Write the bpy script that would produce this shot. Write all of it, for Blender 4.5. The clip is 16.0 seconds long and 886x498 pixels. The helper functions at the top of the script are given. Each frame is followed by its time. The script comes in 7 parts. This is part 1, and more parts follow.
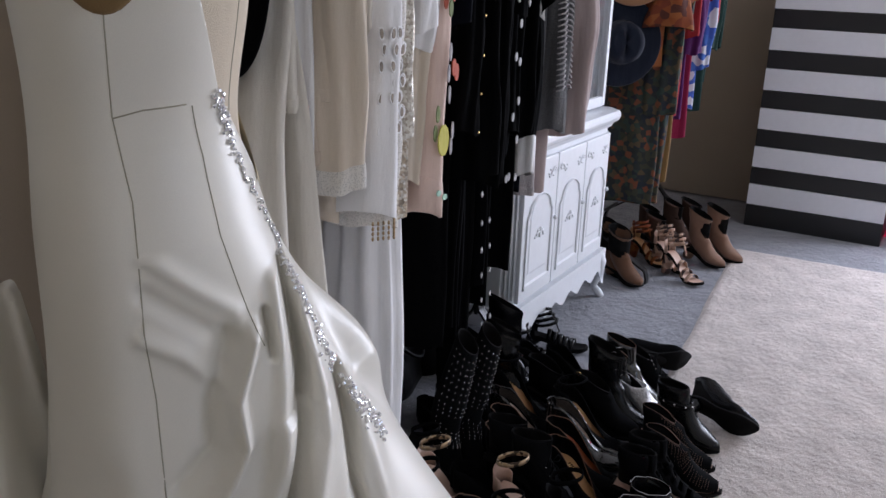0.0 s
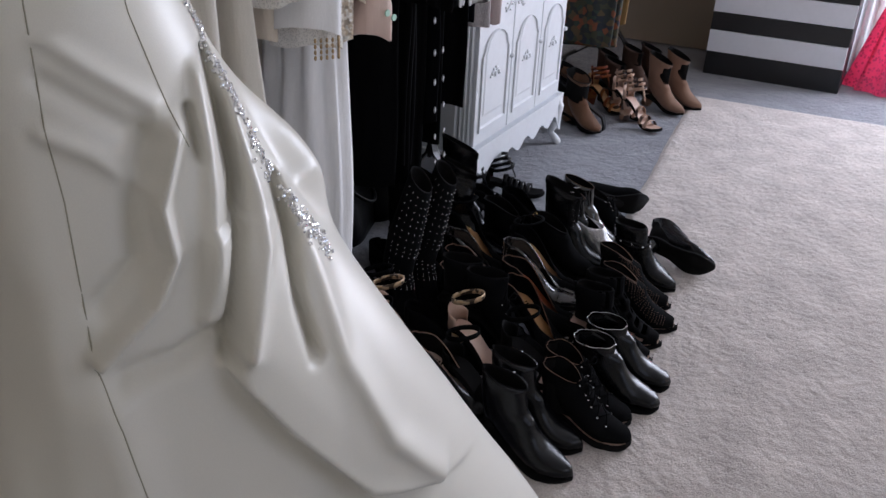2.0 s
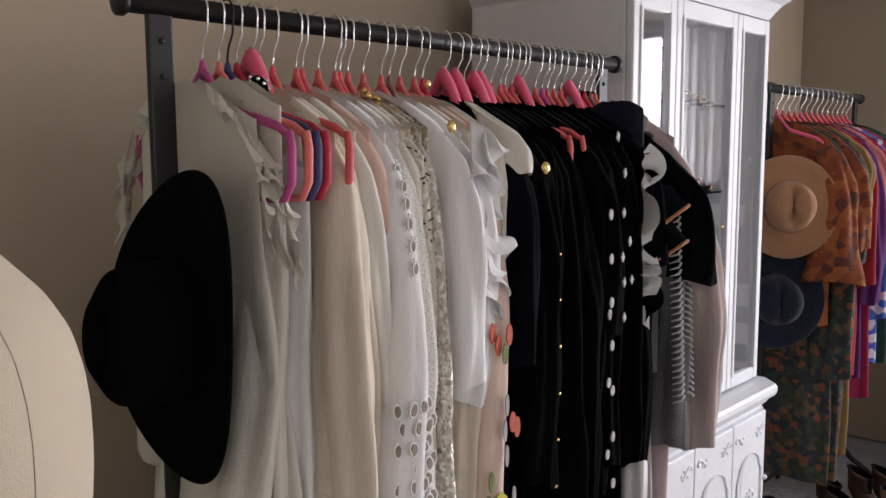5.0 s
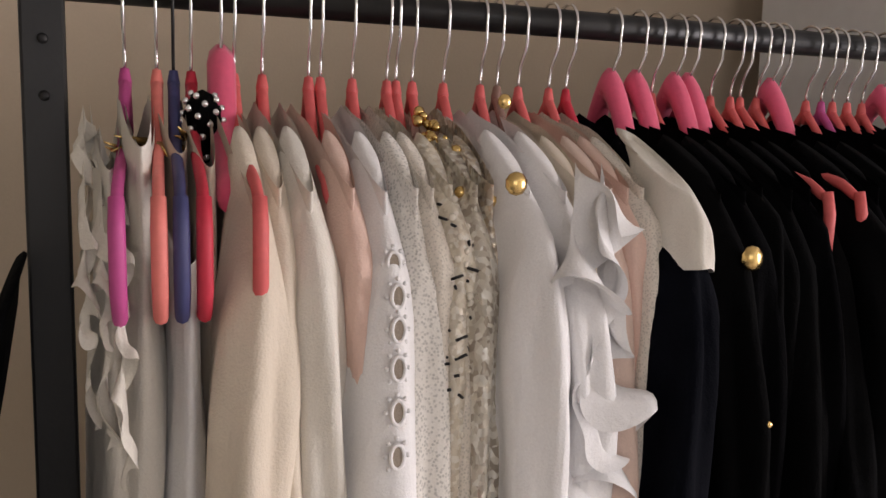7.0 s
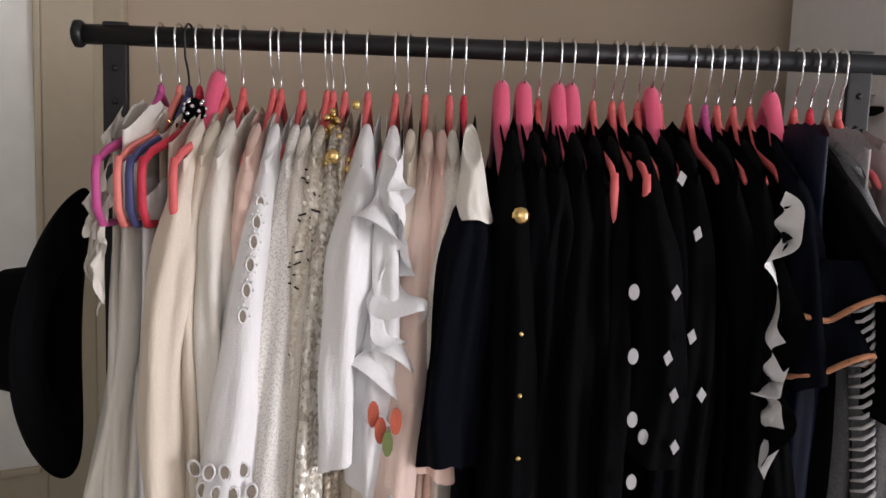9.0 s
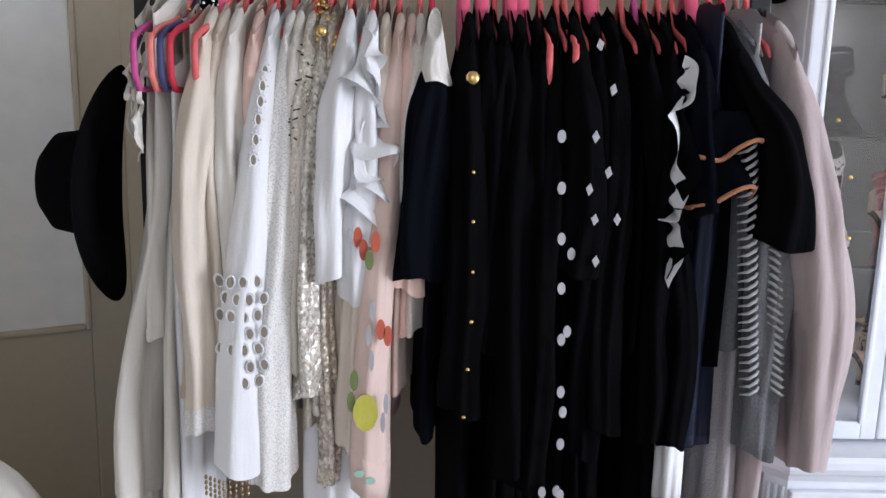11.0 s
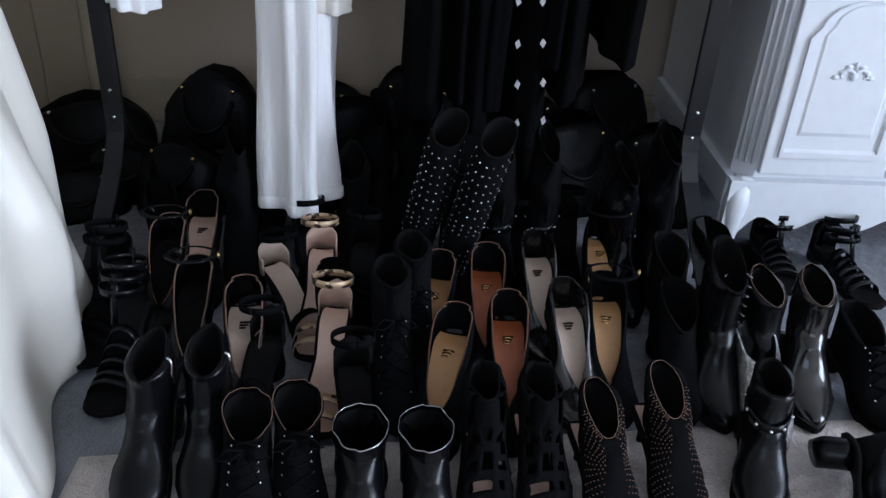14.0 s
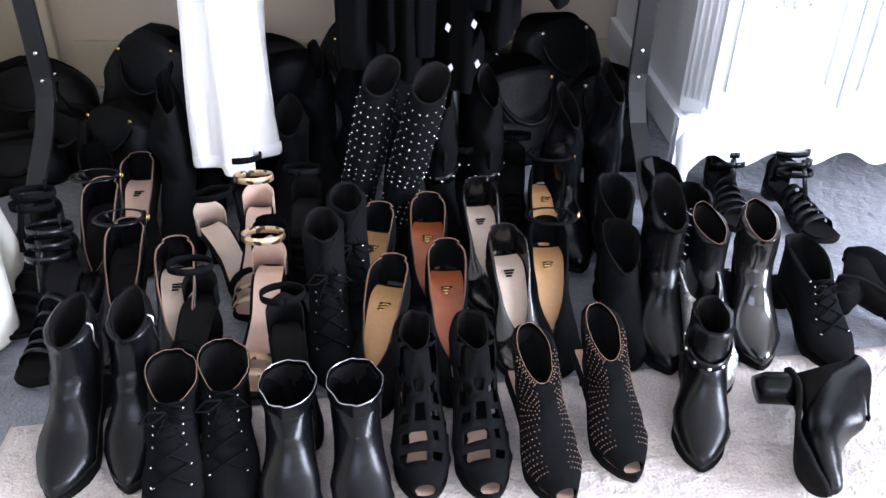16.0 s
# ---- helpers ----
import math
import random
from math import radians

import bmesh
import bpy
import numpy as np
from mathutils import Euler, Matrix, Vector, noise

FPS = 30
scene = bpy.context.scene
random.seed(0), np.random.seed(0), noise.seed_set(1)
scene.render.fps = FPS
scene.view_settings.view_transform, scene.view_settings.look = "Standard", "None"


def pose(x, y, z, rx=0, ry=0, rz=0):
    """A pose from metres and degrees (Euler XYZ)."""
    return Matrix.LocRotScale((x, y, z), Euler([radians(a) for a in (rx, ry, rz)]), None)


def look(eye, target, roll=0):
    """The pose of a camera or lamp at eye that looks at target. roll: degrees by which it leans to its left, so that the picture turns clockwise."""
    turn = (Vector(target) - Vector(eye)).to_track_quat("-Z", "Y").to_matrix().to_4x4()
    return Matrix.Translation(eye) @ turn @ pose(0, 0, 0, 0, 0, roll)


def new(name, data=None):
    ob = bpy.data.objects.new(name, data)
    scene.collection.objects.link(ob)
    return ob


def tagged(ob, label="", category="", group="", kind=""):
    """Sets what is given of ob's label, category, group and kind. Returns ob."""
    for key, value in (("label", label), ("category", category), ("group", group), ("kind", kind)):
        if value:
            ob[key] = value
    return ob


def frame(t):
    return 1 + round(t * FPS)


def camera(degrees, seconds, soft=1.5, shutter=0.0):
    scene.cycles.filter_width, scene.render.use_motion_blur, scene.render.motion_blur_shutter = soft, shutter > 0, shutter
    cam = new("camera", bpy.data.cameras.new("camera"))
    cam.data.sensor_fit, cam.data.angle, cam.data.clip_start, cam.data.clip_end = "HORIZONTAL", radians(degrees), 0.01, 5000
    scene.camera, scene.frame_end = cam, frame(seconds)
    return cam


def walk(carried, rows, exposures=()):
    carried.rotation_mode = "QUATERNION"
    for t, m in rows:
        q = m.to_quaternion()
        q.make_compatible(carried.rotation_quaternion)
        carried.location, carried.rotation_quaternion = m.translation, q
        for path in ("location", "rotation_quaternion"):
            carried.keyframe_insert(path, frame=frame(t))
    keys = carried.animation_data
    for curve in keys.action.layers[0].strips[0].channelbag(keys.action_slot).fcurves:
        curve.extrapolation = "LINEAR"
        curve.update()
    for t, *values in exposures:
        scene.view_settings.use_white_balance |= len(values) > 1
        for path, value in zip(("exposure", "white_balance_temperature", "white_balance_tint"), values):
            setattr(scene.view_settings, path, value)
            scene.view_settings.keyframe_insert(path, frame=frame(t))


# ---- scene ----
cam = camera(54.5, 16.0)
PATH = [
    (0, (-1.115, -1.172, 1.239), (0.531, -0.221, 0.62), 2.0),
    (0.5, (-1.073, -1.163, 1.166), (0.559, -0.281, 0.417), 2.7),
    (1, (-1.074, -1.15, 1.128), (0.525, -0.344, 0.237), 2.9),
    (1.5, (-1.046, -1.142, 1.096), (0.526, -0.371, 0.129), 3.3),
    (2, (-1.054, -1.147, 1.134), (0.546, -0.354, 0.234), 2.8),
    (2.5, (-1.054, -1.144, 1.181), (0.6, -0.305, 0.432), 1.9),
    (3, (-1.05, -1.121, 1.243), (0.647, -0.256, 0.633), 1.2),
    (3.5, (-1.028, -1.102, 1.295), (0.684, -0.177, 0.832), -0.0),
    (4, (-0.985, -1.188, 1.388), (0.645, -0.074, 1.083), 0.3),
    (4.5, (-0.818, -1.178, 1.478), (0.72, 0.079, 1.249), 0.3),
    (4.7, (-0.75, -1.163, 1.488), (0.765, 0.124, 1.261), 0.0),
    (6.8, (-0.004, -0.868, 1.552), (0.82, 0.939, 1.316), 1.0),
    (7, (0.038, -0.859, 1.559), (0.788, 0.981, 1.328), 1.0),
    (7.5, (0.198, -0.882, 1.552), (0.663, 1.052, 1.347), 0.8),
    (8, (0.382, -1.012, 1.566), (0.476, 0.975, 1.36), 3.7),
    (8.5, (0.471, -1.156, 1.568), (0.511, 0.83, 1.337), 1.8),
    (8.7, (0.471, -1.24, 1.563), (0.523, 0.746, 1.329), 2.1),
    (10.8, (0.535, -1.648, 1.469), (0.582, 0.319, 1.111), 1.3),
    (11, (0.537, -1.664, 1.46), (0.571, 0.298, 1.073), 1.4),
    (11.5, (0.53, -1.664, 1.407), (0.559, 0.279, 0.936), 1.6),
    (12, (0.568, -1.677, 1.338), (0.598, 0.254, 0.816), 1.1),
    (12.5, (0.558, -1.653, 1.229), (0.622, 0.242, 0.592), 2.0),
    (13, (0.548, -1.634, 1.108), (0.643, 0.224, 0.375), 2.1),
    (13.5, (0.541, -1.666, 0.975), (0.659, 0.158, 0.163), 2.5),
    (14, (0.554, -1.599, 0.927), (0.667, 0.111, -0.105), 3.6),
    (14.5, (0.585, -1.576, 0.893), (0.676, 0.081, -0.224), 2.7),
    (15, (0.589, -1.573, 0.881), (0.676, 0.074, -0.251), 2.8),
    (15.5, (0.609, -1.573, 0.9), (0.676, 0.075, -0.231), 2.1),
    (16, (0.651, -1.586, 0.9), (0.776, 0.074, -0.209), 1.3),
]
EXPOSURES = [(0, -0.22, 5950, 19), (3.5, -0.31, 6050, 19), (4.0, -0.40, 6300, 19), (4.7, -0.25, 6550, 19), (6.8, -0.10, 7100, 22), (8.7, -0.04, 6700, 20), (10.8, 0.05, 5950, 16), (12.5, 0.15, 5550, 14), (13.5, 0.1, 5500, 13), (14, 0.0, 5500, 13), (14.5, 0.3, 5650, 15), (15.2, 0.8, 5700, 16), (16, 1.65, 5750, 17)]
walk(cam, [(t, look(eye, target, roll)) for t, eye, target, roll in PATH], EXPOSURES)

# ---------------------------------------------------------------- world and light
world = bpy.data.worlds.new("world")
scene.world = world
world.use_nodes = True
wn = world.node_tree.nodes
sky = wn.new("ShaderNodeTexSky")
sky.sky_type, sky.sun_disc = "NISHITA", False
sky.sun_elevation, sky.sun_rotation = radians(35), radians(95)
world.node_tree.links.new(sky.outputs[0], wn["Background"].inputs[0])
wn["Background"].inputs[1].default_value = 0.15


def area_light(name, m, sx, sy, watts, colour):
    data = bpy.data.lights.new(name, "AREA")
    data.shape, data.size, data.size_y, data.energy, data.color = "RECTANGLE", sx, sy, watts, colour
    ob = new(name, data)
    ob.matrix_world = m
    return ob


# daylight in the opening of the side window and of the window behind the camera
area_light("window_daylight", look((4.10, -2.04, 1.2), (0.5, -1.9, 0.9)), 1.4, 1.9, 118, (0.90, 0.95, 1.0))
area_light("window_daylight_rear", look((0.3, -3.62, 1.75), (0.4, 0.0, 0.8)), 1.5, 1.4, 10, (0.92, 0.96, 1.0))

# ---------------------------------------------------------------- materials


def nodes_of(mat):
    mat.use_nodes = True
    return mat.node_tree.nodes, mat.node_tree.links, mat.node_tree.nodes["Principled BSDF"]


def surface(name, colour, rough=0.8, metal=0.0, grain=60.0, bump=0.1, vary=0.12, sheen=0.0, stain=3.0, coat=0.0, spec=0.5):
    """A surface with broad stains, fine grain and a little relief."""
    mat = bpy.data.materials.new(name)
    n, l, b = nodes_of(mat)
    co = n.new("ShaderNodeTexCoord")
    big, fine = n.new("ShaderNodeTexNoise"), n.new("ShaderNodeTexNoise")
    big.inputs["Scale"].default_value, fine.inputs["Scale"].default_value = stain, grain
    big.inputs["Detail"].default_value = 4
    for t in (big, fine):
        l.new(co.outputs["Object"], t.inputs["Vector"])
    add = n.new("ShaderNodeMath")
    add.operation = "ADD"
    l.new(big.outputs["Fac"], add.inputs[0])
    l.new(fine.outputs["Fac"], add.inputs[1])
    ramp = n.new("ShaderNodeMapRange")
    ramp.inputs["From Min"].default_value, ramp.inputs["From Max"].default_value = 0.6, 1.4
    ramp.inputs["To Min"].default_value, ramp.inputs["To Max"].default_value = 1 - vary, 1 + vary
    l.new(add.outputs[0], ramp.inputs["Value"])
    mul = n.new("ShaderNodeVectorMath")
    mul.operation = "SCALE"
    mul.inputs[0].default_value = colour
    l.new(ramp.outputs[0], mul.inputs["Scale"])
    l.new(mul.outputs[0], b.inputs["Base Color"])
    b.inputs["Roughness"].default_value, b.inputs["Metallic"].default_value = rough, metal
    b.inputs["Sheen Weight"].default_value, b.inputs["Coat Weight"].default_value = sheen, coat
    b.inputs["Specular IOR Level"].default_value = spec
    if bump:
        bp = n.new("ShaderNodeBump")
        bp.inputs["Strength"].default_value, bp.inputs["Distance"].default_value = bump, 0.003
        l.new(fine.outputs["Fac"], bp.inputs["Height"])
        l.new(bp.outputs[0], b.inputs["Normal"])
    return mat


def cloth(name, colour, rough=0.85, weave=500.0, sheen=0.15, vary=0.06, bump=0.25, crease=0.5, spec=0.25):
    """Woven cloth: fine weave, soft creases."""
    mat = surface(name, colour, rough, 0, weave, bump, vary, sheen, 6.0, spec=spec)
    n, l, b = nodes_of(mat)
    co = n.new("ShaderNodeTexCoord")
    mp = n.new("ShaderNodeMapping")
    mp.inputs["Scale"].default_value = (9, 9, 2.0)
    wr = n.new("ShaderNodeTexNoise")
    wr.inputs["Scale"].default_value, wr.inputs["Detail"].default_value = 3.0, 3
    l.new(co.outputs["Object"], mp.inputs[0])
    l.new(mp.outputs[0], wr.inputs["Vector"])
    bp = n.new("ShaderNodeBump")
    bp.inputs["Strength"].default_value, bp.inputs["Distance"].default_value = crease, 0.012
    l.new(wr.outputs["Fac"], bp.inputs["Height"])
    old = b.inputs["Normal"].links[0].from_node
    l.new(bp.outputs[0], old.inputs["Normal"])
    return mat


def sheer(name, colour, holes=0.35, scale=90.0, through_light=0.0):
    """Thin or lacy cloth that lets part of the light through."""
    mat = cloth(name, colour)
    n, l, b = nodes_of(mat)
    out = n["Material Output"]
    tr = n.new("ShaderNodeBsdfTransparent")
    mix = n.new("ShaderNodeMixShader")
    co = n.new("ShaderNodeTexCoord")
    vo = n.new("ShaderNodeTexVoronoi")
    vo.inputs["Scale"].default_value = scale
    l.new(co.outputs["Object"], vo.inputs["Vector"])
    mr = n.new("ShaderNodeMapRange")
    mr.inputs["From Min"].default_value, mr.inputs["From Max"].default_value = 0.2, 0.5
    mr.inputs["To Min"].default_value, mr.inputs["To Max"].default_value = holes, 0.0
    l.new(vo.outputs["Distance"], mr.inputs["Value"])
    l.new(mr.outputs[0], mix.inputs[0])
    tl = n.new("ShaderNodeBsdfTranslucent")
    tl.inputs["Color"].default_value = (*colour, 1)
    soft = n.new("ShaderNodeMixShader")
    soft.inputs[0].default_value = through_light
    l.new(b.outputs[0], soft.inputs[1])
    l.new(tl.outputs[0], soft.inputs[2])
    l.new(soft.outputs[0], mix.inputs[1])
    l.new(tr.outputs[0], mix.inputs[2])
    l.new(mix.outputs[0], out.inputs[0])
    return mat


def cells(name, colours, scale, rough=0.6, metal=0.0, tilt=0.0, stretch=(1, 1, 1)):
    """Many small cells (sequins, flower print, knit) in a few colours; tilt makes each cell face its own way."""
    mat = bpy.data.materials.new(name)
    n, l, b = nodes_of(mat)
    co, mp, vo, cr = n.new("ShaderNodeTexCoord"), n.new("ShaderNodeMapping"), n.new("ShaderNodeTexVoronoi"), n.new("ShaderNodeValToRGB")
    mp.inputs["Scale"].default_value = stretch
    vo.inputs["Scale"].default_value = scale
    l.new(co.outputs["Object"], mp.inputs[0])
    l.new(mp.outputs[0], vo.inputs["Vector"])
    sep = n.new("ShaderNodeSeparateColor")
    l.new(vo.outputs["Color"], sep.inputs[0])
    l.new(sep.outputs[0], cr.inputs[0])
    cr.color_ramp.interpolation = "CONSTANT"
    els = cr.color_ramp.elements
    while len(els) < len(colours):
        els.new(0.5)
    for i, c in enumerate(colours):
        els[i].position, els[i].color = i / len(colours), (*c, 1)
    l.new(cr.outputs[0], b.inputs["Base Color"])
    b.inputs["Roughness"].default_value, b.inputs["Metallic"].default_value = rough, metal
    if tilt:
        ge = n.new("ShaderNodeNewGeometry")
        sub, sc, ad, no = (n.new("ShaderNodeVectorMath") for _ in range(4))
        sub.operation, sc.operation, ad.operation, no.operation = "SUBTRACT", "SCALE", "ADD", "NORMALIZE"
        sub.inputs[1].default_value, sc.inputs["Scale"].default_value = (0.5, 0.5, 0.5), tilt
        l.new(vo.outputs["Color"], sub.inputs[0])
        l.new(sub.outputs[0], sc.inputs[0])
        l.new(sc.outputs[0], ad.inputs[0])
        l.new(ge.outputs["Normal"], ad.inputs[1])
        l.new(ad.outputs[0], no.inputs[0])
        l.new(no.outputs[0], b.inputs["Normal"])
    return mat


def carpet(name, colour, tuft):
    """Pile carpet: tufts, trodden patches and a broad drift of tone."""
    mat = surface(name, colour, 0.95, 0, tuft, 0.8, 0.30, 0.3, 9.0, spec=0.1)
    n, l, b = nodes_of(mat)
    co, mid = n.new("ShaderNodeTexCoord"), n.new("ShaderNodeTexNoise")
    mid.inputs["Scale"].default_value, mid.inputs["Detail"].default_value = 38, 5
    l.new(co.outputs["Object"], mid.inputs["Vector"])
    bp = n.new("ShaderNodeBump")
    bp.inputs["Strength"].default_value, bp.inputs["Distance"].default_value = 0.9, 0.012
    l.new(mid.outputs["Fac"], bp.inputs["Height"])
    l.new(bp.outputs[0], b.inputs["Normal"].links[0].from_node.inputs["Normal"])
    return mat


# same taupe as wall_paint, with the corner's shade put into the colour
M_WALL_SHADED = surface("wall_paint_shaded", (0.36, 0.295, 0.225), 0.85, 0, 220, 0.08, 0.03)
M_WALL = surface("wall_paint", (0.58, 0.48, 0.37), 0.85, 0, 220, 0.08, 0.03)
M_WALL2 = surface("breast_paint", (0.46, 0.41, 0.36), 0.85, 0, 220, 0.08, 0.03)
M_CREAM = surface("cream_wall_paint", (0.72, 0.68, 0.58), 0.85, 0, 220, 0.08, 0.03)
M_CEIL = surface("ceiling_paint", (0.78, 0.76, 0.72), 0.9, 0, 150, 0.1, 0.03)
M_CARPET = carpet("grey_carpet", (0.235, 0.24, 0.265), 260)
M_RUG = carpet("beige_rug", (0.56, 0.50, 0.46), 240)
M_WHITE = surface("white_furniture_paint", (0.78, 0.80, 0.83), 0.38, 0, 40, 0.05, 0.04, coat=0.1)
M_BLACKMETAL = surface("black_powder_coat", (0.012, 0.012, 0.013), 0.42, 0.2, 200, 0.05, 0.1)
M_CHROME = surface("chrome_wire", (0.75, 0.75, 0.76), 0.18, 1.0, 60, 0.0, 0.03)
M_GOLD = surface("polished_gold", (0.72, 0.50, 0.20), 0.25, 1.0, 60, 0.05, 0.08)
M_SILVER = surface("silver_studs", (0.72, 0.72, 0.74), 0.22, 1.0, 60, 0.0, 0.05)
M_BLACKDRAWER = surface("black_drawer_paint", (0.006, 0.006, 0.007), 0.4, 0, 40, 0.05, 0.1)
M_WHITEDRAWER = surface("white_drawer_paint", (0.74, 0.75, 0.79), 0.4, 0, 40, 0.05, 0.03)
M_DOOR = surface("cream_door_paint", (0.52, 0.45, 0.33), 0.5, 0, 40, 0.06, 0.05)


def plain(name, colour, rough, metal=0.0, transmission=0.0):
    mat = bpy.data.materials.new(name)
    n, l, b = nodes_of(mat)
    b.inputs["Base Color"].default_value = (*colour, 1)
    b.inputs["Roughness"].default_value, b.inputs["Metallic"].default_value = rough, metal
    b.inputs["Transmission Weight"].default_value = transmission
    return mat


M_MIRROR = plain("mirror_silver", (0.93, 0.93, 0.92), 0.02, 1.0)
M_GLASS = plain("cabinet_glass", (1, 1, 1), 0.02, 0, 1.0)
M_BEAD = plain("crystal_bead", (0.9, 0.9, 0.92), 0.08, 0.85)

# ---------------------------------------------------------------- mesh helpers


def part(name, bm, mat, parent=None, label="", smooth=True):
    """Links a bmesh as one mesh object under a thing or a part."""
    me = bpy.data.meshes.new(name)
    bmesh.ops.recalc_face_normals(bm, faces=bm.faces[:])
    bm.to_mesh(me)
    bm.free()
    if smooth:
        me.shade_smooth()
    me.materials.append(mat)
    ob = new(name, me)
    if parent is not None:
        ob.parent = parent
    if label:
        ob["label"] = label
    return ob


def thing(name, label, category, group="", at=None, kind=""):
    ob = new(name)
    ob.empty_display_size = 0.05
    if at is not None:
        ob.matrix_world = at
    return tagged(ob, label, category, group, kind)


def add_box(bm, lo, hi, bevel=0.004, m=None):
    r = bmesh.ops.create_cube(bm, size=1)
    vs = r["verts"]
    for v in vs:
        v.co = Vector([lo[i] + (v.co[i] + 0.5) * (hi[i] - lo[i]) for i in range(3)])
    if bevel:
        es = list({e for v in vs for e in v.link_edges})
        r2 = bmesh.ops.bevel(bm, geom=es, offset=bevel, segments=2, affect="EDGES", profile=0.6)
        vs = list({v for f in r2["faces"] for v in f.verts} | {v for v in vs if v.is_valid})
    if m is not None:
        bmesh.ops.transform(bm, matrix=m, verts=vs)
    return vs


def box(name, lo, hi, mat, parent=None, bevel=0.004, label="", m=None):
    bm = bmesh.new()
    add_box(bm, lo, hi, bevel, m)
    return part(name, bm, mat, parent, label, smooth=False)


def loft(bm, rings, closed=True, cap0=False, cap1=False):
    """Skin over rings of points."""
    rows = [[bm.verts.new(p) for p in r] for r in rings]
    n = len(rows[0])
    for a, b in zip(rows, rows[1:]):
        for i in range(n if closed else n - 1):
            j = (i + 1) % n
            bm.faces.new((a[i], a[j], b[j], b[i]))
    if cap0:
        bm.faces.new(rows[0][::-1])
    if cap1:
        bm.faces.new(rows[-1])
    return rows


def tube(bm, pts, radii, n=8, caps=True, flat=1.0):
    """A round bar along a line of points."""
    pts = [Vector(p) for p in pts]
    if not hasattr(radii, "__len__"):
        radii = [radii] * len(pts)
    rings, side = [], None
    for i, p in enumerate(pts):
        d = (pts[min(i + 1, len(pts) - 1)] - pts[max(i - 1, 0)]).normalized()
        if side is None:
            side = d.cross(Vector((0, 0, 1)) if abs(d.z) < 0.9 else Vector((1, 0, 0))).normalized()
        side = (side - d * side.dot(d)).normalized()
        up = d.cross(side)
        rings.append([p + radii[i] * (math.cos(a) * side + flat * math.sin(a) * up) for a in np.linspace(0, 2 * math.pi, n, endpoint=False)])
    loft(bm, rings, True, caps, caps)


def ball(bm, c, r, seg=8, squash=(1, 1, 1)):
    m = Matrix.Translation(c) @ Matrix.Diagonal((r * squash[0], r * squash[1], r * squash[2], 1))
    bmesh.ops.create_uvsphere(bm, u_segments=seg, v_segments=max(4, seg // 2), radius=1, matrix=m)


def wobble(p, s, seed=0.0):
    return noise.noise(Vector((p[0] * s + seed, p[1] * s - seed, p[2] * s + 1.7 * seed)))


def ease(x, a, b):
    t = min(1.0, max(0.0, (x - a) / (b - a)))
    return t * t * (3 - 2 * t)


def lerp_table(x, table):
    for (x0, v0), (x1, v1) in zip(table, table[1:]):
        if x <= x1:
            return v0 + (v1 - v0) * min(1.0, max(0.0, (x - x0) / (x1 - x0)))
    return table[-1][1]


# ---------------------------------------------------------------- the room
BACK, RIGHT, LEFT, FRONT, HIGH = 0.59, 4.02, -2.2, -3.7, 2.5


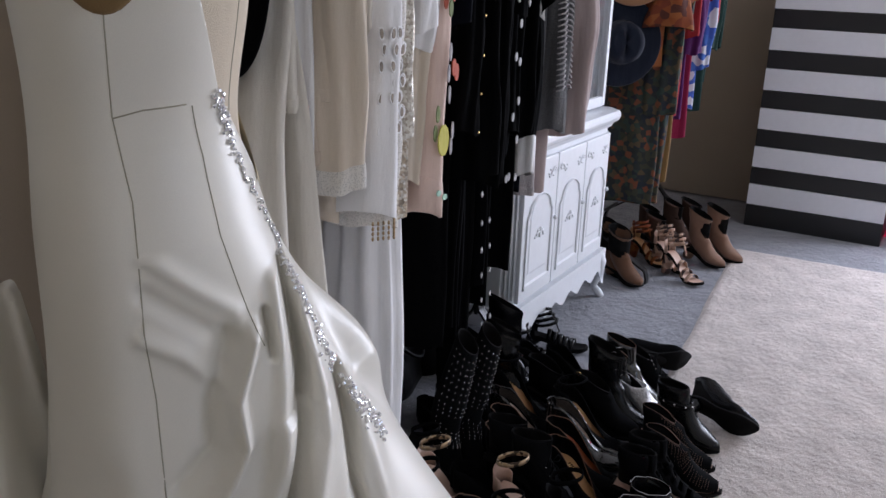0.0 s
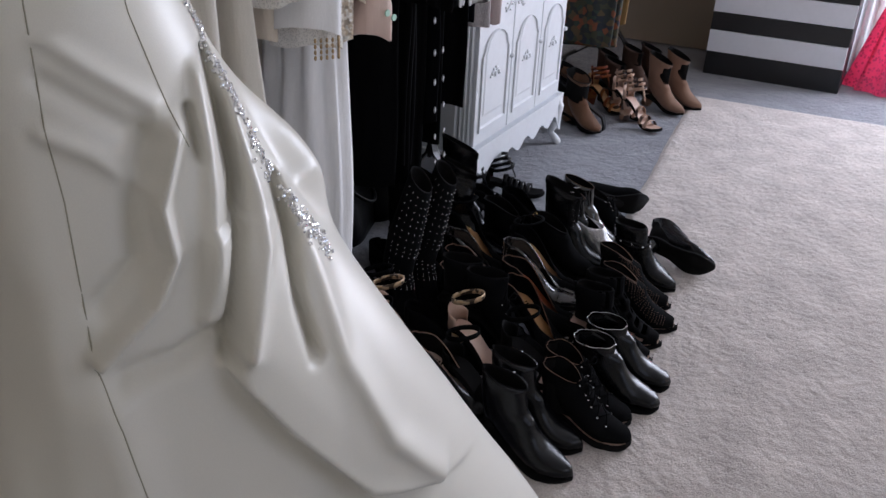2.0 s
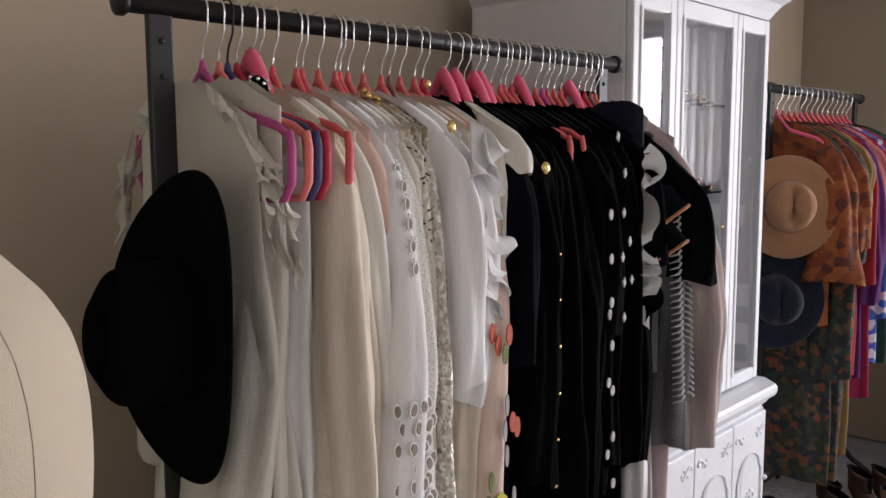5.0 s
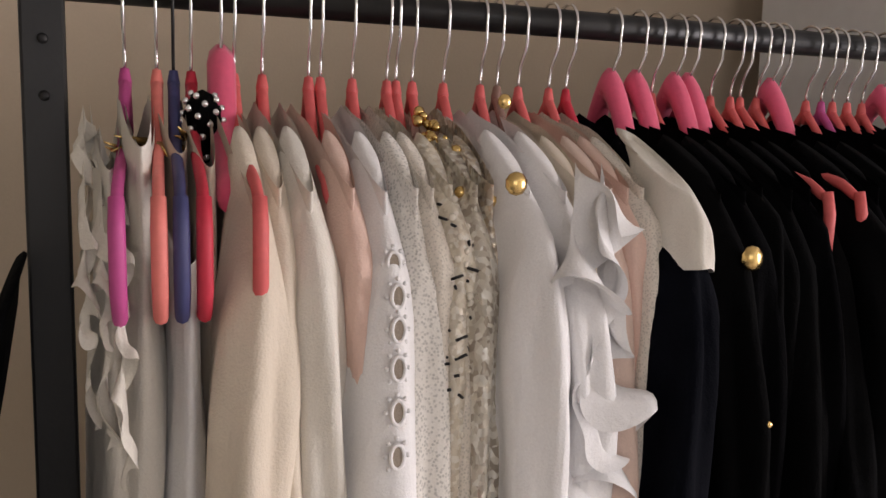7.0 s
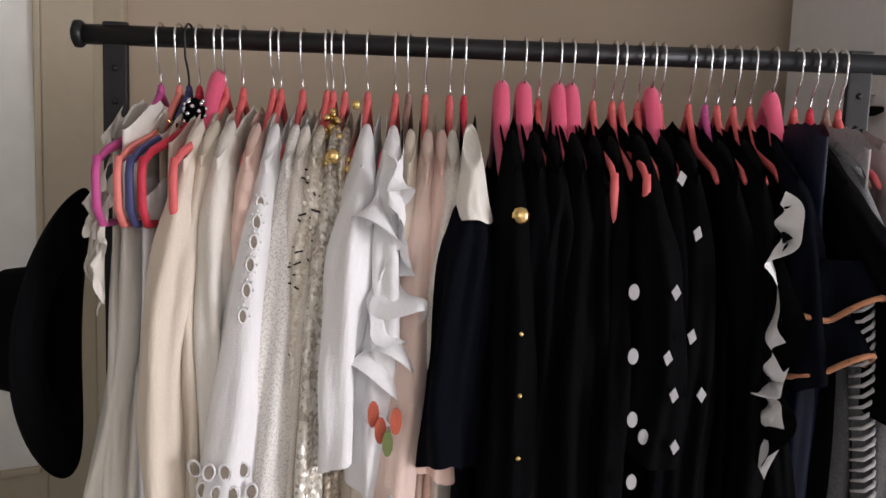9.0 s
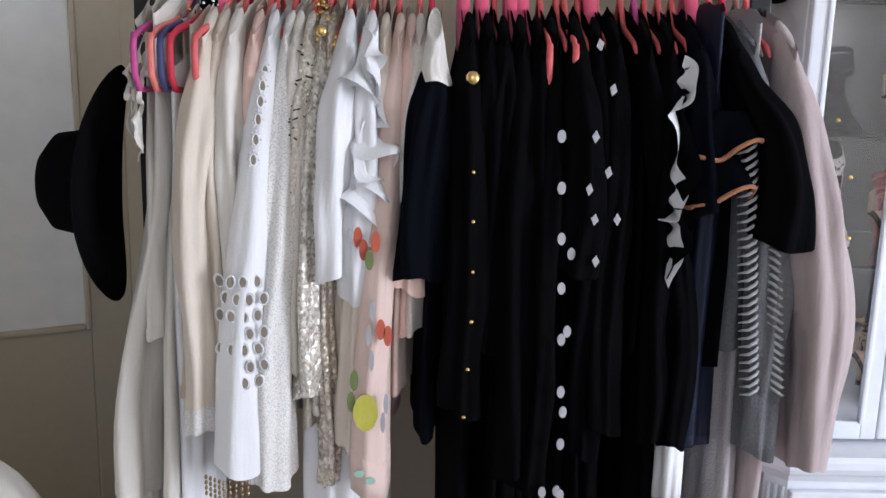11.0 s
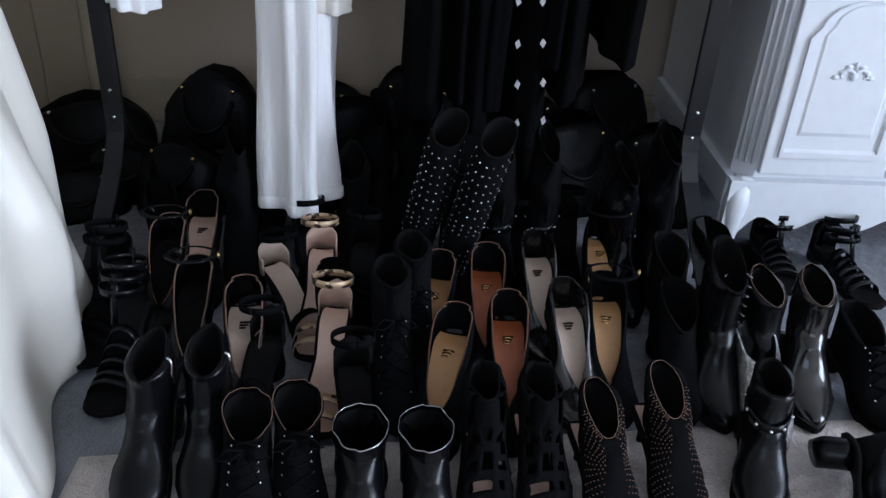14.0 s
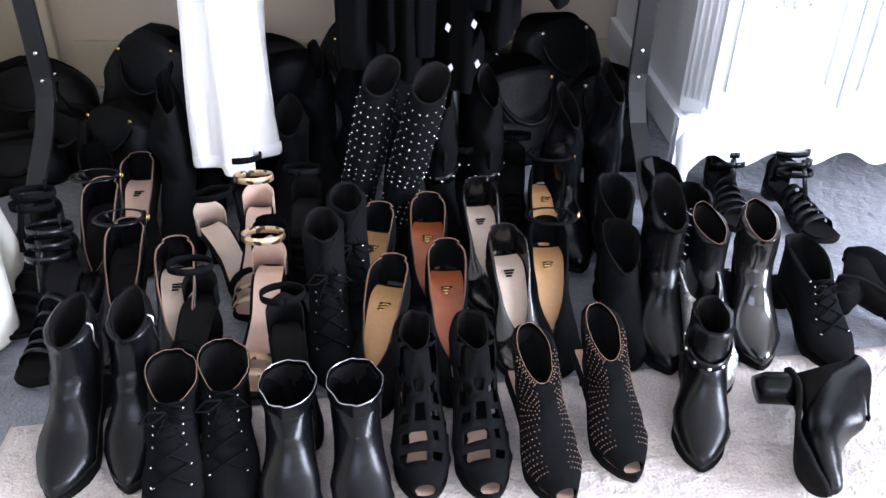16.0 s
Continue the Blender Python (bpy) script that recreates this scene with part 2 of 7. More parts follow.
def room():
    def wall(name, lo, hi, mat, label):
        return tagged(box(name, lo, hi, mat, None, 0), label, "wall", kind="structure")

    wall("wall_north", (LEFT - 0.15, BACK, 0), (RIGHT + 0.15, BACK + 0.15, HIGH), M_WALL, "warm taupe painted plaster wall behind the clothes rails")
    wall("wall_breast", (1.51, BACK - 0.06, 0), (2.75, BACK - 0.001, HIGH), M_WALL2, "shallow paler chimney breast behind the white dresser")
    wall("wall_west", (LEFT - 0.15, FRONT, 0), (LEFT, BACK, HIGH), M_CREAM, "plain cream painted wall")
    # east wall with an opening for the tall window
    e = RIGHT
    wall("wall_east", (e, -0.96, 0), (e + 0.2, BACK, HIGH), M_WALL_SHADED, "taupe painted wall beside the tall window")
    wall("wall_east_far", (e, FRONT, 0), (e + 0.2, -2.85, HIGH), M_WALL, "taupe painted wall")
    wall("wall_east_sill", (e, -2.85, 0), (e + 0.2, -0.96, 0.12), M_WALL, "low wall below the tall window")
    wall("wall_east_head", (e, -2.85, 2.25), (e + 0.2, -0.96, HIGH), M_WALL, "wall above the tall window")
    # south wall with the second window
    f = FRONT
    wall("wall_south", (LEFT, f - 0.2, 0), (-0.5, f, HIGH), M_CREAM, "plain cream painted wall")
    wall("wall_south_far", (1.1, f - 0.2, 0), (RIGHT, f, HIGH), M_CREAM, "plain cream painted wall")
    wall("wall_south_sill", (-0.5, f - 0.2, 0), (1.1, f, 1.0), M_CREAM, "cream wall below the window")
    wall("wall_south_head", (-0.5, f - 0.2, 2.5 - 0.05), (1.1, f, HIGH), M_CREAM, "cream wall above the window")
    tagged(box("ceiling", (LEFT - 0.15, FRONT - 0.2, HIGH), (RIGHT + 0.2, BACK + 0.15, HIGH + 0.1), M_CEIL, None, 0), "plain off-white painted ceiling", "ceiling", kind="structure")
    tagged(box("floor", (LEFT - 0.15, FRONT - 0.2, -0.1), (RIGHT + 0.2, BACK + 0.15, -0.012), M_CARPET, None, 0), "blue-grey fitted carpet with short pile", "floor", kind="structure")
    # window frames
    for name, axis in (("window_1", "e"), ("window_2", "s")):
        bm = bmesh.new()
        if axis == "e":
            for lo, hi in (((e + 0.06, -2.85, 0.12), (e + 0.12, -2.77, 2.25)), ((e + 0.06, -1.04, 0.12), (e + 0.12, -0.96, 2.25)), ((e + 0.06, -2.77, 2.17), (e + 0.12, -1.04, 2.25)), ((e + 0.06, -2.77, 0.12), (e + 0.12, -1.04, 0.2)), ((e + 0.07, -2.06, 0.2), (e + 0.11, -2.01, 2.17))):
                add_box(bm, lo, hi, 0.004)
        else:
            for lo, hi in (((-0.5, f - 0.12, 1.0), (-0.43, f - 0.06, 2.45)), ((1.03, f - 0.12, 1.0), (1.1, f - 0.06, 2.45)), ((-0.43, f - 0.12, 2.38), (1.03, f - 0.06, 2.45)), ((-0.43, f - 0.12, 1.0), (1.03, f - 0.06, 1.07)), ((0.28, f - 0.11, 1.07), (0.32, f - 0.07, 2.38))):
                add_box(bm, lo, hi, 0.004)
        tagged(part(name, bm, M_WHITE, smooth=False), "white painted window frame letting in daylight", "window", kind="structure")
    # skirting
    tagged(box("baseboard", (-0.14, BACK - 0.018, -0.01), (1.50, BACK - 0.002, 0.11), M_DOOR, None, 0.003), "cream painted skirting board", "baseboard", kind="structure")


room()


def rug():
    bm = bmesh.new()
    c = [Vector(p) for p in ((0.1, -0.66, 0), (3.05, -0.40, 0), (3.2, -3.2, 0), (0.05, -3.2, 0))]
    nx, ny = 150, 140
    g = []
    for j in range(ny + 1):
        row = []
        for i in range(nx + 1):
            u, v = i / nx, j / ny
            p = (c[0] * (1 - u) + c[1] * u) * (1 - v) + (c[3] * (1 - u) + c[2] * u) * v
            edge = min(u, v, 1 - u, 1 - v)
            z = -0.012 + 0.012 * ease(edge, 0, 0.006)
            z += 0.0025 * wobble(p, 14, 3) * ease(edge, 0, 0.02)
            q = Vector((p.x + 0.006 * wobble(p, 9, 5), p.y + 0.006 * wobble(p, 9, 9), z))
            row.append(bm.verts.new(q))
        g.append(row)
    for j in range(ny):
        for i in range(nx):
            bm.faces.new((g[j][i], g[j][i + 1], g[j + 1][i + 1], g[j + 1][i]))
    tagged(part("rug", bm, M_RUG), "large beige deep pile rug over the grey carpet", "rug")


rug()

# ---------------------------------------------------------------- clothes rails
RAIL = 1.70


def clothes_rail(x0, x1, y, label):
    t = thing("clothes_rail", label, "clothes rail", "clothes rails", pose(x0, y, 0))
    L = x1 - x0
    bm = bmesh.new()
    tube(bm, [(-0.05, 0, RAIL), (L + 0.05, 0, RAIL)], 0.0155, 16)
    part("rail", bm, M_BLACKMETAL, t)
    for x, s in ((-0.056, -1), (L + 0.056, 1)):
        bm = bmesh.new()
        tube(bm, [(x - 0.009 * s, 0, RAIL), (x - 0.004 * s, 0, RAIL), (x + 0.004 * s, 0, RAIL), (x + 0.009 * s, 0, RAIL)], [0.0165, 0.021, 0.021, 0.012], 16)
        part("end_cap", bm, M_BLACKMETAL, t)
    for x in (0, L):
        bm = bmesh.new()
        add_box(bm, (x - 0.019, -0.006, 0.20), (x + 0.019, 0.006, RAIL + 0.02), 0.003)
        p = part("post", bm, M_BLACKMETAL, t, smooth=False)
        for z in (RAIL - 0.05, RAIL - 0.1, 0.3, 0.245):
            bm = bmesh.new()
            ball(bm, (x, -0.007, z), 0.005, 8, (1, 0.5, 1))
            part("bolt", bm, M_CHROME if z < 0.4 else M_BLACKMETAL, p)
        for s in (-1, 1):
            bm = bmesh.new()
            pts = [(x, 0, 0.26), (x, s * 0.01, 0.215), (x, s * 0.05, 0.165), (x, s * 0.20, 0.07), (x, s * 0.245, 0.045), (x, s * 0.255, 0.012), (x, s * 0.255, -0.01)]
            rings = []
            for k, q in enumerate(pts):
                a, b = Vector(pts[max(0, k - 1)]), Vector(pts[min(len(pts) - 1, k + 1)])
                d = (b - a).normalized()
                nn = d.cross(Vector((1, 0, 0)))
                rings.append([Vector(q) + Vector((wx, 0, 0)) + nn * wn_ for wx, wn_ in ((-0.017, -0.004), (0.017, -0.004), (0.017, 0.004), (-0.017, 0.004))])
            loft(bm, rings, True, True, True)
            part("foot", bm, M_BLACKMETAL, t, smooth=False)
    bm = bmesh.new()
    tube(bm, [(0, 0.2, 0.08), (L, 0.2, 0.08)], 0.009, 10)
    part("lower_rail", bm, M_BLACKMETAL, t)
    return t


clothes_rail(0, 1.15, 0, "black metal clothes rail packed with light and dark garments")
clothes_rail(2.32, 3.2, 0.06, "black metal clothes rail with colourful garments in the corner")


def curtain():
    t = thing("curtain", "white sheer curtain drawn to the side of the tall window", "curtain")
    bm = bmesh.new()
    rings = []
    for z in np.linspace(0.01, 2.3, 24):
        rings.append([Vector((3.955 + 0.022 * math.sin(v * 40) + 0.008 * math.sin(v * 17 + z), -0.98 - 0.34 * v, z)) for v in np.linspace(0, 1, 90)])
    loft(bm, rings, False)
    part("sheer", bm, M_CURTAIN, t)
    bm = bmesh.new()
    tube(bm, [(3.955, -0.97, 2.31), (3.955, -2.9, 2.31)], 0.012, 10)
    part("rod", bm, M_BLACKMETAL, t)


M_CURTAIN = sheer("white_voile", (0.88, 0.88, 0.90), 0.55, 900, 0.6)
curtain()

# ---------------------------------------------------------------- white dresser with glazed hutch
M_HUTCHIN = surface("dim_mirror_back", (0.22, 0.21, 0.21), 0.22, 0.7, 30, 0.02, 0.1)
M_SHELFGLASS = plain("shelf_glass", (0.95, 1, 0.98), 0.02, 0, 1.0)
CX0, CX1, CY, CB = 1.235, 2.06, -0.065, 0.52


def arch_panel(x0, x1, z0, z1, rise, n=28):
    """Outline of a panel with an ogee arched top."""
    pts = [(x0, z0), (x1, z0), (x1, z1 - rise)]
    w = x1 - x0
    for k in range(1, n):
        u = k / n
        f = 1 - abs(2 * u - 1)
        z = z1 - rise + rise * (0.18 * ease(f, 0.0, 0.10) + 0.82 * math.sqrt(max(0.0, 1 - ((1 - min(1, max(0, (f - 0.14) / 0.86)))) ** 2)))
        pts.append((x1 - w * u, z))
    pts.append((x0, z1 - rise))
    return pts


def panel_mesh(bm, pts, y, depth, inset):
    cx = sum(p[0] for p in pts) / len(pts)
    cz = sum(p[1] for p in pts) / len(pts)
    w = max(p[0] for p in pts) - min(p[0] for p in pts)
    h = max(p[1] for p in pts) - min(p[1] for p in pts)

    def ring(s, yy):
        return [Vector((cx + (p[0] - cx) * (1 - 2 * s / w), yy, cz + (p[1] - cz) * (1 - 2 * s / h))) for p in pts]
    loft(bm, [ring(0, y + 0.002), ring(0, y - depth), ring(inset * 0.6, y - depth), ring(inset, y + 0.004), ring(inset * 1.6, y + 0.004), ring(inset * 2.6, y - depth * 0.5)], True, False, True)


def ornament(bm, x, y, z, s):
    """A carved scroll of leaves."""
    for sx in (-1, 1):
        pts = []
        for k in range(14):
            a = k / 13 * 4.2
            r = s * (0.34 - 0.055 * a)
            pts.append((x + sx * (s * 0.32 - r * math.cos(a)), y - 0.004, z + r * math.sin(a) * 0.9))
        tube(bm, pts, [s * 0.075 * (1 - k / 22) for k in range(14)], 6)
        for k in range(3):
            ball(bm, (x + sx * s * (0.25 + 0.2 * k), y - 0.003, z + s * (0.34 - 0.2 * k)), s * 0.13, 6, (1.3, 0.5, 0.7))
    ball(bm, (x, y - 0.004, z), s * 0.16, 8, (1, 0.6, 1.2))
    ball(bm, (x, y - 0.004, z + s * 0.38), s * 0.12, 8, (0.8, 0.6, 1.3))


def dresser():
    t = thing("dresser", "white painted dresser with glazed hutch and carved arched doors", "dresser")
    w = CX1 - CX0
    # carcass with canted corners
    c = 0.035
    bm = bmesh.new()
    out = [(CX0, CB), (CX0, CY + c), (CX0 + c, CY), (CX1 - c, CY), (CX1, CY + c), (CX1, CB)]
    loft(bm, [[Vector((x, y, z)) for x, y in out] for z in (0.185, 0.70)], True, True, True)
    part("base_body", bm, M_WHITE, t, smooth=False)
    # moulded ledge
    bm = bmesh.new()
    prof = [(0.0, 0.685), (0.012, 0.69), (0.02, 0.705), (0.036, 0.715), (0.042, 0.728), (0.042, 0.742), (0.036, 0.752), (0.0, 0.756)]
    rings = []
    for o, z in prof:
        rings.append([Vector(p) for p in ((CX0 - o, CB, z), (CX0 - o, CY + c - o * 0.4, z), (CX0 + c - o * 0.4, CY - o, z), (CX1 - c + o * 0.4, CY - o, z), (CX1 + o, CY + c - o * 0.4, z), (CX1 + o, CB, z))])
    loft(bm, rings, True, True, True)
    part("ledge", bm, M_WHITE, t, smooth=False)
    # plinth with a scalloped lower edge
    bm = bmesh.new()
    n = 60
    top, low = [], []
    for i in range(n + 1):
        u = i / n
        x = CX0 - 0.015 + (w + 0.03) * u
        zz = 0.085 + 0.03 * math.sin(u * math.pi * 6) ** 2 - 0.045 * (1 - ease(min(u, 1 - u), 0, 0.10))
        top.append((x, 0.192))
        low.append((x, zz))
    for yy, flip in ((CY - 0.022, 0), (CY + 0.005, 1)):
        a = [bm.verts.new((x, yy, z)) for x, z in top]
        b = [bm.verts.new((x, yy, z)) for x, z in low]
        for i in range(n):
            bm.faces.new((a[i], a[i + 1], b[i + 1], b[i]))
        if flip == 0:
            a0, b0 = a, b
    for i in range(n):
        bm.faces.new((a0[i], a0[i + 1], a[i + 1], a[i]))
        bm.faces.new((b0[i], b0[i + 1], b[i + 1], b[i]))
    add_box(bm, (CX0 - 0.015, CY + 0.006, 0.12), (CX0 + 0.006, CB, 0.19), 0.003)
    add_box(bm, (CX1 - 0.006, CY + 0.006, 0.12), (CX1 + 0.015, CB, 0.19), 0.003)
    part("plinth", bm, M_WHITE, t, smooth=False)
    # cabriole feet
    for x in (CX0 + 0.02, CX1 - 0.02):
        for y in (CY + 0.005, CB - 0.03):
            bm = bmesh.new()
            s = -1 if x < 1.6 else 1
            tube(bm, [(x, y, 0.19), (x + 0.012 * s, y - 0.015, 0.14), (x + 0.012 * s, y - 0.012, 0.08), (x + 0.004 * s, y, 0.035), (x + 0.016 * s, y - 0.02, 0.004), (x + 0.02 * s, y - 0.03, -0.012)], [0.022, 0.026, 0.02, 0.013, 0.017, 0.014], 12)
            part("foot", bm, M_WHITE, t)
    # corner pilaster beads
    for x in (CX0 + 0.017, CX1 - 0.017):
        for k in (-1, 0, 1):
            bm = bmesh.new()
            s = -1 if x < 1.6 else 1
            tube(bm, [(x + k * 0.01, CY + 0.012 + s * k * 0.01 * (1 if s > 0 else 1), z) for z in (0.22, 0.67)], 0.004, 8)
            part("reed", bm, M_WHITE, t)
    # doors of the base
    xs = [CX0 + c, CX0 + c + 0.262, CX0 + c + 0.262 + 0.25, CX1 - c]
    for a, b in zip(xs, xs[1:]):
        bm = bmesh.new()
        add_box(bm, (a + 0.003, CY - 0.016, 0.205), (b - 0.003, CY - 0.001, 0.668), 0.004)
        d = part("door", bm, M_WHITE, t, smooth=False)
        bm = bmesh.new()
        panel_mesh(bm, arch_panel(a + 0.030, b - 0.030, 0.245, 0.555, 0.072), CY - 0.016, 0.006, 0.012)
        part("raised_panel", bm, M_WHITE, d, smooth=False)
        bm = bmesh.new()
        ornament(bm, (a + b) / 2, CY - 0.017, 0.415, 0.052)
        part("carving", bm, M_WHITE, d)
        for sx in (-1, 1):
            bm = bmesh.new()
            xx = (a + b) / 2 + sx * (b - a) * 0.30
            tube(bm, [(xx + sx * 0.034 * math.cos(q) * (1 - q / 9), CY - 0.017, 0.612 + 0.014 * math.sin(1.9 * q)) for q in np.linspace(0, 3.0, 14)], [0.0045 - 0.002 * abs(k / 13 - 0.5) for k in range(14)], 6)
            for k in range(5):
                ball(bm, (xx + (k - 2) * 0.012, CY - 0.017, 0.610 + 0.012 * math.sin(k * 1.7)), 0.007, 6, (1.3, 0.4, 0.6))
            part("spandrel_carving", bm, M_WHITE, d)
        bm = bmesh.new()
        ball(bm, (b - 0.018, CY - 0.024, 0.45), 0.009, 10)
        part("knob", bm, M_WHITE, d)
    # hutch: sides, back, top, shelves
    hy, hb = -0.03, 0.48
    hx0, hx1 = CX0 + 0.0, CX1 - 0.005
    zt = 1.90
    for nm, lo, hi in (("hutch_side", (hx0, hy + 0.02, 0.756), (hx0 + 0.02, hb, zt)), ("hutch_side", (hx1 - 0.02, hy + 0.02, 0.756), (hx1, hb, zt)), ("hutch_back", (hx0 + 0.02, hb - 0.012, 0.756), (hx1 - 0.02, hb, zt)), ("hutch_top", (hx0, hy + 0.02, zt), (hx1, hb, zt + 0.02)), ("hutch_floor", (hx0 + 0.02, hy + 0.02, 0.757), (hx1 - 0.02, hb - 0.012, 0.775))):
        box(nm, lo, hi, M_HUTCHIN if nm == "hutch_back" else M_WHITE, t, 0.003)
    for z in (1.10, 1.36, 1.62):
        box("shelf", (hx0 + 0.021, hy + 0.07, z), (hx1 - 0.021, hb - 0.013, z + 0.008), M_SHELFGLASS, t, 0.001)
    # glazed doors
    hxs = [hx0, hx0 + 0.22, hx0 + 0.59, hx1]
    for a, b in zip(hxs, hxs[1:]):
        f = 0.034
        d = box("glazed_door", (a + 0.002, hy - 0.004, 0.762), (a + f, hy + 0.018, 1.885), M_WHITE, t, 0.005)
        for nm, lo, hi in (("stile", (b - f, hy - 0.004, 0.762), (b - 0.002, hy + 0.018, 1.885)), ("rail", (a + f, hy - 0.004, 0.762), (b - f, hy + 0.018, 0.80)), ("rail", (a + f, hy - 0.004, 1.84), (b - f, hy + 0.018, 1.885)), ("bead", (a + f - 0.004, hy - 0.009, 0.796), (a + f + 0.006, hy - 0.002, 1.844)), ("bead", (b - f - 0.006, hy - 0.009, 0.796), (b - f + 0.004, hy - 0.002, 1.844))):
            box(nm, lo, hi, M_WHITE, d, 0.003)
        g = box("pane", (a + f - 0.003, hy + 0.004, 0.797), (b - f + 0.003, hy + 0.008, 1.843), M_GLASS, d, 0)
        g.visible_shadow = False
    # cornice with a curved pediment
    bm = bmesh.new()
    rings = []
    for o, z in ((0, 1.89), (0.012, 1.91), (0.03, 1.935), (0.05, 1.95), (0.055, 1.975), (0.0, 1.98)):
        rings.append([Vector(p) for p in ((hx0 - o, hb, z), (hx0 - o, hy - o, z), (hx1 + o, hy - o, z), (hx1 + o, hb, z))])
    loft(bm, rings, True, True, True)
    n = 40
    pa, pb = [], []
    for i in range(n + 1):
        u = i / n
        f = 1 - abs(2 * u - 1)
        pa.append(1.985 + 0.02 + 0.12 * ease(f, 0.0, 0.85) + 0.03 * math.sin(f * 9))
    for yy in (hy - 0.05, hy - 0.02):
        lowr = [bm.verts.new((hx0 - 0.05 + (hx1 - hx0 + 0.1) * i / n, yy, 1.97)) for i in range(n + 1)]
        top = [bm.verts.new((hx0 - 0.05 + (hx1 - hx0 + 0.1) * i / n, yy, pa[i])) for i in range(n + 1)]
        for i in range(n):
            bm.faces.new((lowr[i], lowr[i + 1], top[i + 1], top[i]))
        if yy < hy - 0.03:
            keep = top
    for i in range(n):
        bm.faces.new((keep[i], keep[i + 1], top[i + 1], top[i]))
    part("cornice", bm, M_WHITE, t, smooth=False)


dresser()


# ---------------------------------------------------------------- striped chest of drawers
def chest():
    x0, y0, y1, h = 3.54, -1.0, -0.335, 1.315
    t = thing("chest_of_drawers", "tall black chest of drawers with white drawer fronts in stripes", "chest of drawers")
    box("carcass", (x0 + 0.012, y0, 0.0 - 0.012), (x0 + 0.44, y1, h - 0.022), M_BLACKDRAWER, t, 0.003)
    box("top", (x0 - 0.004, y0 - 0.003, h - 0.022), (x0 + 0.445, y1 + 0.003, h), M_BLACKDRAWER, t, 0.004)
    n, step = 6, 0.2
    for k in range(n):
        z = 0.107 + k * step
        bm = bmesh.new()
        add_box(bm, (x0 - 0.006, y0 + 0.002, z), (x0 + 0.011, y1 - 0.002, z + 0.108), 0.003)
        d = part("drawer_front", bm, M_WHITEDRAWER, t, "white painted drawer front", smooth=False)
        box("drawer_band", (x0 - 0.002, y0 + 0.002, z + 0.110), (x0 + 0.011, y1 - 0.002, min(z + 0.196, h - 0.024)), M_BLACKDRAWER, t, 0.003)
    box("plinth", (x0, y0 + 0.002, -0.012), (x0 + 0.011, y1 - 0.002, 0.105), M_BLACKDRAWER, t, 0.003)


chest()

# ---------------------------------------------------------------- hangers
M_HANGER = {
    "coral": surface("coral_hanger", (0.72, 0.13, 0.13), 0.6, 0, 150, 0.05, 0.08),
    "pink": surface("pink_velvet_hanger", (0.78, 0.10, 0.20), 0.75, 0, 150, 0.08, 0.08, sheen=0.3),
    "magenta": surface("magenta_hanger", (0.55, 0.08, 0.28), 0.6, 0, 150, 0.05, 0.08),
    "navy": surface("navy_hanger", (0.05, 0.055, 0.16), 0.6, 0, 150, 0.05, 0.08),
    "red": surface("red_hanger", (0.58, 0.03, 0.06), 0.6, 0, 150, 0.05, 0.08),
    "salmon": surface("salmon_hanger", (0.85, 0.23, 0.20), 0.6, 0, 150, 0.05, 0.08),
    "taupe": surface("taupe_hanger", (0.28, 0.16, 0.13), 0.6, 0, 150, 0.05, 0.08),
}


def along(x):
    """Place on the rail: the garments at the dresser's end hang further apart."""
    return x + 0.28 * max(0.0, x - 0.86)


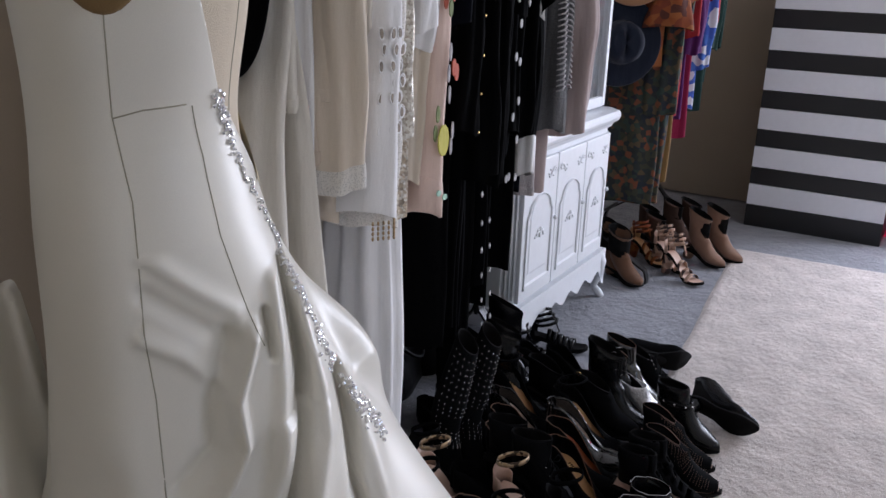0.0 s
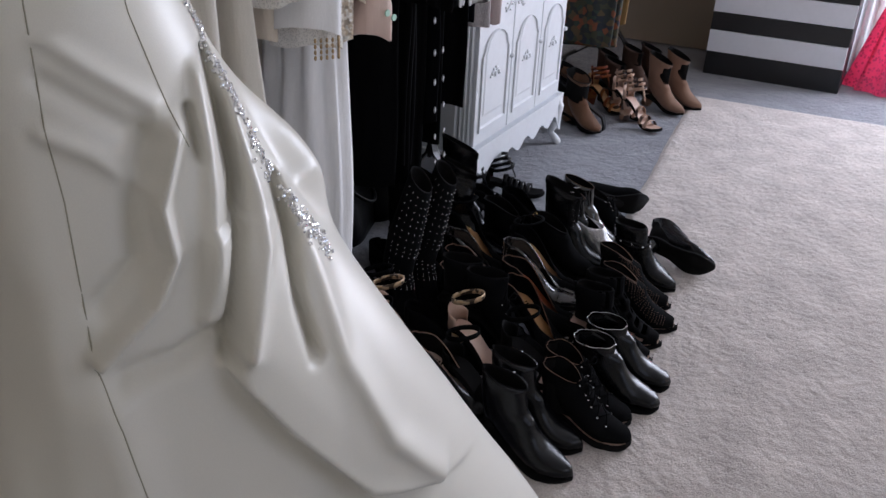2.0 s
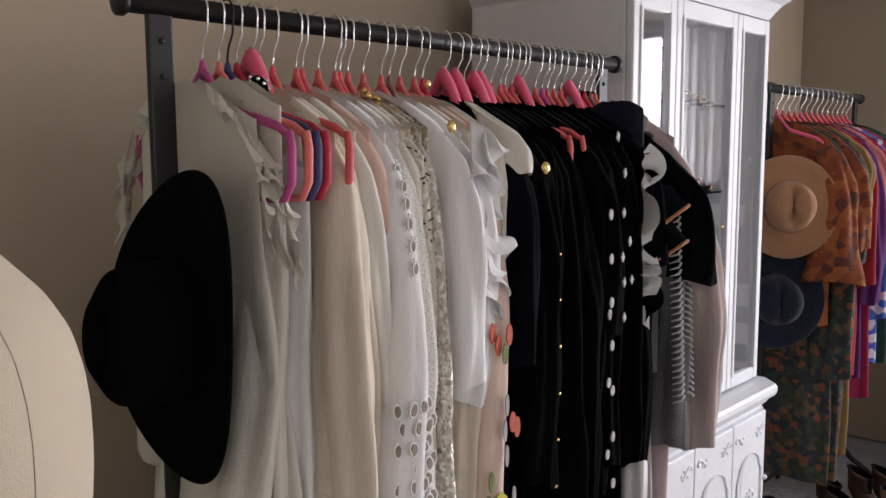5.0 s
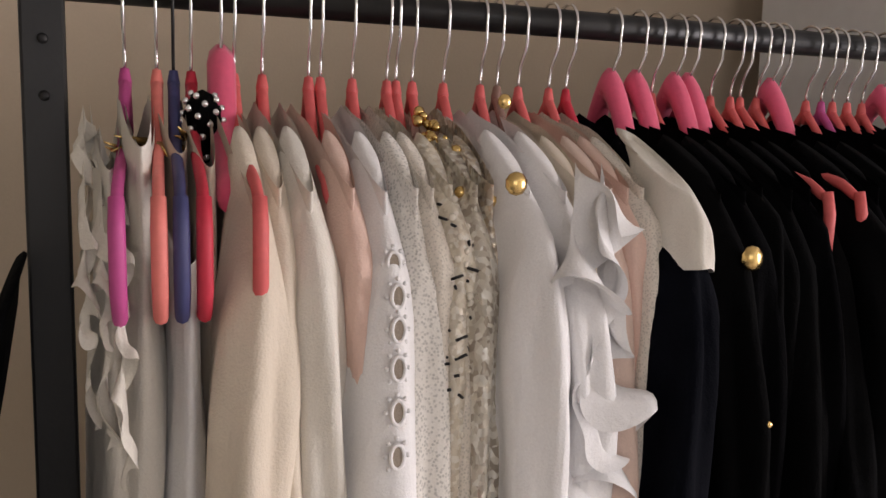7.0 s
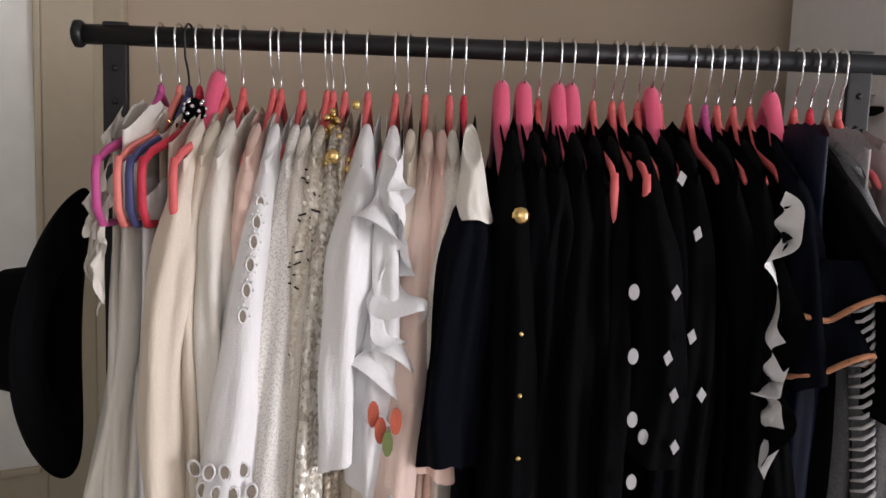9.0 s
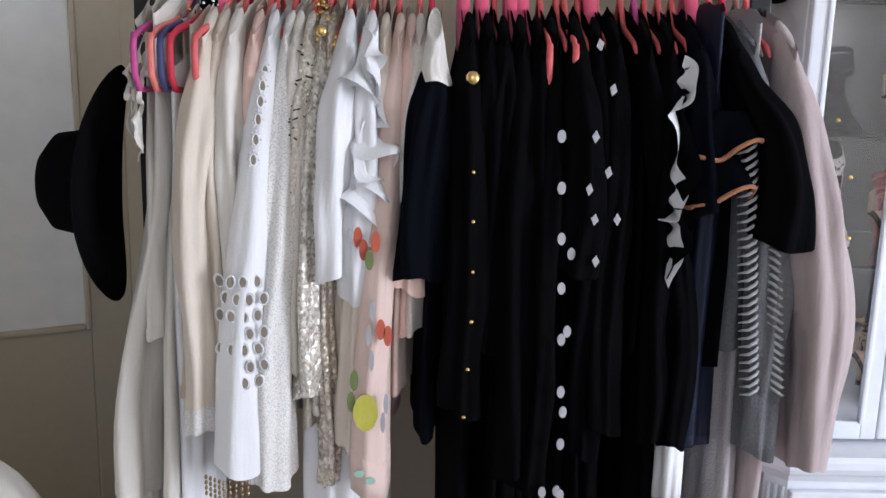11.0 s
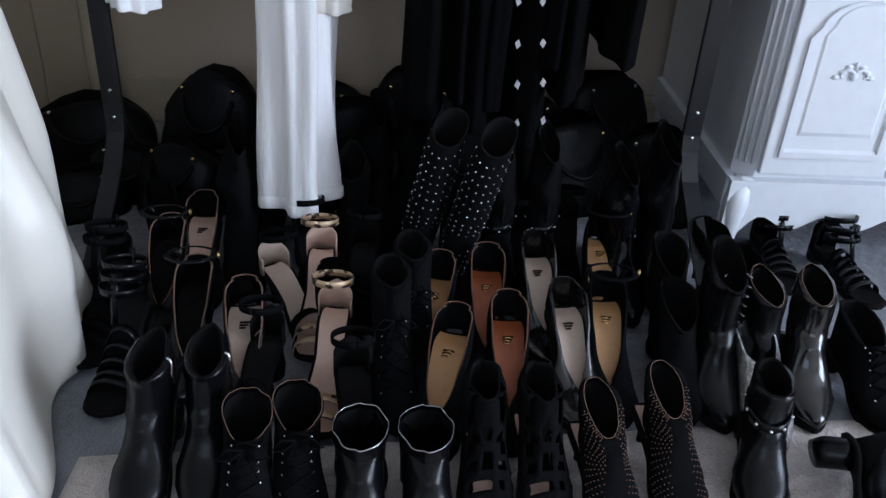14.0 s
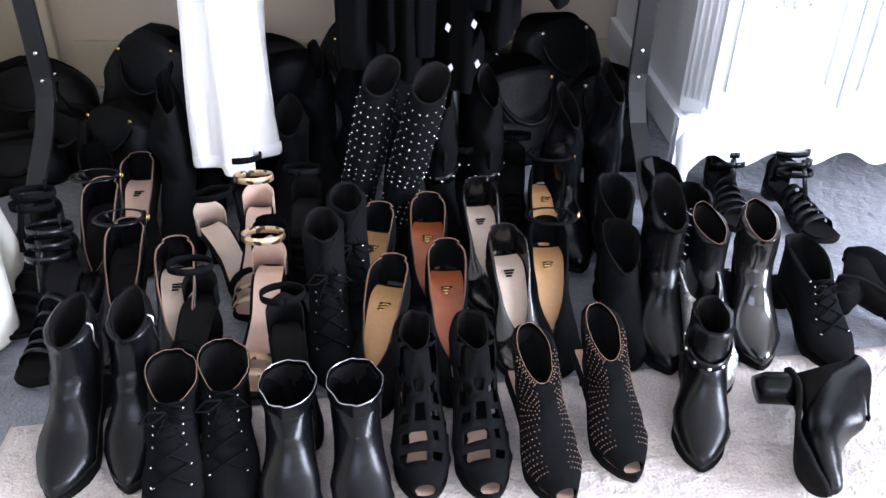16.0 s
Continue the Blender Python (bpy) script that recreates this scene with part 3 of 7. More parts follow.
def hanger(x, y, colour, padded=False, width=0.21, twist=0.0, group="hangers on the rail", bar=False):
    """A slim or padded hanger hung over the rail at x."""
    nice = {"coral": "slim coral red hanger", "pink": "pink velvet hanger", "magenta": "slim magenta hanger", "navy": "slim navy blue hanger", "red": "slim red hanger", "salmon": "slim salmon pink hanger", "taupe": "slim taupe hanger"}[colour]
    label = ("broad padded " if padded else "") + nice + " with a steel hook"
    if y < 0.05:
        x = along(x)
    t = thing("hanger", label, "hanger", group, pose(x, y, 0, 0, 0, twist))
    bm = bmesh.new()
    R = 0.021
    line = [Vector((0, R * math.cos(a), RAIL + R * math.sin(a))) for a in np.linspace(math.radians(200), math.radians(-20), 14)]
    line = line[::-1] if line[0].y > 0 else line
    line = [Vector((0, p.y, p.z)) for p in line]
    # the wire runs over the rail and down to the neck
    wire = line[::-1] + [Vector((0, -R * 0.85, RAIL - 0.03)), Vector((0, -R * 0.2, RAIL - 0.05)), Vector((0, 0, RAIL - 0.065)), Vector((0, 0, RAIL - 0.078))]
    tube(bm, wire, 0.0018, 6)
    part("hook", bm, M_CHROME if colour != "navy" else M_BLACKMETAL, t)
    bm = bmesh.new()
    rings = []
    n = 30
    for k in range(n + 1):
        u = -1 + 2 * k / n
        a = abs(u)
        # the arms fall steeply from the neck, then run out almost level to the shoulder
        if padded:
            z = RAIL - 0.064 - 0.048 * min(1, a / 0.34) ** 1.7 - 0.075 * a
            hh, tt = 0.022 - 0.006 * a, 0.0135 - 0.004 * a
        else:
            z = RAIL - 0.086 - 0.042 * min(1, a / 0.30) ** 1.1 - 0.050 * a - 0.008 * ease(a, 0.85, 1.0)
            hh, tt = 0.009 - 0.002 * a, 0.0054 - 0.001 * a
        if k in (0, n):
            hh *= 0.6
            tt *= 0.7
        rings.append([Vector((tt * math.cos(b), u * width, z + hh * math.sin(b) * 0.9)) for b in np.linspace(0, 2 * math.pi, 10, endpoint=False)])
    loft(bm, rings, True, True, True)
    # neck piece
    top = RAIL - (0.046 if padded else 0.072)
    tube(bm, [(0, 0, top), (0, 0, top - 0.012), (0, 0, top - 0.03)], [0.004, 0.0062 if not padded else 0.012, 0.005 if not padded else 0.013], 10)
    part("shoulder_bar", bm, M_HANGER[colour], t)
    if bar:
        bm = bmesh.new()
        zb = RAIL - 0.183
        for s in (-1, 1):
            tube(bm, [(0, s * width * 0.985, zb + 0.005), (0, s * width * 1.01, zb - 0.018), (0, s * width * 1.0, zb - 0.062), (0, s * width * 0.93, zb - 0.084), (0, s * width * 0.75, zb - 0.086)], [0.0055, 0.006, 0.006, 0.0055, 0.005], 8)
        tube(bm, [(0, -width * 0.76, zb - 0.086), (0, width * 0.76, zb - 0.086)], 0.004, 8)
        part("trouser_bar", bm, M_HANGER[colour], t)
    return t


# ---------------------------------------------------------------- garments
def body_rings(shoulder, hem, top, bottom, thick, folds, seed, drop=0.098, n=56, steps=26, waist=0.0, neck=0.35):
    rings = []
    for k in range(steps + 1):
        u = (k / steps) ** 1.25
        s = u * (top - bottom)
        w = shoulder + (hem - shoulder) * ease(u, 0.1, 1.0) - waist * math.exp(-((u - 0.35) / 0.12) ** 2)
        th = max(0.0125, thick * (0.22 + 0.78 * ease(s, 0.0, 0.32)) * (0.8 + 0.5 * u))
        ring = []
        for i in range(n):
            a = 2 * math.pi * i / n
            cy, cx = math.cos(a), math.sin(a)
            f = abs(cy)
            # the shoulder line follows the hanger
            slope = drop * 0.80 * (f * w / 0.165) ** 1.1 * (1 - ease(s, 0.0, 0.35))
            fold = folds * ease(s, 0.05, 0.6) * (math.sin(5 * a + seed * 2.1) * 0.5 + math.sin(9 * a + seed * 5.3 + 1.5 * s) * 0.55 + 0.6 * wobble((cx * 1.3, cy * 1.3, s * 1.6), 1.6, seed))
            # a little sag in front
            y = cy * (w + 0.6 * fold) + 0.010 * wobble((s, 0, 0), 4, seed)
            x = cx * (th + fold) + 0.012 * wobble((s * 2.0, cy, 0), 1.5, seed + 4) * ease(s, 0.1, 0.5)
            # scooped neckline between the shoulders
            scoop = 0.010 * (1 - ease(f, neck * 0.3, neck * 1.2)) * (1 - ease(s, 0.0, 0.25))
            zz = top + 0.008 - s - slope - scoop
            if k == steps:
                zz += 0.005 * math.sin(2 * a + seed) + 0.008 * wobble((cx, cy, seed), 1.3, seed)
            ring.append(Vector((x, y, zz)))
        rings.append(ring)
    return rings


def sleeve_rings(side, shoulder, top, length, r0, r1, lean, folds, seed, flare=0.0, n=44, steps=24, drop=0.098, puff=0.0, sx=0.0):
    """Sleeve that hangs from the shoulder point at side -1 (towards the room) or +1 (towards the wall)."""
    rings = []
    for k in range(steps + 1):
        u = k / steps
        s = u * length
        cy = side * (shoulder - 0.03 - 0.028 * (1 - ease(u, 0.0, 0.14)) + lean * ease(u, 0.0, 0.5) + 0.012 * math.sin(u * 2.5))
        cz = top + 0.012 - drop * 0.60 - s * (1 + 0.012 / length)
        r = r0 + (r1 - r0) * u + flare * ease(u, 0.72, 1.0) + puff * math.sin(math.pi * min(1, u * 1.05)) ** 2
        fat = 0.42 + 0.58 * ease(s, 0.0, 0.15)
        if s < 0.05:
            r *= 0.62 + 0.38 * math.sqrt(max(0.0, 1 - (1 - s / 0.05) ** 2))
        ring = []
        for i in range(n):
            a = 2 * math.pi * i / n
            fo = folds * ease(u, 0.05, 0.4) * (math.sin(3 * a + seed + 2.5 * u) * 0.5 + 0.45 * math.sin(7 * a + 2 * seed + 1.5 * math.sin(5 * u + seed)) + 0.9 * wobble((math.cos(a), math.sin(a), s * 5), 1.4, seed))
            rx, ry = (r * 0.54 + fo) * fat, r + fo
            x = rx * math.sin(a) + 0.012 * wobble((s * 3, seed, 0), 1.5, seed) * u + sx * ease(u, 0, 0.8)
            tilt = 0.55 * side * ry * math.cos(a) * (1 - ease(s, 0.0, 0.16))
            ring.append(Vector((x, cy + ry * math.cos(a), cz - tilt + 0.01 * math.sin(a * 2 + seed) * u)))
        rings.append(ring)
    return rings


def garment(kind, label, x, y, mat, shoulder=0.19, hem=0.21, length=0.75, thick=0.018, folds=0.010, seed=1.0, sleeves=0.0, r0=0.062, r1=0.05, lean=0.035, flare=0.0, puff=0.0, sleeve_mat=None, cuff=None, twist=0.0, top=None, waist=0.0, sx=0.0, neck=0.35, group="garments on the rail", sleeve_folds=0.0125, drop=0.098):
    """A garment that hangs from a hanger at x; its front shoulder faces the room (-y)."""
    top = RAIL - 0.096 if top is None else top
    if y < 0.05:
        x = along(x)
    t = thing(kind, label, {"shirt": "shirt", "blouse": "blouse", "coat": "coat", "dress": "dress", "jacket": "jacket", "camisole": "top"}.get(kind, kind), group, pose(x, y, 0, 0, 0, twist))
    bm = bmesh.new()
    loft(bm, body_rings(shoulder, hem, top, top - length, thick, folds, seed, waist=waist, neck=neck, drop=drop), True, False, False)
    b = part("body", bm, mat, t)
    if not sleeves:
        # turned hem, a little proud of the cloth
        last = body_rings(shoulder, hem, top, top - length, thick, folds, seed, waist=waist, neck=neck, drop=drop)[-1]
        c = sum(last, Vector()) / len(last)
        bm = bmesh.new()
        loft(bm, [[p + Vector(((p.x - c.x) * k, (p.y - c.y) * k, dz)) for p in last] for k, dz in ((0.0, 0.022), (0.010, 0.021), (0.012, 0.0), (0.006, -0.002), (-0.03, 0.001))], True)
        part("hem", bm, mat, b)
    if sleeves:
        for s in (-1, 1):
            bm = bmesh.new()
            rings = sleeve_rings(s, shoulder, top, sleeves, r0, r1, lean, sleeve_folds, seed + 3 * s, flare, puff=puff, sx=sx, drop=drop)
            loft(bm, rings, True, True, False)
            sl = part("sleeve", bm, sleeve_mat or mat, t)
            if cuff:
                cl, cm = cuff
                bm = bmesh.new()
                last = rings[-1]
                c = sum(last, Vector()) / len(last)
                loft(bm, [[c + (p - c) * f + Vector((0, 0, dz)) for p in last] for f, dz in ((0.9, 0.004), (1.03, 0.0), (1.05, -cl * 0.5), (1.04, -cl), (0.9, -cl - 0.002))], True)
                part("cuff", bm, cm, sl)
    return t


def swing(t, dx, z0, z1):
    """The lower part of a garment hangs aside by dx, from height z0 down to z1."""
    for ob in t.children_recursive:
        for v in ob.data.vertices:
            v.co.x += dx * (1 - ease(v.co.z, z1, z0))


def rise(z):
    """Height on the hung cloth: the upper parts sit closer below the rail."""
    return z + 0.05 * ease(z, 0.55, 1.10)


def dots_on(t, name, mat, spots, size, shape=12, square=False, y=-0.25, squash=1.25):
    """Flat printed spots just proud of the cloth."""
    for x, yy, z in spots:
        bm = bmesh.new()
        n = 4 if square else shape
        tilt = random.uniform(-0.3, 0.3)
        ring = [Vector((x + size * math.cos(a + tilt) * (0.75 if square else 0.8), yy, rise(z) + size * squash * math.sin(a + tilt))) for a in np.linspace(0, 2 * math.pi, n, endpoint=False)]
        loft(bm, [ring, [p + Vector((0, -0.0025, 0)) for p in ring]], True, True, True)
        part(name, bm, mat, t, smooth=False)

# ---------------------------------------------------------------- cloth colours
C_IVORY = cloth("ivory_cotton", (0.74, 0.70, 0.63))
C_WHITE = cloth("white_cotton", (0.84, 0.83, 0.83))
C_CREAM = cloth("cream_crepe", (0.72, 0.63, 0.52))
C_BEIGE = cloth("beige_silk", (0.60, 0.50, 0.40), 0.6)
C_BLUSH = cloth("blush_chiffon", (0.74, 0.52, 0.44), 0.8)
C_LACE = sheer("white_lace", (0.80, 0.77, 0.72), 0.35, 330)
C_SHEER = sheer("sheer_ivory_chiffon", (0.75, 0.69, 0.61), 0.25, 400)
C_BLACK = cloth("black_crepe", (0.0022, 0.0022, 0.0025), 0.95, sheen=0.0, spec=0.05)
C_BLACK2 = cloth("black_velvet", (0.0018, 0.0018, 0.0024), 0.95, sheen=0.0, spec=0.05)
C_NAVY = cloth("navy_wool", (0.0022, 0.0028, 0.0055), 0.9, sheen=0.0, spec=0.06)
C_NAVYSATIN = cloth("navy_satin", (0.007, 0.010, 0.028), 0.5, sheen=0.0)
C_TAUPE = cloth("taupe_pink_wool", (0.45, 0.365, 0.35), 0.9, sheen=0.2)
C_GREYKNIT = cloth("grey_marl_knit", (0.15, 0.15, 0.155), 0.95, 220, 0.2, 0.3, 0.6)
C_LIGHTKNIT = cloth("pale_ribbed_knit", (0.46, 0.42, 0.42), 0.95, 220, 0.2, 0.15, 0.6)
C_SEQUIN = cells("silver_sequins", [(0.72, 0.68, 0.60), (0.60, 0.55, 0.47), (0.80, 0.77, 0.70), (0.45, 0.39, 0.32)], 230, 0.35, 0.35, 0.7, (1, 1, 0.8))
C_SEQUIN2 = cells("champagne_sequins", [(0.62, 0.52, 0.40), (0.75, 0.68, 0.58), (0.50, 0.42, 0.34), (0.8, 0.76, 0.7)], 210, 0.35, 0.6, 0.8)
C_PEARLS = cells("beaded_ivory", [(0.75, 0.69, 0.58), (0.66, 0.60, 0.50), (0.8, 0.76, 0.68), (0.70, 0.63, 0.52), (0.62, 0.55, 0.44), (0.78, 0.72, 0.62)], 230, 0.35, 0.2, 0.6)
C_FLORAL = cloth("blush_print_silk", (0.74, 0.56, 0.48), 0.6)
C_ORANGE = cells("orange_print", [(0.20, 0.042, 0.007), (0.23, 0.055, 0.008), (0.16, 0.03, 0.007), (0.25, 0.075, 0.014), (0.08, 0.019, 0.01)], 34, 0.85)
C_DARKFLORAL = cells("dark_flower_print", [(0.016, 0.022, 0.02), (0.035, 0.036, 0.018), (0.16, 0.045, 0.016), (0.08, 0.05, 0.022), (0.012, 0.016, 0.025), (0.022, 0.04, 0.03), (0.015, 0.018, 0.016)], 48, 0.85)
C_GREEN = cloth("bottle_green_wool", (0.007, 0.032, 0.026))
C_PURPLE = cloth("purple_crepe", (0.075, 0.010, 0.10))
C_RED = cloth("red_crepe", (0.30, 0.018, 0.025))
C_PINKC = cloth("salmon_pink_crepe", (0.48, 0.15, 0.14))
C_YELLOW = cloth("mustard_print", (0.22, 0.13, 0.045))
C_BLUE = cells("blue_white_print", [(0.04, 0.10, 0.45), (0.6, 0.62, 0.7), (0.05, 0.14, 0.5)], 30, 0.8)
C_MAGENTA = cloth("magenta_crepe", (0.27, 0.012, 0.06))
M_DOTWHITE = cloth("white_print", (0.46, 0.45, 0.46), 0.7, vary=0.03)
M_PEARL = surface("pearl_beads", (0.80, 0.74, 0.64), 0.25, 0, 80, 0.02, 0.05, coat=0.3)
M_OLDGOLD = surface("old_gold_beads", (0.42, 0.30, 0.17), 0.35, 0.8, 80, 0.05, 0.2)
M_EYELET = cloth("beige_under_eyelets", (0.30, 0.25, 0.20), 0.9)
M_ORANGETRIM = cloth("rust_trim", (0.48, 0.20, 0.10), 0.7)
M_LEMON = cloth("lemon_print", (0.55, 0.50, 0.08), 0.7)
M_LEAF = cloth("leaf_print", (0.18, 0.22, 0.08), 0.7)
M_REDPRINT = cloth("red_fruit_print", (0.55, 0.12, 0.07), 0.7)
M_GREYPRINT = cloth("grey_bird_print", (0.42, 0.40, 0.42), 0.7)
M_MINT = cloth("mint_leaf_print", (0.40, 0.62, 0.50), 0.7)


def buttons(t, mat, spots, r=0.009):
    for p in spots:
        bm = bmesh.new()
        ball(bm, (0, 0, 0), r, 10, (1, 0.55, 1))
        b = part("button", bm, mat, t, "polished gold button" if mat is M_GOLD else "")
        b.location = (p[0], p[1], rise(p[2]))


def white_section():
    """Pale garments on the first part of the rail."""
    for x, c, pad in ((0.068, "magenta", 0), (0.096, "salmon", 0), (0.111, "navy", 0), (0.127, "red", 0), (0.155, "pink", 1), (0.167, "coral", 0), (0.194, "coral", 0), (0.24, "coral", 0), (0.252, "coral", 0), (0.285, "coral", 0), (0.322, "coral", 0), (0.332, "coral", 0), (0.35, "coral", 0), (0.385, "coral", 0), (0.428, "coral", 0), (0.448, "taupe", 0), (0.474, "coral", 0), (0.512, "coral", 0), (0.534, "red", 0)):
        long_arm = x < 0.13 or abs(x - 0.167) < 0.001
        turned = random.uniform(-8.0, -4.0) if x < 0.45 else random.uniform(-2.5, 1.0)
        hanger(x, 0, c, bool(pad), 0.226 if long_arm else 0.15, -4.0 if long_arm else turned, bar=long_arm)
    # ruffled white sleeveless top
    t = garment("blouse", "white sleeveless blouse with tiers of ruffles over the shoulders", 0.050, 0.0, C_IVORY, 0.155, 0.20, 0.62, 0.02, 0.012, 1.3, neck=0.5)
    for s in (-1, 1):
        for k in range(3):
            bm = bmesh.new()
            rings = []
            for j in range(9):
                u = j / 8
                ring = []
                for i in range(240):
                    v = i / 239
                    a = v * 34 + k * 2.1 + s + 1.6 * math.sin(v * 9 + k) + 0.6 * math.sin(v * 27)
                    amp = u ** 1.2 * (0.7 + 0.35 * math.sin(v * 13 + 2 * k))
                    n1 = wobble((v * 9, u * 2.0, k * 3.0), 1.5, 7 + s) * u
                    down = v ** 1.25
                    ring.append(Vector((-0.006 + 0.012 * (k - 1) + 0.011 * amp * math.sin(a) + 0.006 * n1, s * (0.062 + 0.012 * k + 0.125 * math.sin(min(1.0, v * 1.25) * math.pi / 2) + 0.020 * u + 0.009 * amp * math.cos(a)), RAIL - 0.108 - 0.018 * k - 0.215 * down - 0.030 * u - 0.008 * amp * math.cos(1.5 * a + 1) + 0.006 * n1)))
                rings.append(ring)
            loft(bm, rings, False)
            part("ruffle", bm, C_IVORY, t)
    garment("dress", "long ivory cotton dress with gathered tiered hem", 0.078, 0.0, C_IVORY, 0.13, 0.235, 1.06, 0.026, 0.012, 2.2, sleeves=0.0)
    garment("camisole", "beige silk sleeveless top", 0.105, 0.0, C_BEIGE, 0.13, 0.2, 0.72, 0.018, 0.010, 3.7, neck=0.5)
    garment("camisole", "ivory sleeveless shift top", 0.125, 0.0, C_CREAM, 0.15, 0.21, 0.6, 0.018, 0.009, 4.1, neck=0.5)
    garment("blouse", "cream sheer blouse with gathered lace cuffs", 0.155, 0.0, C_CREAM, 0.19, 0.2, 0.72, 0.02, 0.01, 5.0, 0.66, 0.055, 0.062, 0.03, cuff=(0.045, C_LACE), sx=-0.01, puff=0.01)
    garment("coat", "cream wool coat with plain sleeves", 0.175, 0.0, C_CREAM, 0.18, 0.19, 0.85, 0.022, 0.008, 6.0, 0.62, 0.055, 0.05, 0.02)
    garment("jacket", "ivory jacket with plain sleeves", 0.198, 0.0, C_IVORY, 0.185, 0.19, 0.6, 0.022, 0.007, 6.9, 0.6, 0.058, 0.052, 0.02)
    garment("blouse", "blush pink chiffon blouse on a hanger", 0.235, 0.0, C_BLUSH, 0.18, 0.19, 0.72, 0.02, 0.009, 7.7, 0.55, 0.05, 0.05, 0.02)
    # bell sleeve blouse with eyelet band and beaded hem
    t = garment("blouse", "white blouse with long eyelet bell sleeves and beaded hems", 0.262, 0.0, C_WHITE, 0.185, 0.19, 0.75, 0.02, 0.008, 8.8, 0.76, 0.05, 0.085, 0.05, sx=-0.045, sleeve_folds=0.004)
    fy = -0.292
    bm = bmesh.new()
    holes = []
    for r in range(7):
        for q in range(4):
            cx, cz = -0.040 - 0.030 + 0.021 * q + 0.010 * (r % 2), 1.125 - 0.029 * r
            tilt = random.uniform(-0.6, 0.6)
            pts = [Vector((cx + (0.0075 * math.cos(a) * math.cos(tilt) - 0.011 * math.sin(a) * math.sin(tilt)), fy + 0.012 * abs(q - 1.5), cz + 0.011 * math.sin(a) * math.cos(tilt) + 0.0075 * math.cos(a) * math.sin(tilt))) for a in np.linspace(0, 2 * math.pi, 13)]
            tube(bm, pts, 0.0017, 5, False)
            holes.append((cx, fy + 0.012 * abs(q - 1.5) + 0.001, cz - 0.05 * ease(cz - 0.04, 0.55, 1.10)))
    dots_on(t, "eyelet", M_EYELET, holes, 0.0066, 10, squash=1.35)
    # open lace along the shoulder seam
    rows = sleeve_rings(-1, 0.185, RAIL - 0.103, 0.76, 0.05, 0.085, 0.05, 0.004, 8.8 - 3, sx=-0.045)
    lace = bmesh.new()
    for k in range(2, 8):
        row = rows[k]
        p = row[22] + Vector((0, -0.003, 0))
        tube(lace, [p + Vector((0.0055 * math.cos(a), -0.001, 0.0098 * math.sin(a))) for a in np.linspace(0, 2 * math.pi, 15)], 0.0017, 6, False)
        for a in np.linspace(0, 2 * math.pi, 9)[:-1]:
            ball(lace, p + Vector((0.0092 * math.cos(a), 0.001, 0.0142 * math.sin(a))), 0.0021, 6)
        dots_on(t, "lace_opening", M_EYELET, [(p.x, p.y + 0.001, p.z - 0.05)], 0.0052, 10, squash=1.6)
    part("shoulder_lace", lace, C_WHITE, t, "white guipure lace with open rings")["kind"] = "stuff"
    part("eyelet_embroidery", bm, C_WHITE, t, "white embroidered eyelet rings")["kind"] = "stuff"
    bm = bmesh.new()
    for i in range(9):
        for j in range(4):
            ball(bm, (-0.100 + 0.0090 * i, fy - 0.012 + 0.024 * abs(i - 4) / 4, 0.778 - 0.010 * j), 0.0036, 6, (0.8, 0.8, 1.3))
    part("beaded_trim", bm, M_OLDGOLD, t, "gold beaded trim at the hem")
    garment("blouse", "white lace blouse with sheer trailing sleeves", 0.29, 0.0, C_LACE, 0.18, 0.19, 0.72, 0.02, 0.01, 9.5, 0.8, 0.05, 0.075, 0.04, sx=-0.03)
    garment("blouse", "ivory sheer chiffon blouse", 0.305, 0.0, C_SHEER, 0.18, 0.19, 0.72, 0.02, 0.01, 9.9, 0.6, 0.05, 0.06, 0.02)
    t = garment("dress", "champagne dress covered in pearls and sequins", 0.325, 0.0, C_PEARLS, 0.175, 0.2, 0.78, 0.02, 0.006, 10.4, 0.42, 0.05, 0.05, 0.02)
    rows = sleeve_rings(-1, 0.175, RAIL - 0.103, 0.42, 0.05, 0.05, 0.02, 0.0125, 10.4 - 3)
    pearls, bugles, brnd = bmesh.new(), bmesh.new(), random.Random(5)
    for row in rows[1:20]:
        for i in range(12, 33, 2):
            p = row[i]
            out = Vector(((p.x) * 8, p.y + 0.165, 0)).normalized()
            p = p + Vector((brnd.gauss(0, 0.002), 0, brnd.gauss(0, 0.005)))
            if brnd.random() < 0.62:
                ball(pearls, p + out * 0.002, brnd.choice((0.0022, 0.003, 0.0036)), 6)
            else:
                d = Vector((brnd.uniform(-1, 1), 0.2, brnd.uniform(-0.5, 0.5))) * 0.006
                tube(bugles, [p + out * 0.002 - d, p + out * 0.002 + d], 0.0014, 5)
    part("pearls", pearls, M_PEARL, t, "ivory pearls sewn in rows")["kind"] = "stuff"
    part("bugle_beads", bugles, M_BLACKMETAL, t, "short black bugle beads")["kind"] = "stuff"
    garment("dress", "silver sequinned dress with long sleeves", 0.348, 0.0, C_SEQUIN, 0.175, 0.2, 0.75, 0.022, 0.006, 11.4, 0.64, 0.05, 0.062, 0.03, sx=-0.015)
    garment("jacket", "pale gold sequinned jacket with long sleeves", 0.362, 0.0, C_SEQUIN2, 0.175, 0.18, 0.74, 0.02, 0.006, 11.9, 0.82, 0.045, 0.04, 0.02)
    t = garment("jacket", "white blazer with gold buttons on the shoulder", 0.392, 0.0, C_WHITE, 0.19, 0.2, 0.6, 0.024, 0.006, 12.6, 0.42, 0.062, 0.07, 0.03, sx=-0.025)
    buttons(t, M_GOLD, [(-0.035, -0.232, 1.482)], 0.010)
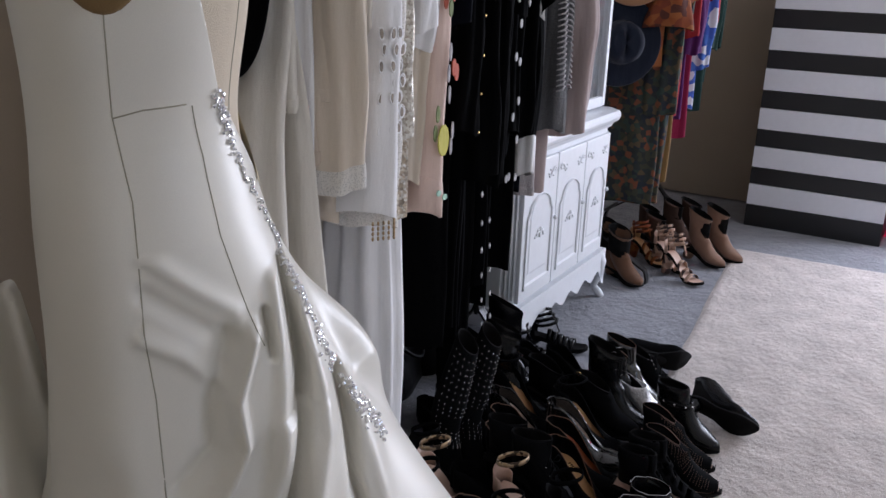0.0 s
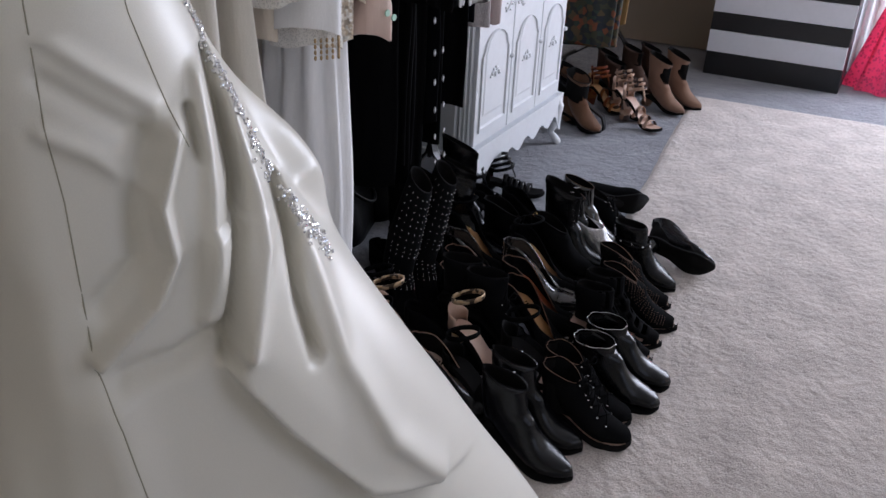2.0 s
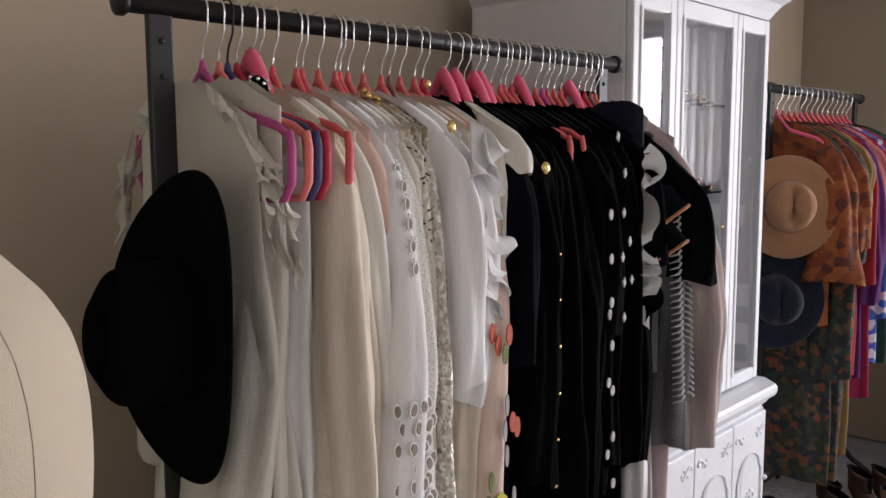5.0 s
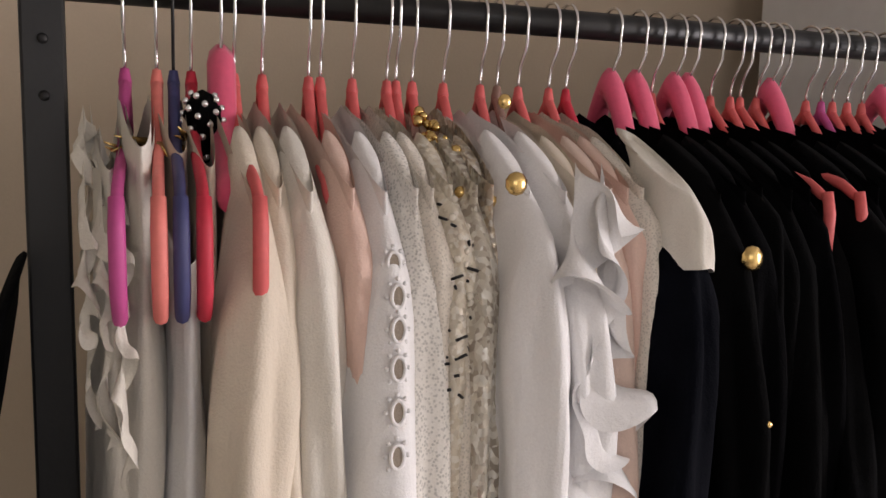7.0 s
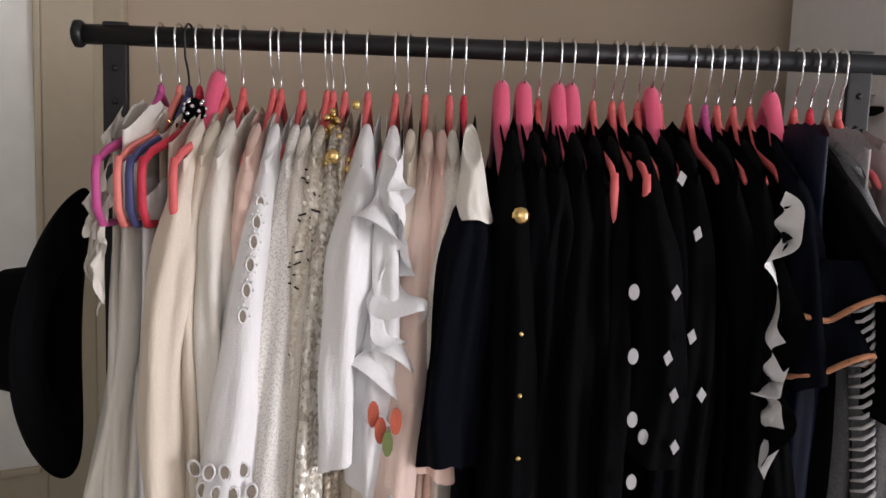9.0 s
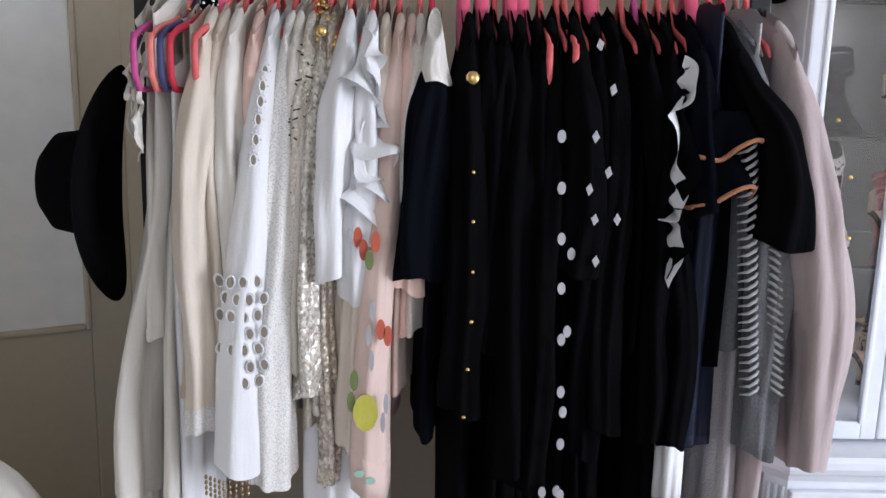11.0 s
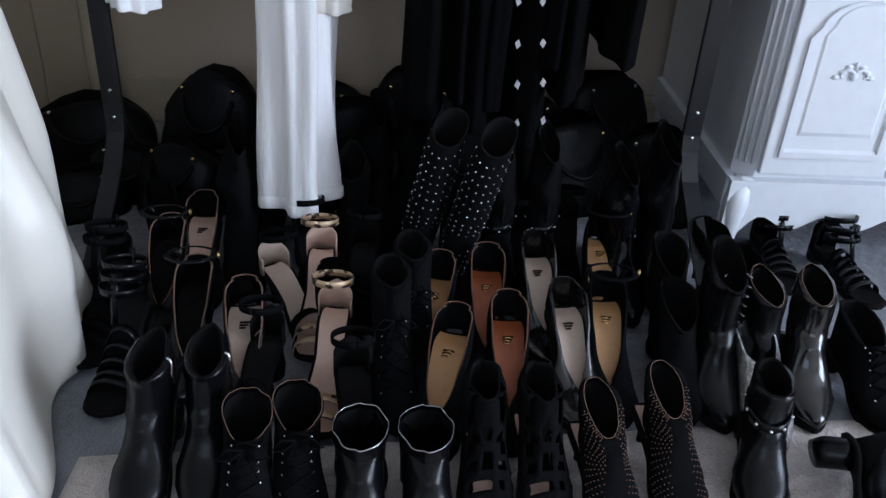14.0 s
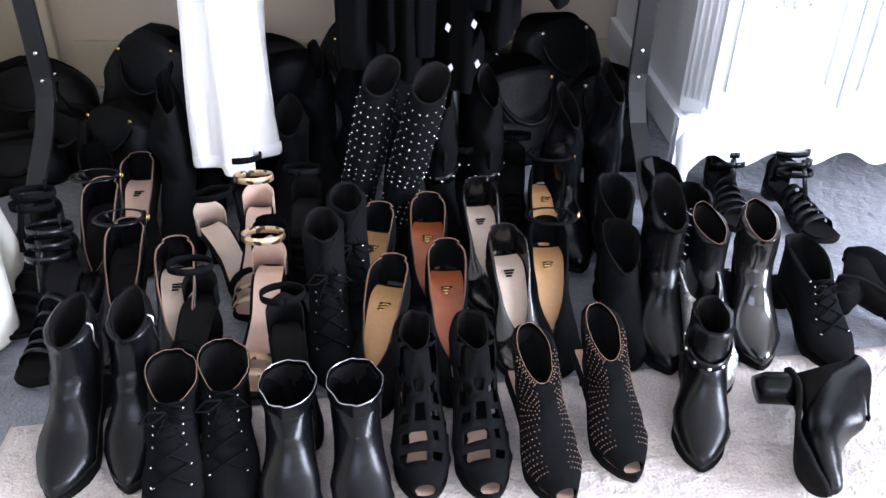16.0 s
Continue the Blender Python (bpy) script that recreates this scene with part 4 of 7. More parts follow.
    buttons(t, M_GOLD, [(-0.012, -0.16, 1.552)], 0.007)
    # ruffled shirt
    t = garment("shirt", "crisp white shirt with large ruffles down the sleeve", 0.43, 0.0, C_WHITE, 0.185, 0.19, 0.55, 0.022, 0.008, 13.5, 0.46, 0.06, 0.058, 0.03, sx=-0.01)
    for s in (0, 1):
        bm = bmesh.new()
        rings = []
        for j in range(14):
            u = j / 13
            ring = []
            for i in range(220):
                v = i / 219
                a = v * 25 + s * 1.9 + 1.9 * math.sin(v * 8 + s) + 0.9 * math.sin(v * 23 + 3 * u)
                amp = u ** 1.3 * (0.65 + 0.45 * math.sin(v * 9 + 1 + 2 * s))
                n1 = wobble((v * 6, u * 1.5, s * 3.0), 1.5, 5) * u
                ring.append(Vector((-0.008 + 0.026 * s + 0.036 * amp * math.sin(a) + 0.022 * n1, -0.214 - 0.038 * u - 0.024 * amp * math.cos(a), 1.550 - 0.33 * v - 0.055 * u - 0.014 * amp * math.cos(a * 1.5 + 1) + 0.012 * n1)))
            rings.append(ring)
        loft(bm, rings, False)
        part("ruffle", bm, C_WHITE, t)
    garment("blouse", "cream silk blouse with plain cuffs", 0.455, 0.0, C_CREAM, 0.18, 0.19, 0.7, 0.02, 0.008, 14.2, 0.74, 0.048, 0.045, 0.03, sx=-0.05)
    t = garment("blouse", "blush silk blouse printed with lemons and birds", 0.48, 0.0, C_FLORAL, 0.18, 0.19, 0.72, 0.02, 0.008, 15.1, 0.74, 0.05, 0.062, 0.045, cuff=(0.075, C_FLORAL), sx=-0.04, sleeve_folds=0.004)
    fy = -0.272
    for nm, mat, spots, size, sq in (("lemon", M_LEMON, [(-0.045, fy + 0.005, 0.865)], 0.027, 1.25), ("fruit", M_REDPRINT, [(-0.02, fy, 1.0), (-0.008, fy, 0.99), (-0.05, fy + 0.006, 1.13), (-0.03, fy, 1.145), (-0.06, fy + 0.01, 1.15), ], 0.0095, 1.9), ("leaf", M_LEAF, [(-0.065, fy + 0.008, 0.915), (-0.07, fy + 0.01, 0.88), (-0.04, fy, 1.115), ], 0.009, 2.0), ("bird", M_GREYPRINT, [(-0.035, fy, 1.03), (-0.04, fy, 0.99), (-0.035, fy, 0.95), (-0.01, fy + 0.004, 0.88), (-0.015, fy + 0.004, 0.85)], 0.0055, 3.4), ("mint_leaf", M_MINT, [(-0.055, fy + 0.006, 0.765), (-0.035, fy + 0.003, 0.755)], 0.011, 0.6)):
        dots_on(t, nm + "_print", mat, spots, size, 12, squash=sq)
    garment("blouse", "blush printed blouse with coral leaves", 0.50, 0.0, C_BLUSH, 0.18, 0.19, 0.6, 0.02, 0.008, 15.8, 0.45, 0.05, 0.05, 0.02)
    garment("camisole", "pale grey silk top", 0.515, 0.0, C_SHEER, 0.18, 0.19, 0.6, 0.02, 0.008, 16.2, 0.3, 0.05, 0.05, 0.02)
    t = garment("dress", "navy dress with ivory shoulders and short sleeves", 0.54, 0.0, C_NAVY, 0.19, 0.2, 0.8, 0.022, 0.007, 17.0, 0.42, 0.056, 0.072, 0.035, sx=-0.02)
    for s in (-1, 1):
        bm = bmesh.new()
        rings = sleeve_rings(s, 0.194, RAIL - 0.091, 0.088, 0.0605, 0.0625, 0.012, 0.004, 17.0 + 3 * s, sx=-0.004)
        loft(bm, rings, True, True, False)
        part("yoke", bm, C_IVORY, t, "ivory shoulder yoke")
    # long white dress that reaches almost to the floor
    garment("dress", "long white pleated dress reaching almost to the floor", 0.372, -0.10, C_WHITE, 0.06, 0.10, 1.39, 0.05, 0.024, 18.0, top=RAIL - 0.173)
    garment("dress", "long grey-white satin dress", 0.43, -0.02, C_IVORY, 0.08, 0.12, 1.04, 0.03, 0.012, 18.8, top=RAIL - 0.163)
    garment("blouse", "ivory dress with long hanging panel", 0.104, -0.11, C_WHITE, 0.08, 0.085, 1.00, 0.03, 0.012, 19.5, top=RAIL - 0.203)
    t = garment("blouse", "white bell sleeve dress with gathered cuff", 0.072, -0.06, C_IVORY, 0.12, 0.15, 0.93, 0.030, 0.008, 20.5)
    # gathered flounce below the seam
    bm = bmesh.new()
    rings = []
    for j in range(9):
        u = j / 8
        ring = []
        for i in range(150):
            a = 2 * math.pi * i / 150
            g = (0.25 + 0.75 * u) * (0.0045 * math.sin(23 * a + 2 * math.sin(3 * a)) + 0.003 * math.sin(37 * a + 1))
            ring.append(Vector(((0.036 + 0.018 * u + g) * math.sin(a), (0.150 + 0.022 * u + g) * math.cos(a), RAIL - 0.103 - 0.915 - 0.125 * u + 0.004 * math.sin(3 * a))))
        rings.append(ring)
    loft(bm, rings, True)
    part("flounce", bm, C_IVORY, t)
    swing(t, -0.078, 1.35, 0.75)


def black_section():
    for x, c, pad in ((0.592, "pink", 1), (0.626, "pink", 1), (0.65, "coral", 0), (0.68, "pink", 1), (0.70, "pink", 1), (0.735, "coral", 0), (0.765, "coral", 0), (0.78, "coral", 0), (0.805, "coral", 0), (0.825, "pink", 1), (0.84, "coral", 0), (0.88, "coral", 0), (0.90, "magenta", 0), (0.915, "coral", 0), (0.935, "coral", 0), (0.955, "coral", 0), (0.98, "pink", 1), (1.01, "coral", 0), (1.03, "red", 0), (1.05, "taupe", 0), (1.065, "coral", 0)):
        ends = any(abs(x - q) < 0.001 for q in (0.735, 0.78))
        hanger(x, 0, c, bool(pad), 0.13 if pad else 0.195 if ends else 0.15, random.uniform(-1.3, 1.3), bar=ends and not pad)
    t = garment("coat", "long black coat with a row of gold buttons", 0.60, 0.0, C_BLACK, 0.19, 0.19, 1.28, 0.03, 0.008, 21.0, 0.66, 0.062, 0.06, 0.03, sx=0.0)
    buttons(t, M_GOLD, [(0.004, -0.232, 1.413)], 0.0125)
    buttons(t, M_GOLD, [(0.008, -0.262, 1.262), (0.01, -0.262, 1.18), (0.012, -0.262, 1.095), (0.012, -0.262, 1.012), (0.008, -0.262, 0.935), (0.004, -0.262, 0.858)], 0.004)
    garment("jacket", "black velvet jacket on a padded hanger", 0.632, 0.0, C_BLACK2, 0.185, 0.2, 0.7, 0.026, 0.008, 22.0, 0.55, 0.06, 0.055, 0.02)
    garment("dress", "black lace cocktail dress with dark red flowers", 0.66, 0.0, C_BLACK, 0.18, 0.18, 1.24, 0.024, 0.009, 23.0, 0.3, 0.05, 0.05, 0.02)
    garment("coat", "black crepe coat with draped sleeves", 0.69, 0.0, C_BLACK, 0.185, 0.18, 1.30, 0.03, 0.01, 24.0, 0.78, 0.058, 0.075, 0.02)
    garment("dress", "plain black midi dress", 0.72, 0.0, C_BLACK2, 0.18, 0.17, 1.26, 0.026, 0.01, 25.0, 0.4, 0.05, 0.05, 0.02)
    t = garment("blouse", "sheer black blouse with large white polka dots", 0.745, 0.0, C_BLACK, 0.18, 0.2, 0.7, 0.024, 0.008, 26.0, 0.80, 0.05, 0.058, 0.045, sx=-0.015)
    dots_on(t, "polka_dot", M_DOTWHITE, [(0.002 + 0.004 * k, -0.278, 1.325 - 0.0835 * k) for k in range(8)] + [(0.030, -0.262, 1.13 - 0.13 * k) for k in range(3)] + [(0.0, -0.268, 0.74), (0.026, -0.262, 0.74)], 0.0084, 14)
    t = garment("dress", "long black dress scattered with white diamonds", 0.785, 0.0, C_BLACK, 0.185, 0.15, 1.34, 0.036, 0.008, 27.0, 0.40, 0.058, 0.072, 0.035, sx=0.01)
    dots_on(t, "diamond_print", M_DOTWHITE, [(0.02, -0.255, 1.47), (0.045, -0.257, 1.40), (0.018, -0.272, 1.325), (0.042, -0.272, 1.268), (0.012, -0.275, 1.24), (0.024, -0.272, 1.19), (0.062, -0.266, 1.19), (0.03, -0.27, 1.12)], 0.0085, square=True)
    dots_on(t, "diamond_trim", M_DOTWHITE, [(-0.055 + 0.006 * k, -0.212, 0.70 - 0.07 * k) for k in range(6)] + [(-0.012 + 0.008 * k, -0.214, 0.63 - 0.068 * k) for k in range(5)], 0.0068, square=True)
    garment("dress", "black ruched dress with long sleeves", 0.82, 0.0, C_BLACK2, 0.18, 0.18, 1.18, 0.026, 0.009, 28.0, 0.75, 0.055, 0.05, 0.02)
    garment("coat", "long black crepe coat", 0.85, 0.0, C_BLACK, 0.185, 0.18, 1.24, 0.028, 0.009, 28.6, 0.70, 0.055, 0.055, 0.02)
    # black and white ruffle
    t = garment("blouse", "black blouse with black and white ruffled sleeves", 0.895, 0.0, C_BLACK, 0.18, 0.19, 0.62, 0.024, 0.008, 29.0, 0.73, 0.05, 0.045, 0.03, cuff=(0.10, C_WHITE), sx=0.085, sleeve_folds=0.006)
    for part_i, mat in ((0, C_WHITE), (1, C_BLACK)):
        bm = bmesh.new()
        rings = []
        for j in range(7):
            u = j / 6
            ring = []
            for i in range(140):
                v = i / 139
                a = v * 15 + part_i * 1.6 + 1.2 * math.sin(v * 9)
                ring.append(Vector((0.040 + 0.010 * part_i + 0.019 * u * math.sin(a) + 0.006 * math.sin(a * 2.7), -0.232 - 0.030 * u + 0.016 * math.cos(a * 1.7 + part_i * 2) * u, 1.49 - 0.35 * v + 0.018 * u * math.cos(a))))
            rings.append(ring)
        loft(bm, rings, False)
        part("ruffle", bm, mat, t, "white ruffle" if part_i == 0 else "black ruffle")
    garment("dress", "black crepe dress with long sleeves", 0.925, 0.0, C_BLACK, 0.18, 0.2, 1.16, 0.026, 0.009, 30.0, 0.72, 0.055, 0.055, 0.02)
    # navy with rust trims
    t = garment("dress", "navy dress with flounced sleeves edged in rust braid", 0.962, 0.0, C_NAVY, 0.18, 0.2, 0.95, 0.026, 0.009, 31.0, 0.30, 0.055, 0.06, 0.03)
    for k in range(2):
        bm, bt = bmesh.new(), bmesh.new()
        rings = []
        for j in range(7):
            u = j / 6
            ring = []
            for i in range(60):
                a = i / 59 * 2 * math.pi
                r = 0.05 + 0.032 * u
                wv = 0.011 * u * math.sin(3 * a + k) + 0.006 * u * math.sin(5 * a)
                ring.append(Vector((0.045 + (r * 0.75 + wv) * math.sin(a), -0.215 - (r * 0.6 + wv) * math.cos(a), 1.42 - 0.075 * k - 0.075 * u + 0.02 * math.sin(a + 0.8) * u + wv * 0.8)))
            rings.append(ring)
        loft(bm, rings, False)
        part("flounce", bm, C_NAVY, t)
        tube(bt, rings[-1], 0.0042, 6, False)
        part("braid", bt, M_ORANGETRIM, t, "rust coloured braid edging")
    garment("trousers", "navy satin wide trousers with turned hems", 0.985, -0.12, C_NAVYSATIN, 0.07, 0.08, 0.80, 0.035, 0.012, 32.0)
    t = garment("jacket", "black jacket with wide elbow-length sleeves", 1.01, 0.0, C_BLACK, 0.19, 0.2, 0.65, 0.026, 0.006, 33.0, 0.34, 0.060, 0.088, 0.05, sx=0.075)
    # cable knit jumper
    t = garment("jumper", "grey cable knit jumper with white chevron sleeves", 1.035, 0.0, C_GREYKNIT, 0.18, 0.2, 0.62, 0.03, 0.006, 34.0, 0.62, 0.058, 0.055, 0.04, cuff=(0.11, C_GREYKNIT), sx=0.045)
    for xo, sgn in ((-0.022, 1), (0.022, -1)):
        bm = bmesh.new()
        for k in range(30):
            z = 1.36 - 0.0145 * k
            lean = 0.045 * k / 30
            tube(bm, [(xo + lean - 0.017, -0.238, z - 0.010 * sgn), (xo + lean - 0.006, -0.2535, z - 0.004 * sgn), (xo + lean + 0.006, -0.2535, z + 0.004 * sgn), (xo + lean + 0.017, -0.238, z + 0.010 * sgn)], [0.0018, 0.0030, 0.0030, 0.0018], 6)
        part("cable_pattern", bm, M_DOTWHITE, t, "white knitted chevron stitches")
    garment("cardigan", "pale ribbed knit cardigan", 1.045, -0.06, C_LIGHTKNIT, 0.10, 0.12, 0.98, 0.03, 0.010, 34.9)
    t = garment("coat", "taupe pink wool coat with small gold studs", 1.085, 0.0, C_TAUPE, 0.19, 0.2, 0.98, 0.03, 0.008, 35.5, 0.75, 0.060, 0.07, 0.04, sx=0.075, puff=0.024)
    buttons(t, M_GOLD, [(0.05, -0.262, 1.36), (0.072, -0.28, 1.27), (0.078, -0.285, 1.17), (0.06, -0.288, 1.045)], 0.004)


def neck_trims():
    """Jewelled collars hung over the first hangers."""
    rnd = random.Random(11)
    t = thing("necklace", "gold spiked collar hung over a hanger", "necklace", at=pose(0.094, -0.075, 1.545))
    for k in range(16):
        bm = bmesh.new()
        a = rnd.uniform(-1.2, 1.2)
        c = Vector((rnd.uniform(-0.028, 0.028), rnd.uniform(-0.02, 0.02), rnd.uniform(-0.012, 0.022)))
        tube(bm, [c, c + Vector((0.034 * math.sin(a), -0.020, 0.012 * rnd.uniform(-1, 1)))], [0.0042, 0.0006], 6)
        part("spike", bm, M_GOLD, t)
    t = thing("necklace", "black collar studded with clear crystals", "necklace", at=pose(0.132, -0.045, 1.575))
    bm = bmesh.new()
    ball(bm, (0, 0, 0), 0.02, 12, (0.9, 0.9, 1.7))
    part("pad", bm, C_BLACK, t)
    bm = bmesh.new()
    for k in range(44):
        a, h = k * 2.4, -0.03 + 0.06 * k / 43
        r = 0.019 * math.sqrt(max(0.05, 1 - (h / 0.036) ** 2))
        ball(bm, (r * math.cos(a), r * math.sin(a), h), 0.0034, 6)
    part("crystals", bm, M_BEAD, t)["kind"] = "stuff"
    t = thing("necklace", "gold chain and crystal collar over a beaded dress", "necklace", at=pose(0.345, -0.10, 1.55))
    bm = bmesh.new()
    for k in range(70):
        u = rnd.random()
        p = Vector((-0.012 + 0.03 * u + rnd.gauss(0, 0.006), 0.05 - 0.11 * u + rnd.gauss(0, 0.004), 0.045 - 0.085 * u + rnd.gauss(0, 0.006)))
        ball(bm, p, rnd.choice((0.003, 0.0045, 0.006)), 6)
    part("bead_cluster", bm, M_GOLD, t)["kind"] = "stuff"


white_section()
black_section()
neck_trims()

# ---------------------------------------------------------------- dress form with the white satin gown
M_LINEN = cloth("cream_linen_form", (0.66, 0.57, 0.44), 0.9, 600, 0.1, 0.04, 0.3, 0.1)
M_ARMPLATE = cloth("tan_arm_plate", (0.25, 0.155, 0.065), 0.8, 600, 0.05, 0.08, 0.2, 0.1)
M_SATIN = surface("ivory_satin", (0.80, 0.768, 0.685), 0.36, 0, 700, 0.06, 0.03, 0.1, 5.0, spec=0.5)
M_LINING = cloth("yellow_cream_lining", (0.62, 0.53, 0.33), 0.7)
M_SEAM = surface("seam_thread", (0.40, 0.37, 0.28), 0.8, 0, 200, 0.0, 0.05)
M_WOOD = surface("turned_wood", (0.34, 0.19, 0.07), 0.4, 0, 40, 0.1, 0.2)
AXIS = Vector((-0.462, -0.351, 0))
FDIR, SDIR = Vector((0.787, -0.617, 0)), Vector((-0.617, -0.787, 0))
T_FRONT = [(0.0, 0.715), (0.2, 0.60), (0.4, 0.478), (0.674, 0.306), (0.80, 0.235), (0.87, 0.198), (0.95, 0.165), (1.05, 0.140), (1.10, 0.142), (1.20, 0.160), (1.28, 0.162), (1.34, 0.152), (1.38, 0.132), (1.415, 0.098), (1.44, 0.068), (1.55, 0.055)]
T_BACK = [(0.0, 0.36), (0.3, 0.18), (0.6, 0.10), (0.8, 0.088), (0.95, 0.088), (1.05, 0.082), (1.12, 0.082), (1.22, 0.09), (1.30, 0.096), (1.38, 0.082), (1.41, 0.068), (1.44, 0.060), (1.55, 0.055)]
T_SIDE = [(0.0, 0.37), (0.3, 0.30), (0.6, 0.22), (0.8, 0.185), (0.95, 0.165), (1.05, 0.135), (1.10, 0.132), (1.20, 0.15), (1.29, 0.162), (1.35, 0.155), (1.39, 0.115), (1.415, 0.08), (1.44, 0.061), (1.55, 0.056)]


T_FAR = [(0.0, 0.34), (0.3, 0.365), (0.57, 0.365), (0.70, 0.31), (0.82, 0.21), (0.90, 0.17)] + T_SIDE[4:]


def smooth_table(z, table):
    return sum(lerp_table(z + d, table) * w for d, w in ((-0.03, 0.25), (0, 0.5), (0.03, 0.25)))


def form_radius(a, z):
    c, s = math.cos(a), math.sin(a)
    f = smooth_table(z, T_FRONT if c > 0 else T_BACK)
    return 1 / math.sqrt((c / f) ** 2 + (s / smooth_table(z, T_SIDE if s > 0 else T_FAR)) ** 2)


def near_line(p, line):
    best = 9.0
    for (x0, y0), (x1, y1) in zip(line, line[1:]):
        dx, dy = x1 - x0, y1 - y0
        t = min(1, max(0, ((p[0] - x0) * dx + (p[1] - y0) * dy) / (dx * dx + dy * dy)))
        best = min(best, math.hypot(p[0] - x0 - t * dx, p[1] - y0 - t * dy))
    return best


FOLDS = [
    ([(0.178, 0.90), (0.183, 0.847), (0.188, 0.778), (0.181, 0.723), (0.165, 0.665), (0.153, 0.61)], -0.042, 0.0105),
    ([(0.162, 0.89), (0.162, 0.83), (0.160, 0.78), (0.152, 0.72), (0.137, 0.66)], 0.015, 0.013),
    ([(0.196, 0.86), (0.207, 0.80), (0.214, 0.755), (0.212, 0.71), (0.192, 0.665), (0.174, 0.62)], 0.018, 0.015),
    ([(0.240, 0.752), (0.246, 0.705), (0.244, 0.635), (0.253, 0.58)], -0.036, 0.010),
    ([(0.262, 0.73), (0.278, 0.66), (0.295, 0.56), (0.345, 0.45), (0.42, 0.36)], 0.018, 0.020),
    ([(0.128, 0.845), (0.104, 0.785), (0.110, 0.733), (0.086, 0.693), (0.028, 0.645)], 0.028, 0.012),
    ([(0.098, 0.85), (0.077, 0.785), (0.074, 0.73), (0.035, 0.695)], -0.016, 0.015),
    ([(0.045, 0.615), (0.10, 0.62), (0.15, 0.635)], -0.018, 0.016),
    ([(0.145, 0.86), (0.150, 0.815)], -0.016, 0.007),
    ([(0.02, 0.95), (0.06, 0.915), (0.11, 0.875)], 0.006, 0.012),
    ([(0.015, 0.91), (0.06, 0.875), (0.105, 0.84)], -0.007, 0.012),
    ([(0.01, 0.865), (0.05, 0.84), (0.09, 0.80)], 0.007, 0.012),
    ([(0.40, 0.62), (0.52, 0.46), (0.66, 0.25), (0.74, 0.05)], -0.022, 0.022),
    ([(0.03, 0.58), (0.07, 0.30), (0.12, 0.0)], 0.014, 0.03),
    ([(0.24, 0.36), (0.30, 0.18), (0.34, 0.0)], -0.024, 0.035),
    ([(-0.05, 0.7), (-0.04, 0.35), (-0.02, 0.0)], -0.010, 0.03),
]
# lower edge of the draped overlay, from the pocket of the fold towards the front
SWAG = [(0.150, 0.597), (0.209, 0.509), (0.302, 0.392), (0.430, 0.332), (0.52, 0.30)]


def swag_step(x, z):
    """1 above the lower edge of the drape, 0 below it."""
    if x < 0.135 or z > 0.74:
        return 0.0
    edge = lerp_table(x, SWAG)
    return ease(z - edge, -0.006, 0.008) * ease(x, 0.135, 0.17) * (1 - ease(z, edge + 0.06, edge + 0.30)) * (1 - ease(x, 0.34, 0.54))


def gown_point(a, z, off=0.006):
    r = form_radius(a, z) + off
    c, s = math.cos(a), math.sin(a)
    out = 0.0
    if z < 0.95 and s > -0.25:
        p = (r * c, z)
        k = ease(s, -0.25, 0.1)
        for line, amp, sig in FOLDS:
            d = near_line(p, line)
            sharp = 0.76 * sig if sig < 0.0205 else sig
            if d < 3 * sharp:
                out += k * 1.12 * amp * math.exp(-((d / sharp) ** 2))
        out += k * 0.034 * swag_step(*p)
    if 0.55 < z < 0.93:
        # lobe of the bow in front of the crystal line
        edge = math.radians(lerp_table(z, [(0.55, 12), (0.65, 13), (0.75, 18), (0.86, 17), (0.93, 12)]))
        r += 0.045 * math.exp(-(((z - 0.745) / 0.085) ** 2)) * (1 - ease(a, edge - 0.30, edge - 0.10)) * math.exp(-((a + 0.25) / 0.7) ** 2)
    r += 0.02 * ease(0.45 - z, 0, 0.45) * math.sin(7 * a + 0.6) + 0.010 * ease(0.55 - z, 0, 0.4) * wobble((c, s, z * 2), 2.2, 3)
    if s < 0:
        # loose folds of the skirt behind the drape
        k = ease(-s, 0.05, 0.45) * ease(0.80 - z, 0, 0.30)
        r *= 1 - 0.15 * math.exp(-(((a + 0.27) / 0.22) ** 2)) * ease(0.3 - z, 0, 0.25)
        r += k * (0.022 * math.sin(13 * a + 2.2 * z + 1.2 * math.sin(4 * z)) + 0.008 * math.sin(23 * a - 3 * z))
    return AXIS + FDIR * (r * c) + SDIR * (r * s + out) + Vector((0, 0, z))


def neckline(z):
    return math.radians(lerp_table(z, [(0.985, 0), (1.02, 14), (1.06, 27), (1.105, 41), (1.16, 49), (1.25, 61), (1.33, 72), (1.42, 80)]))


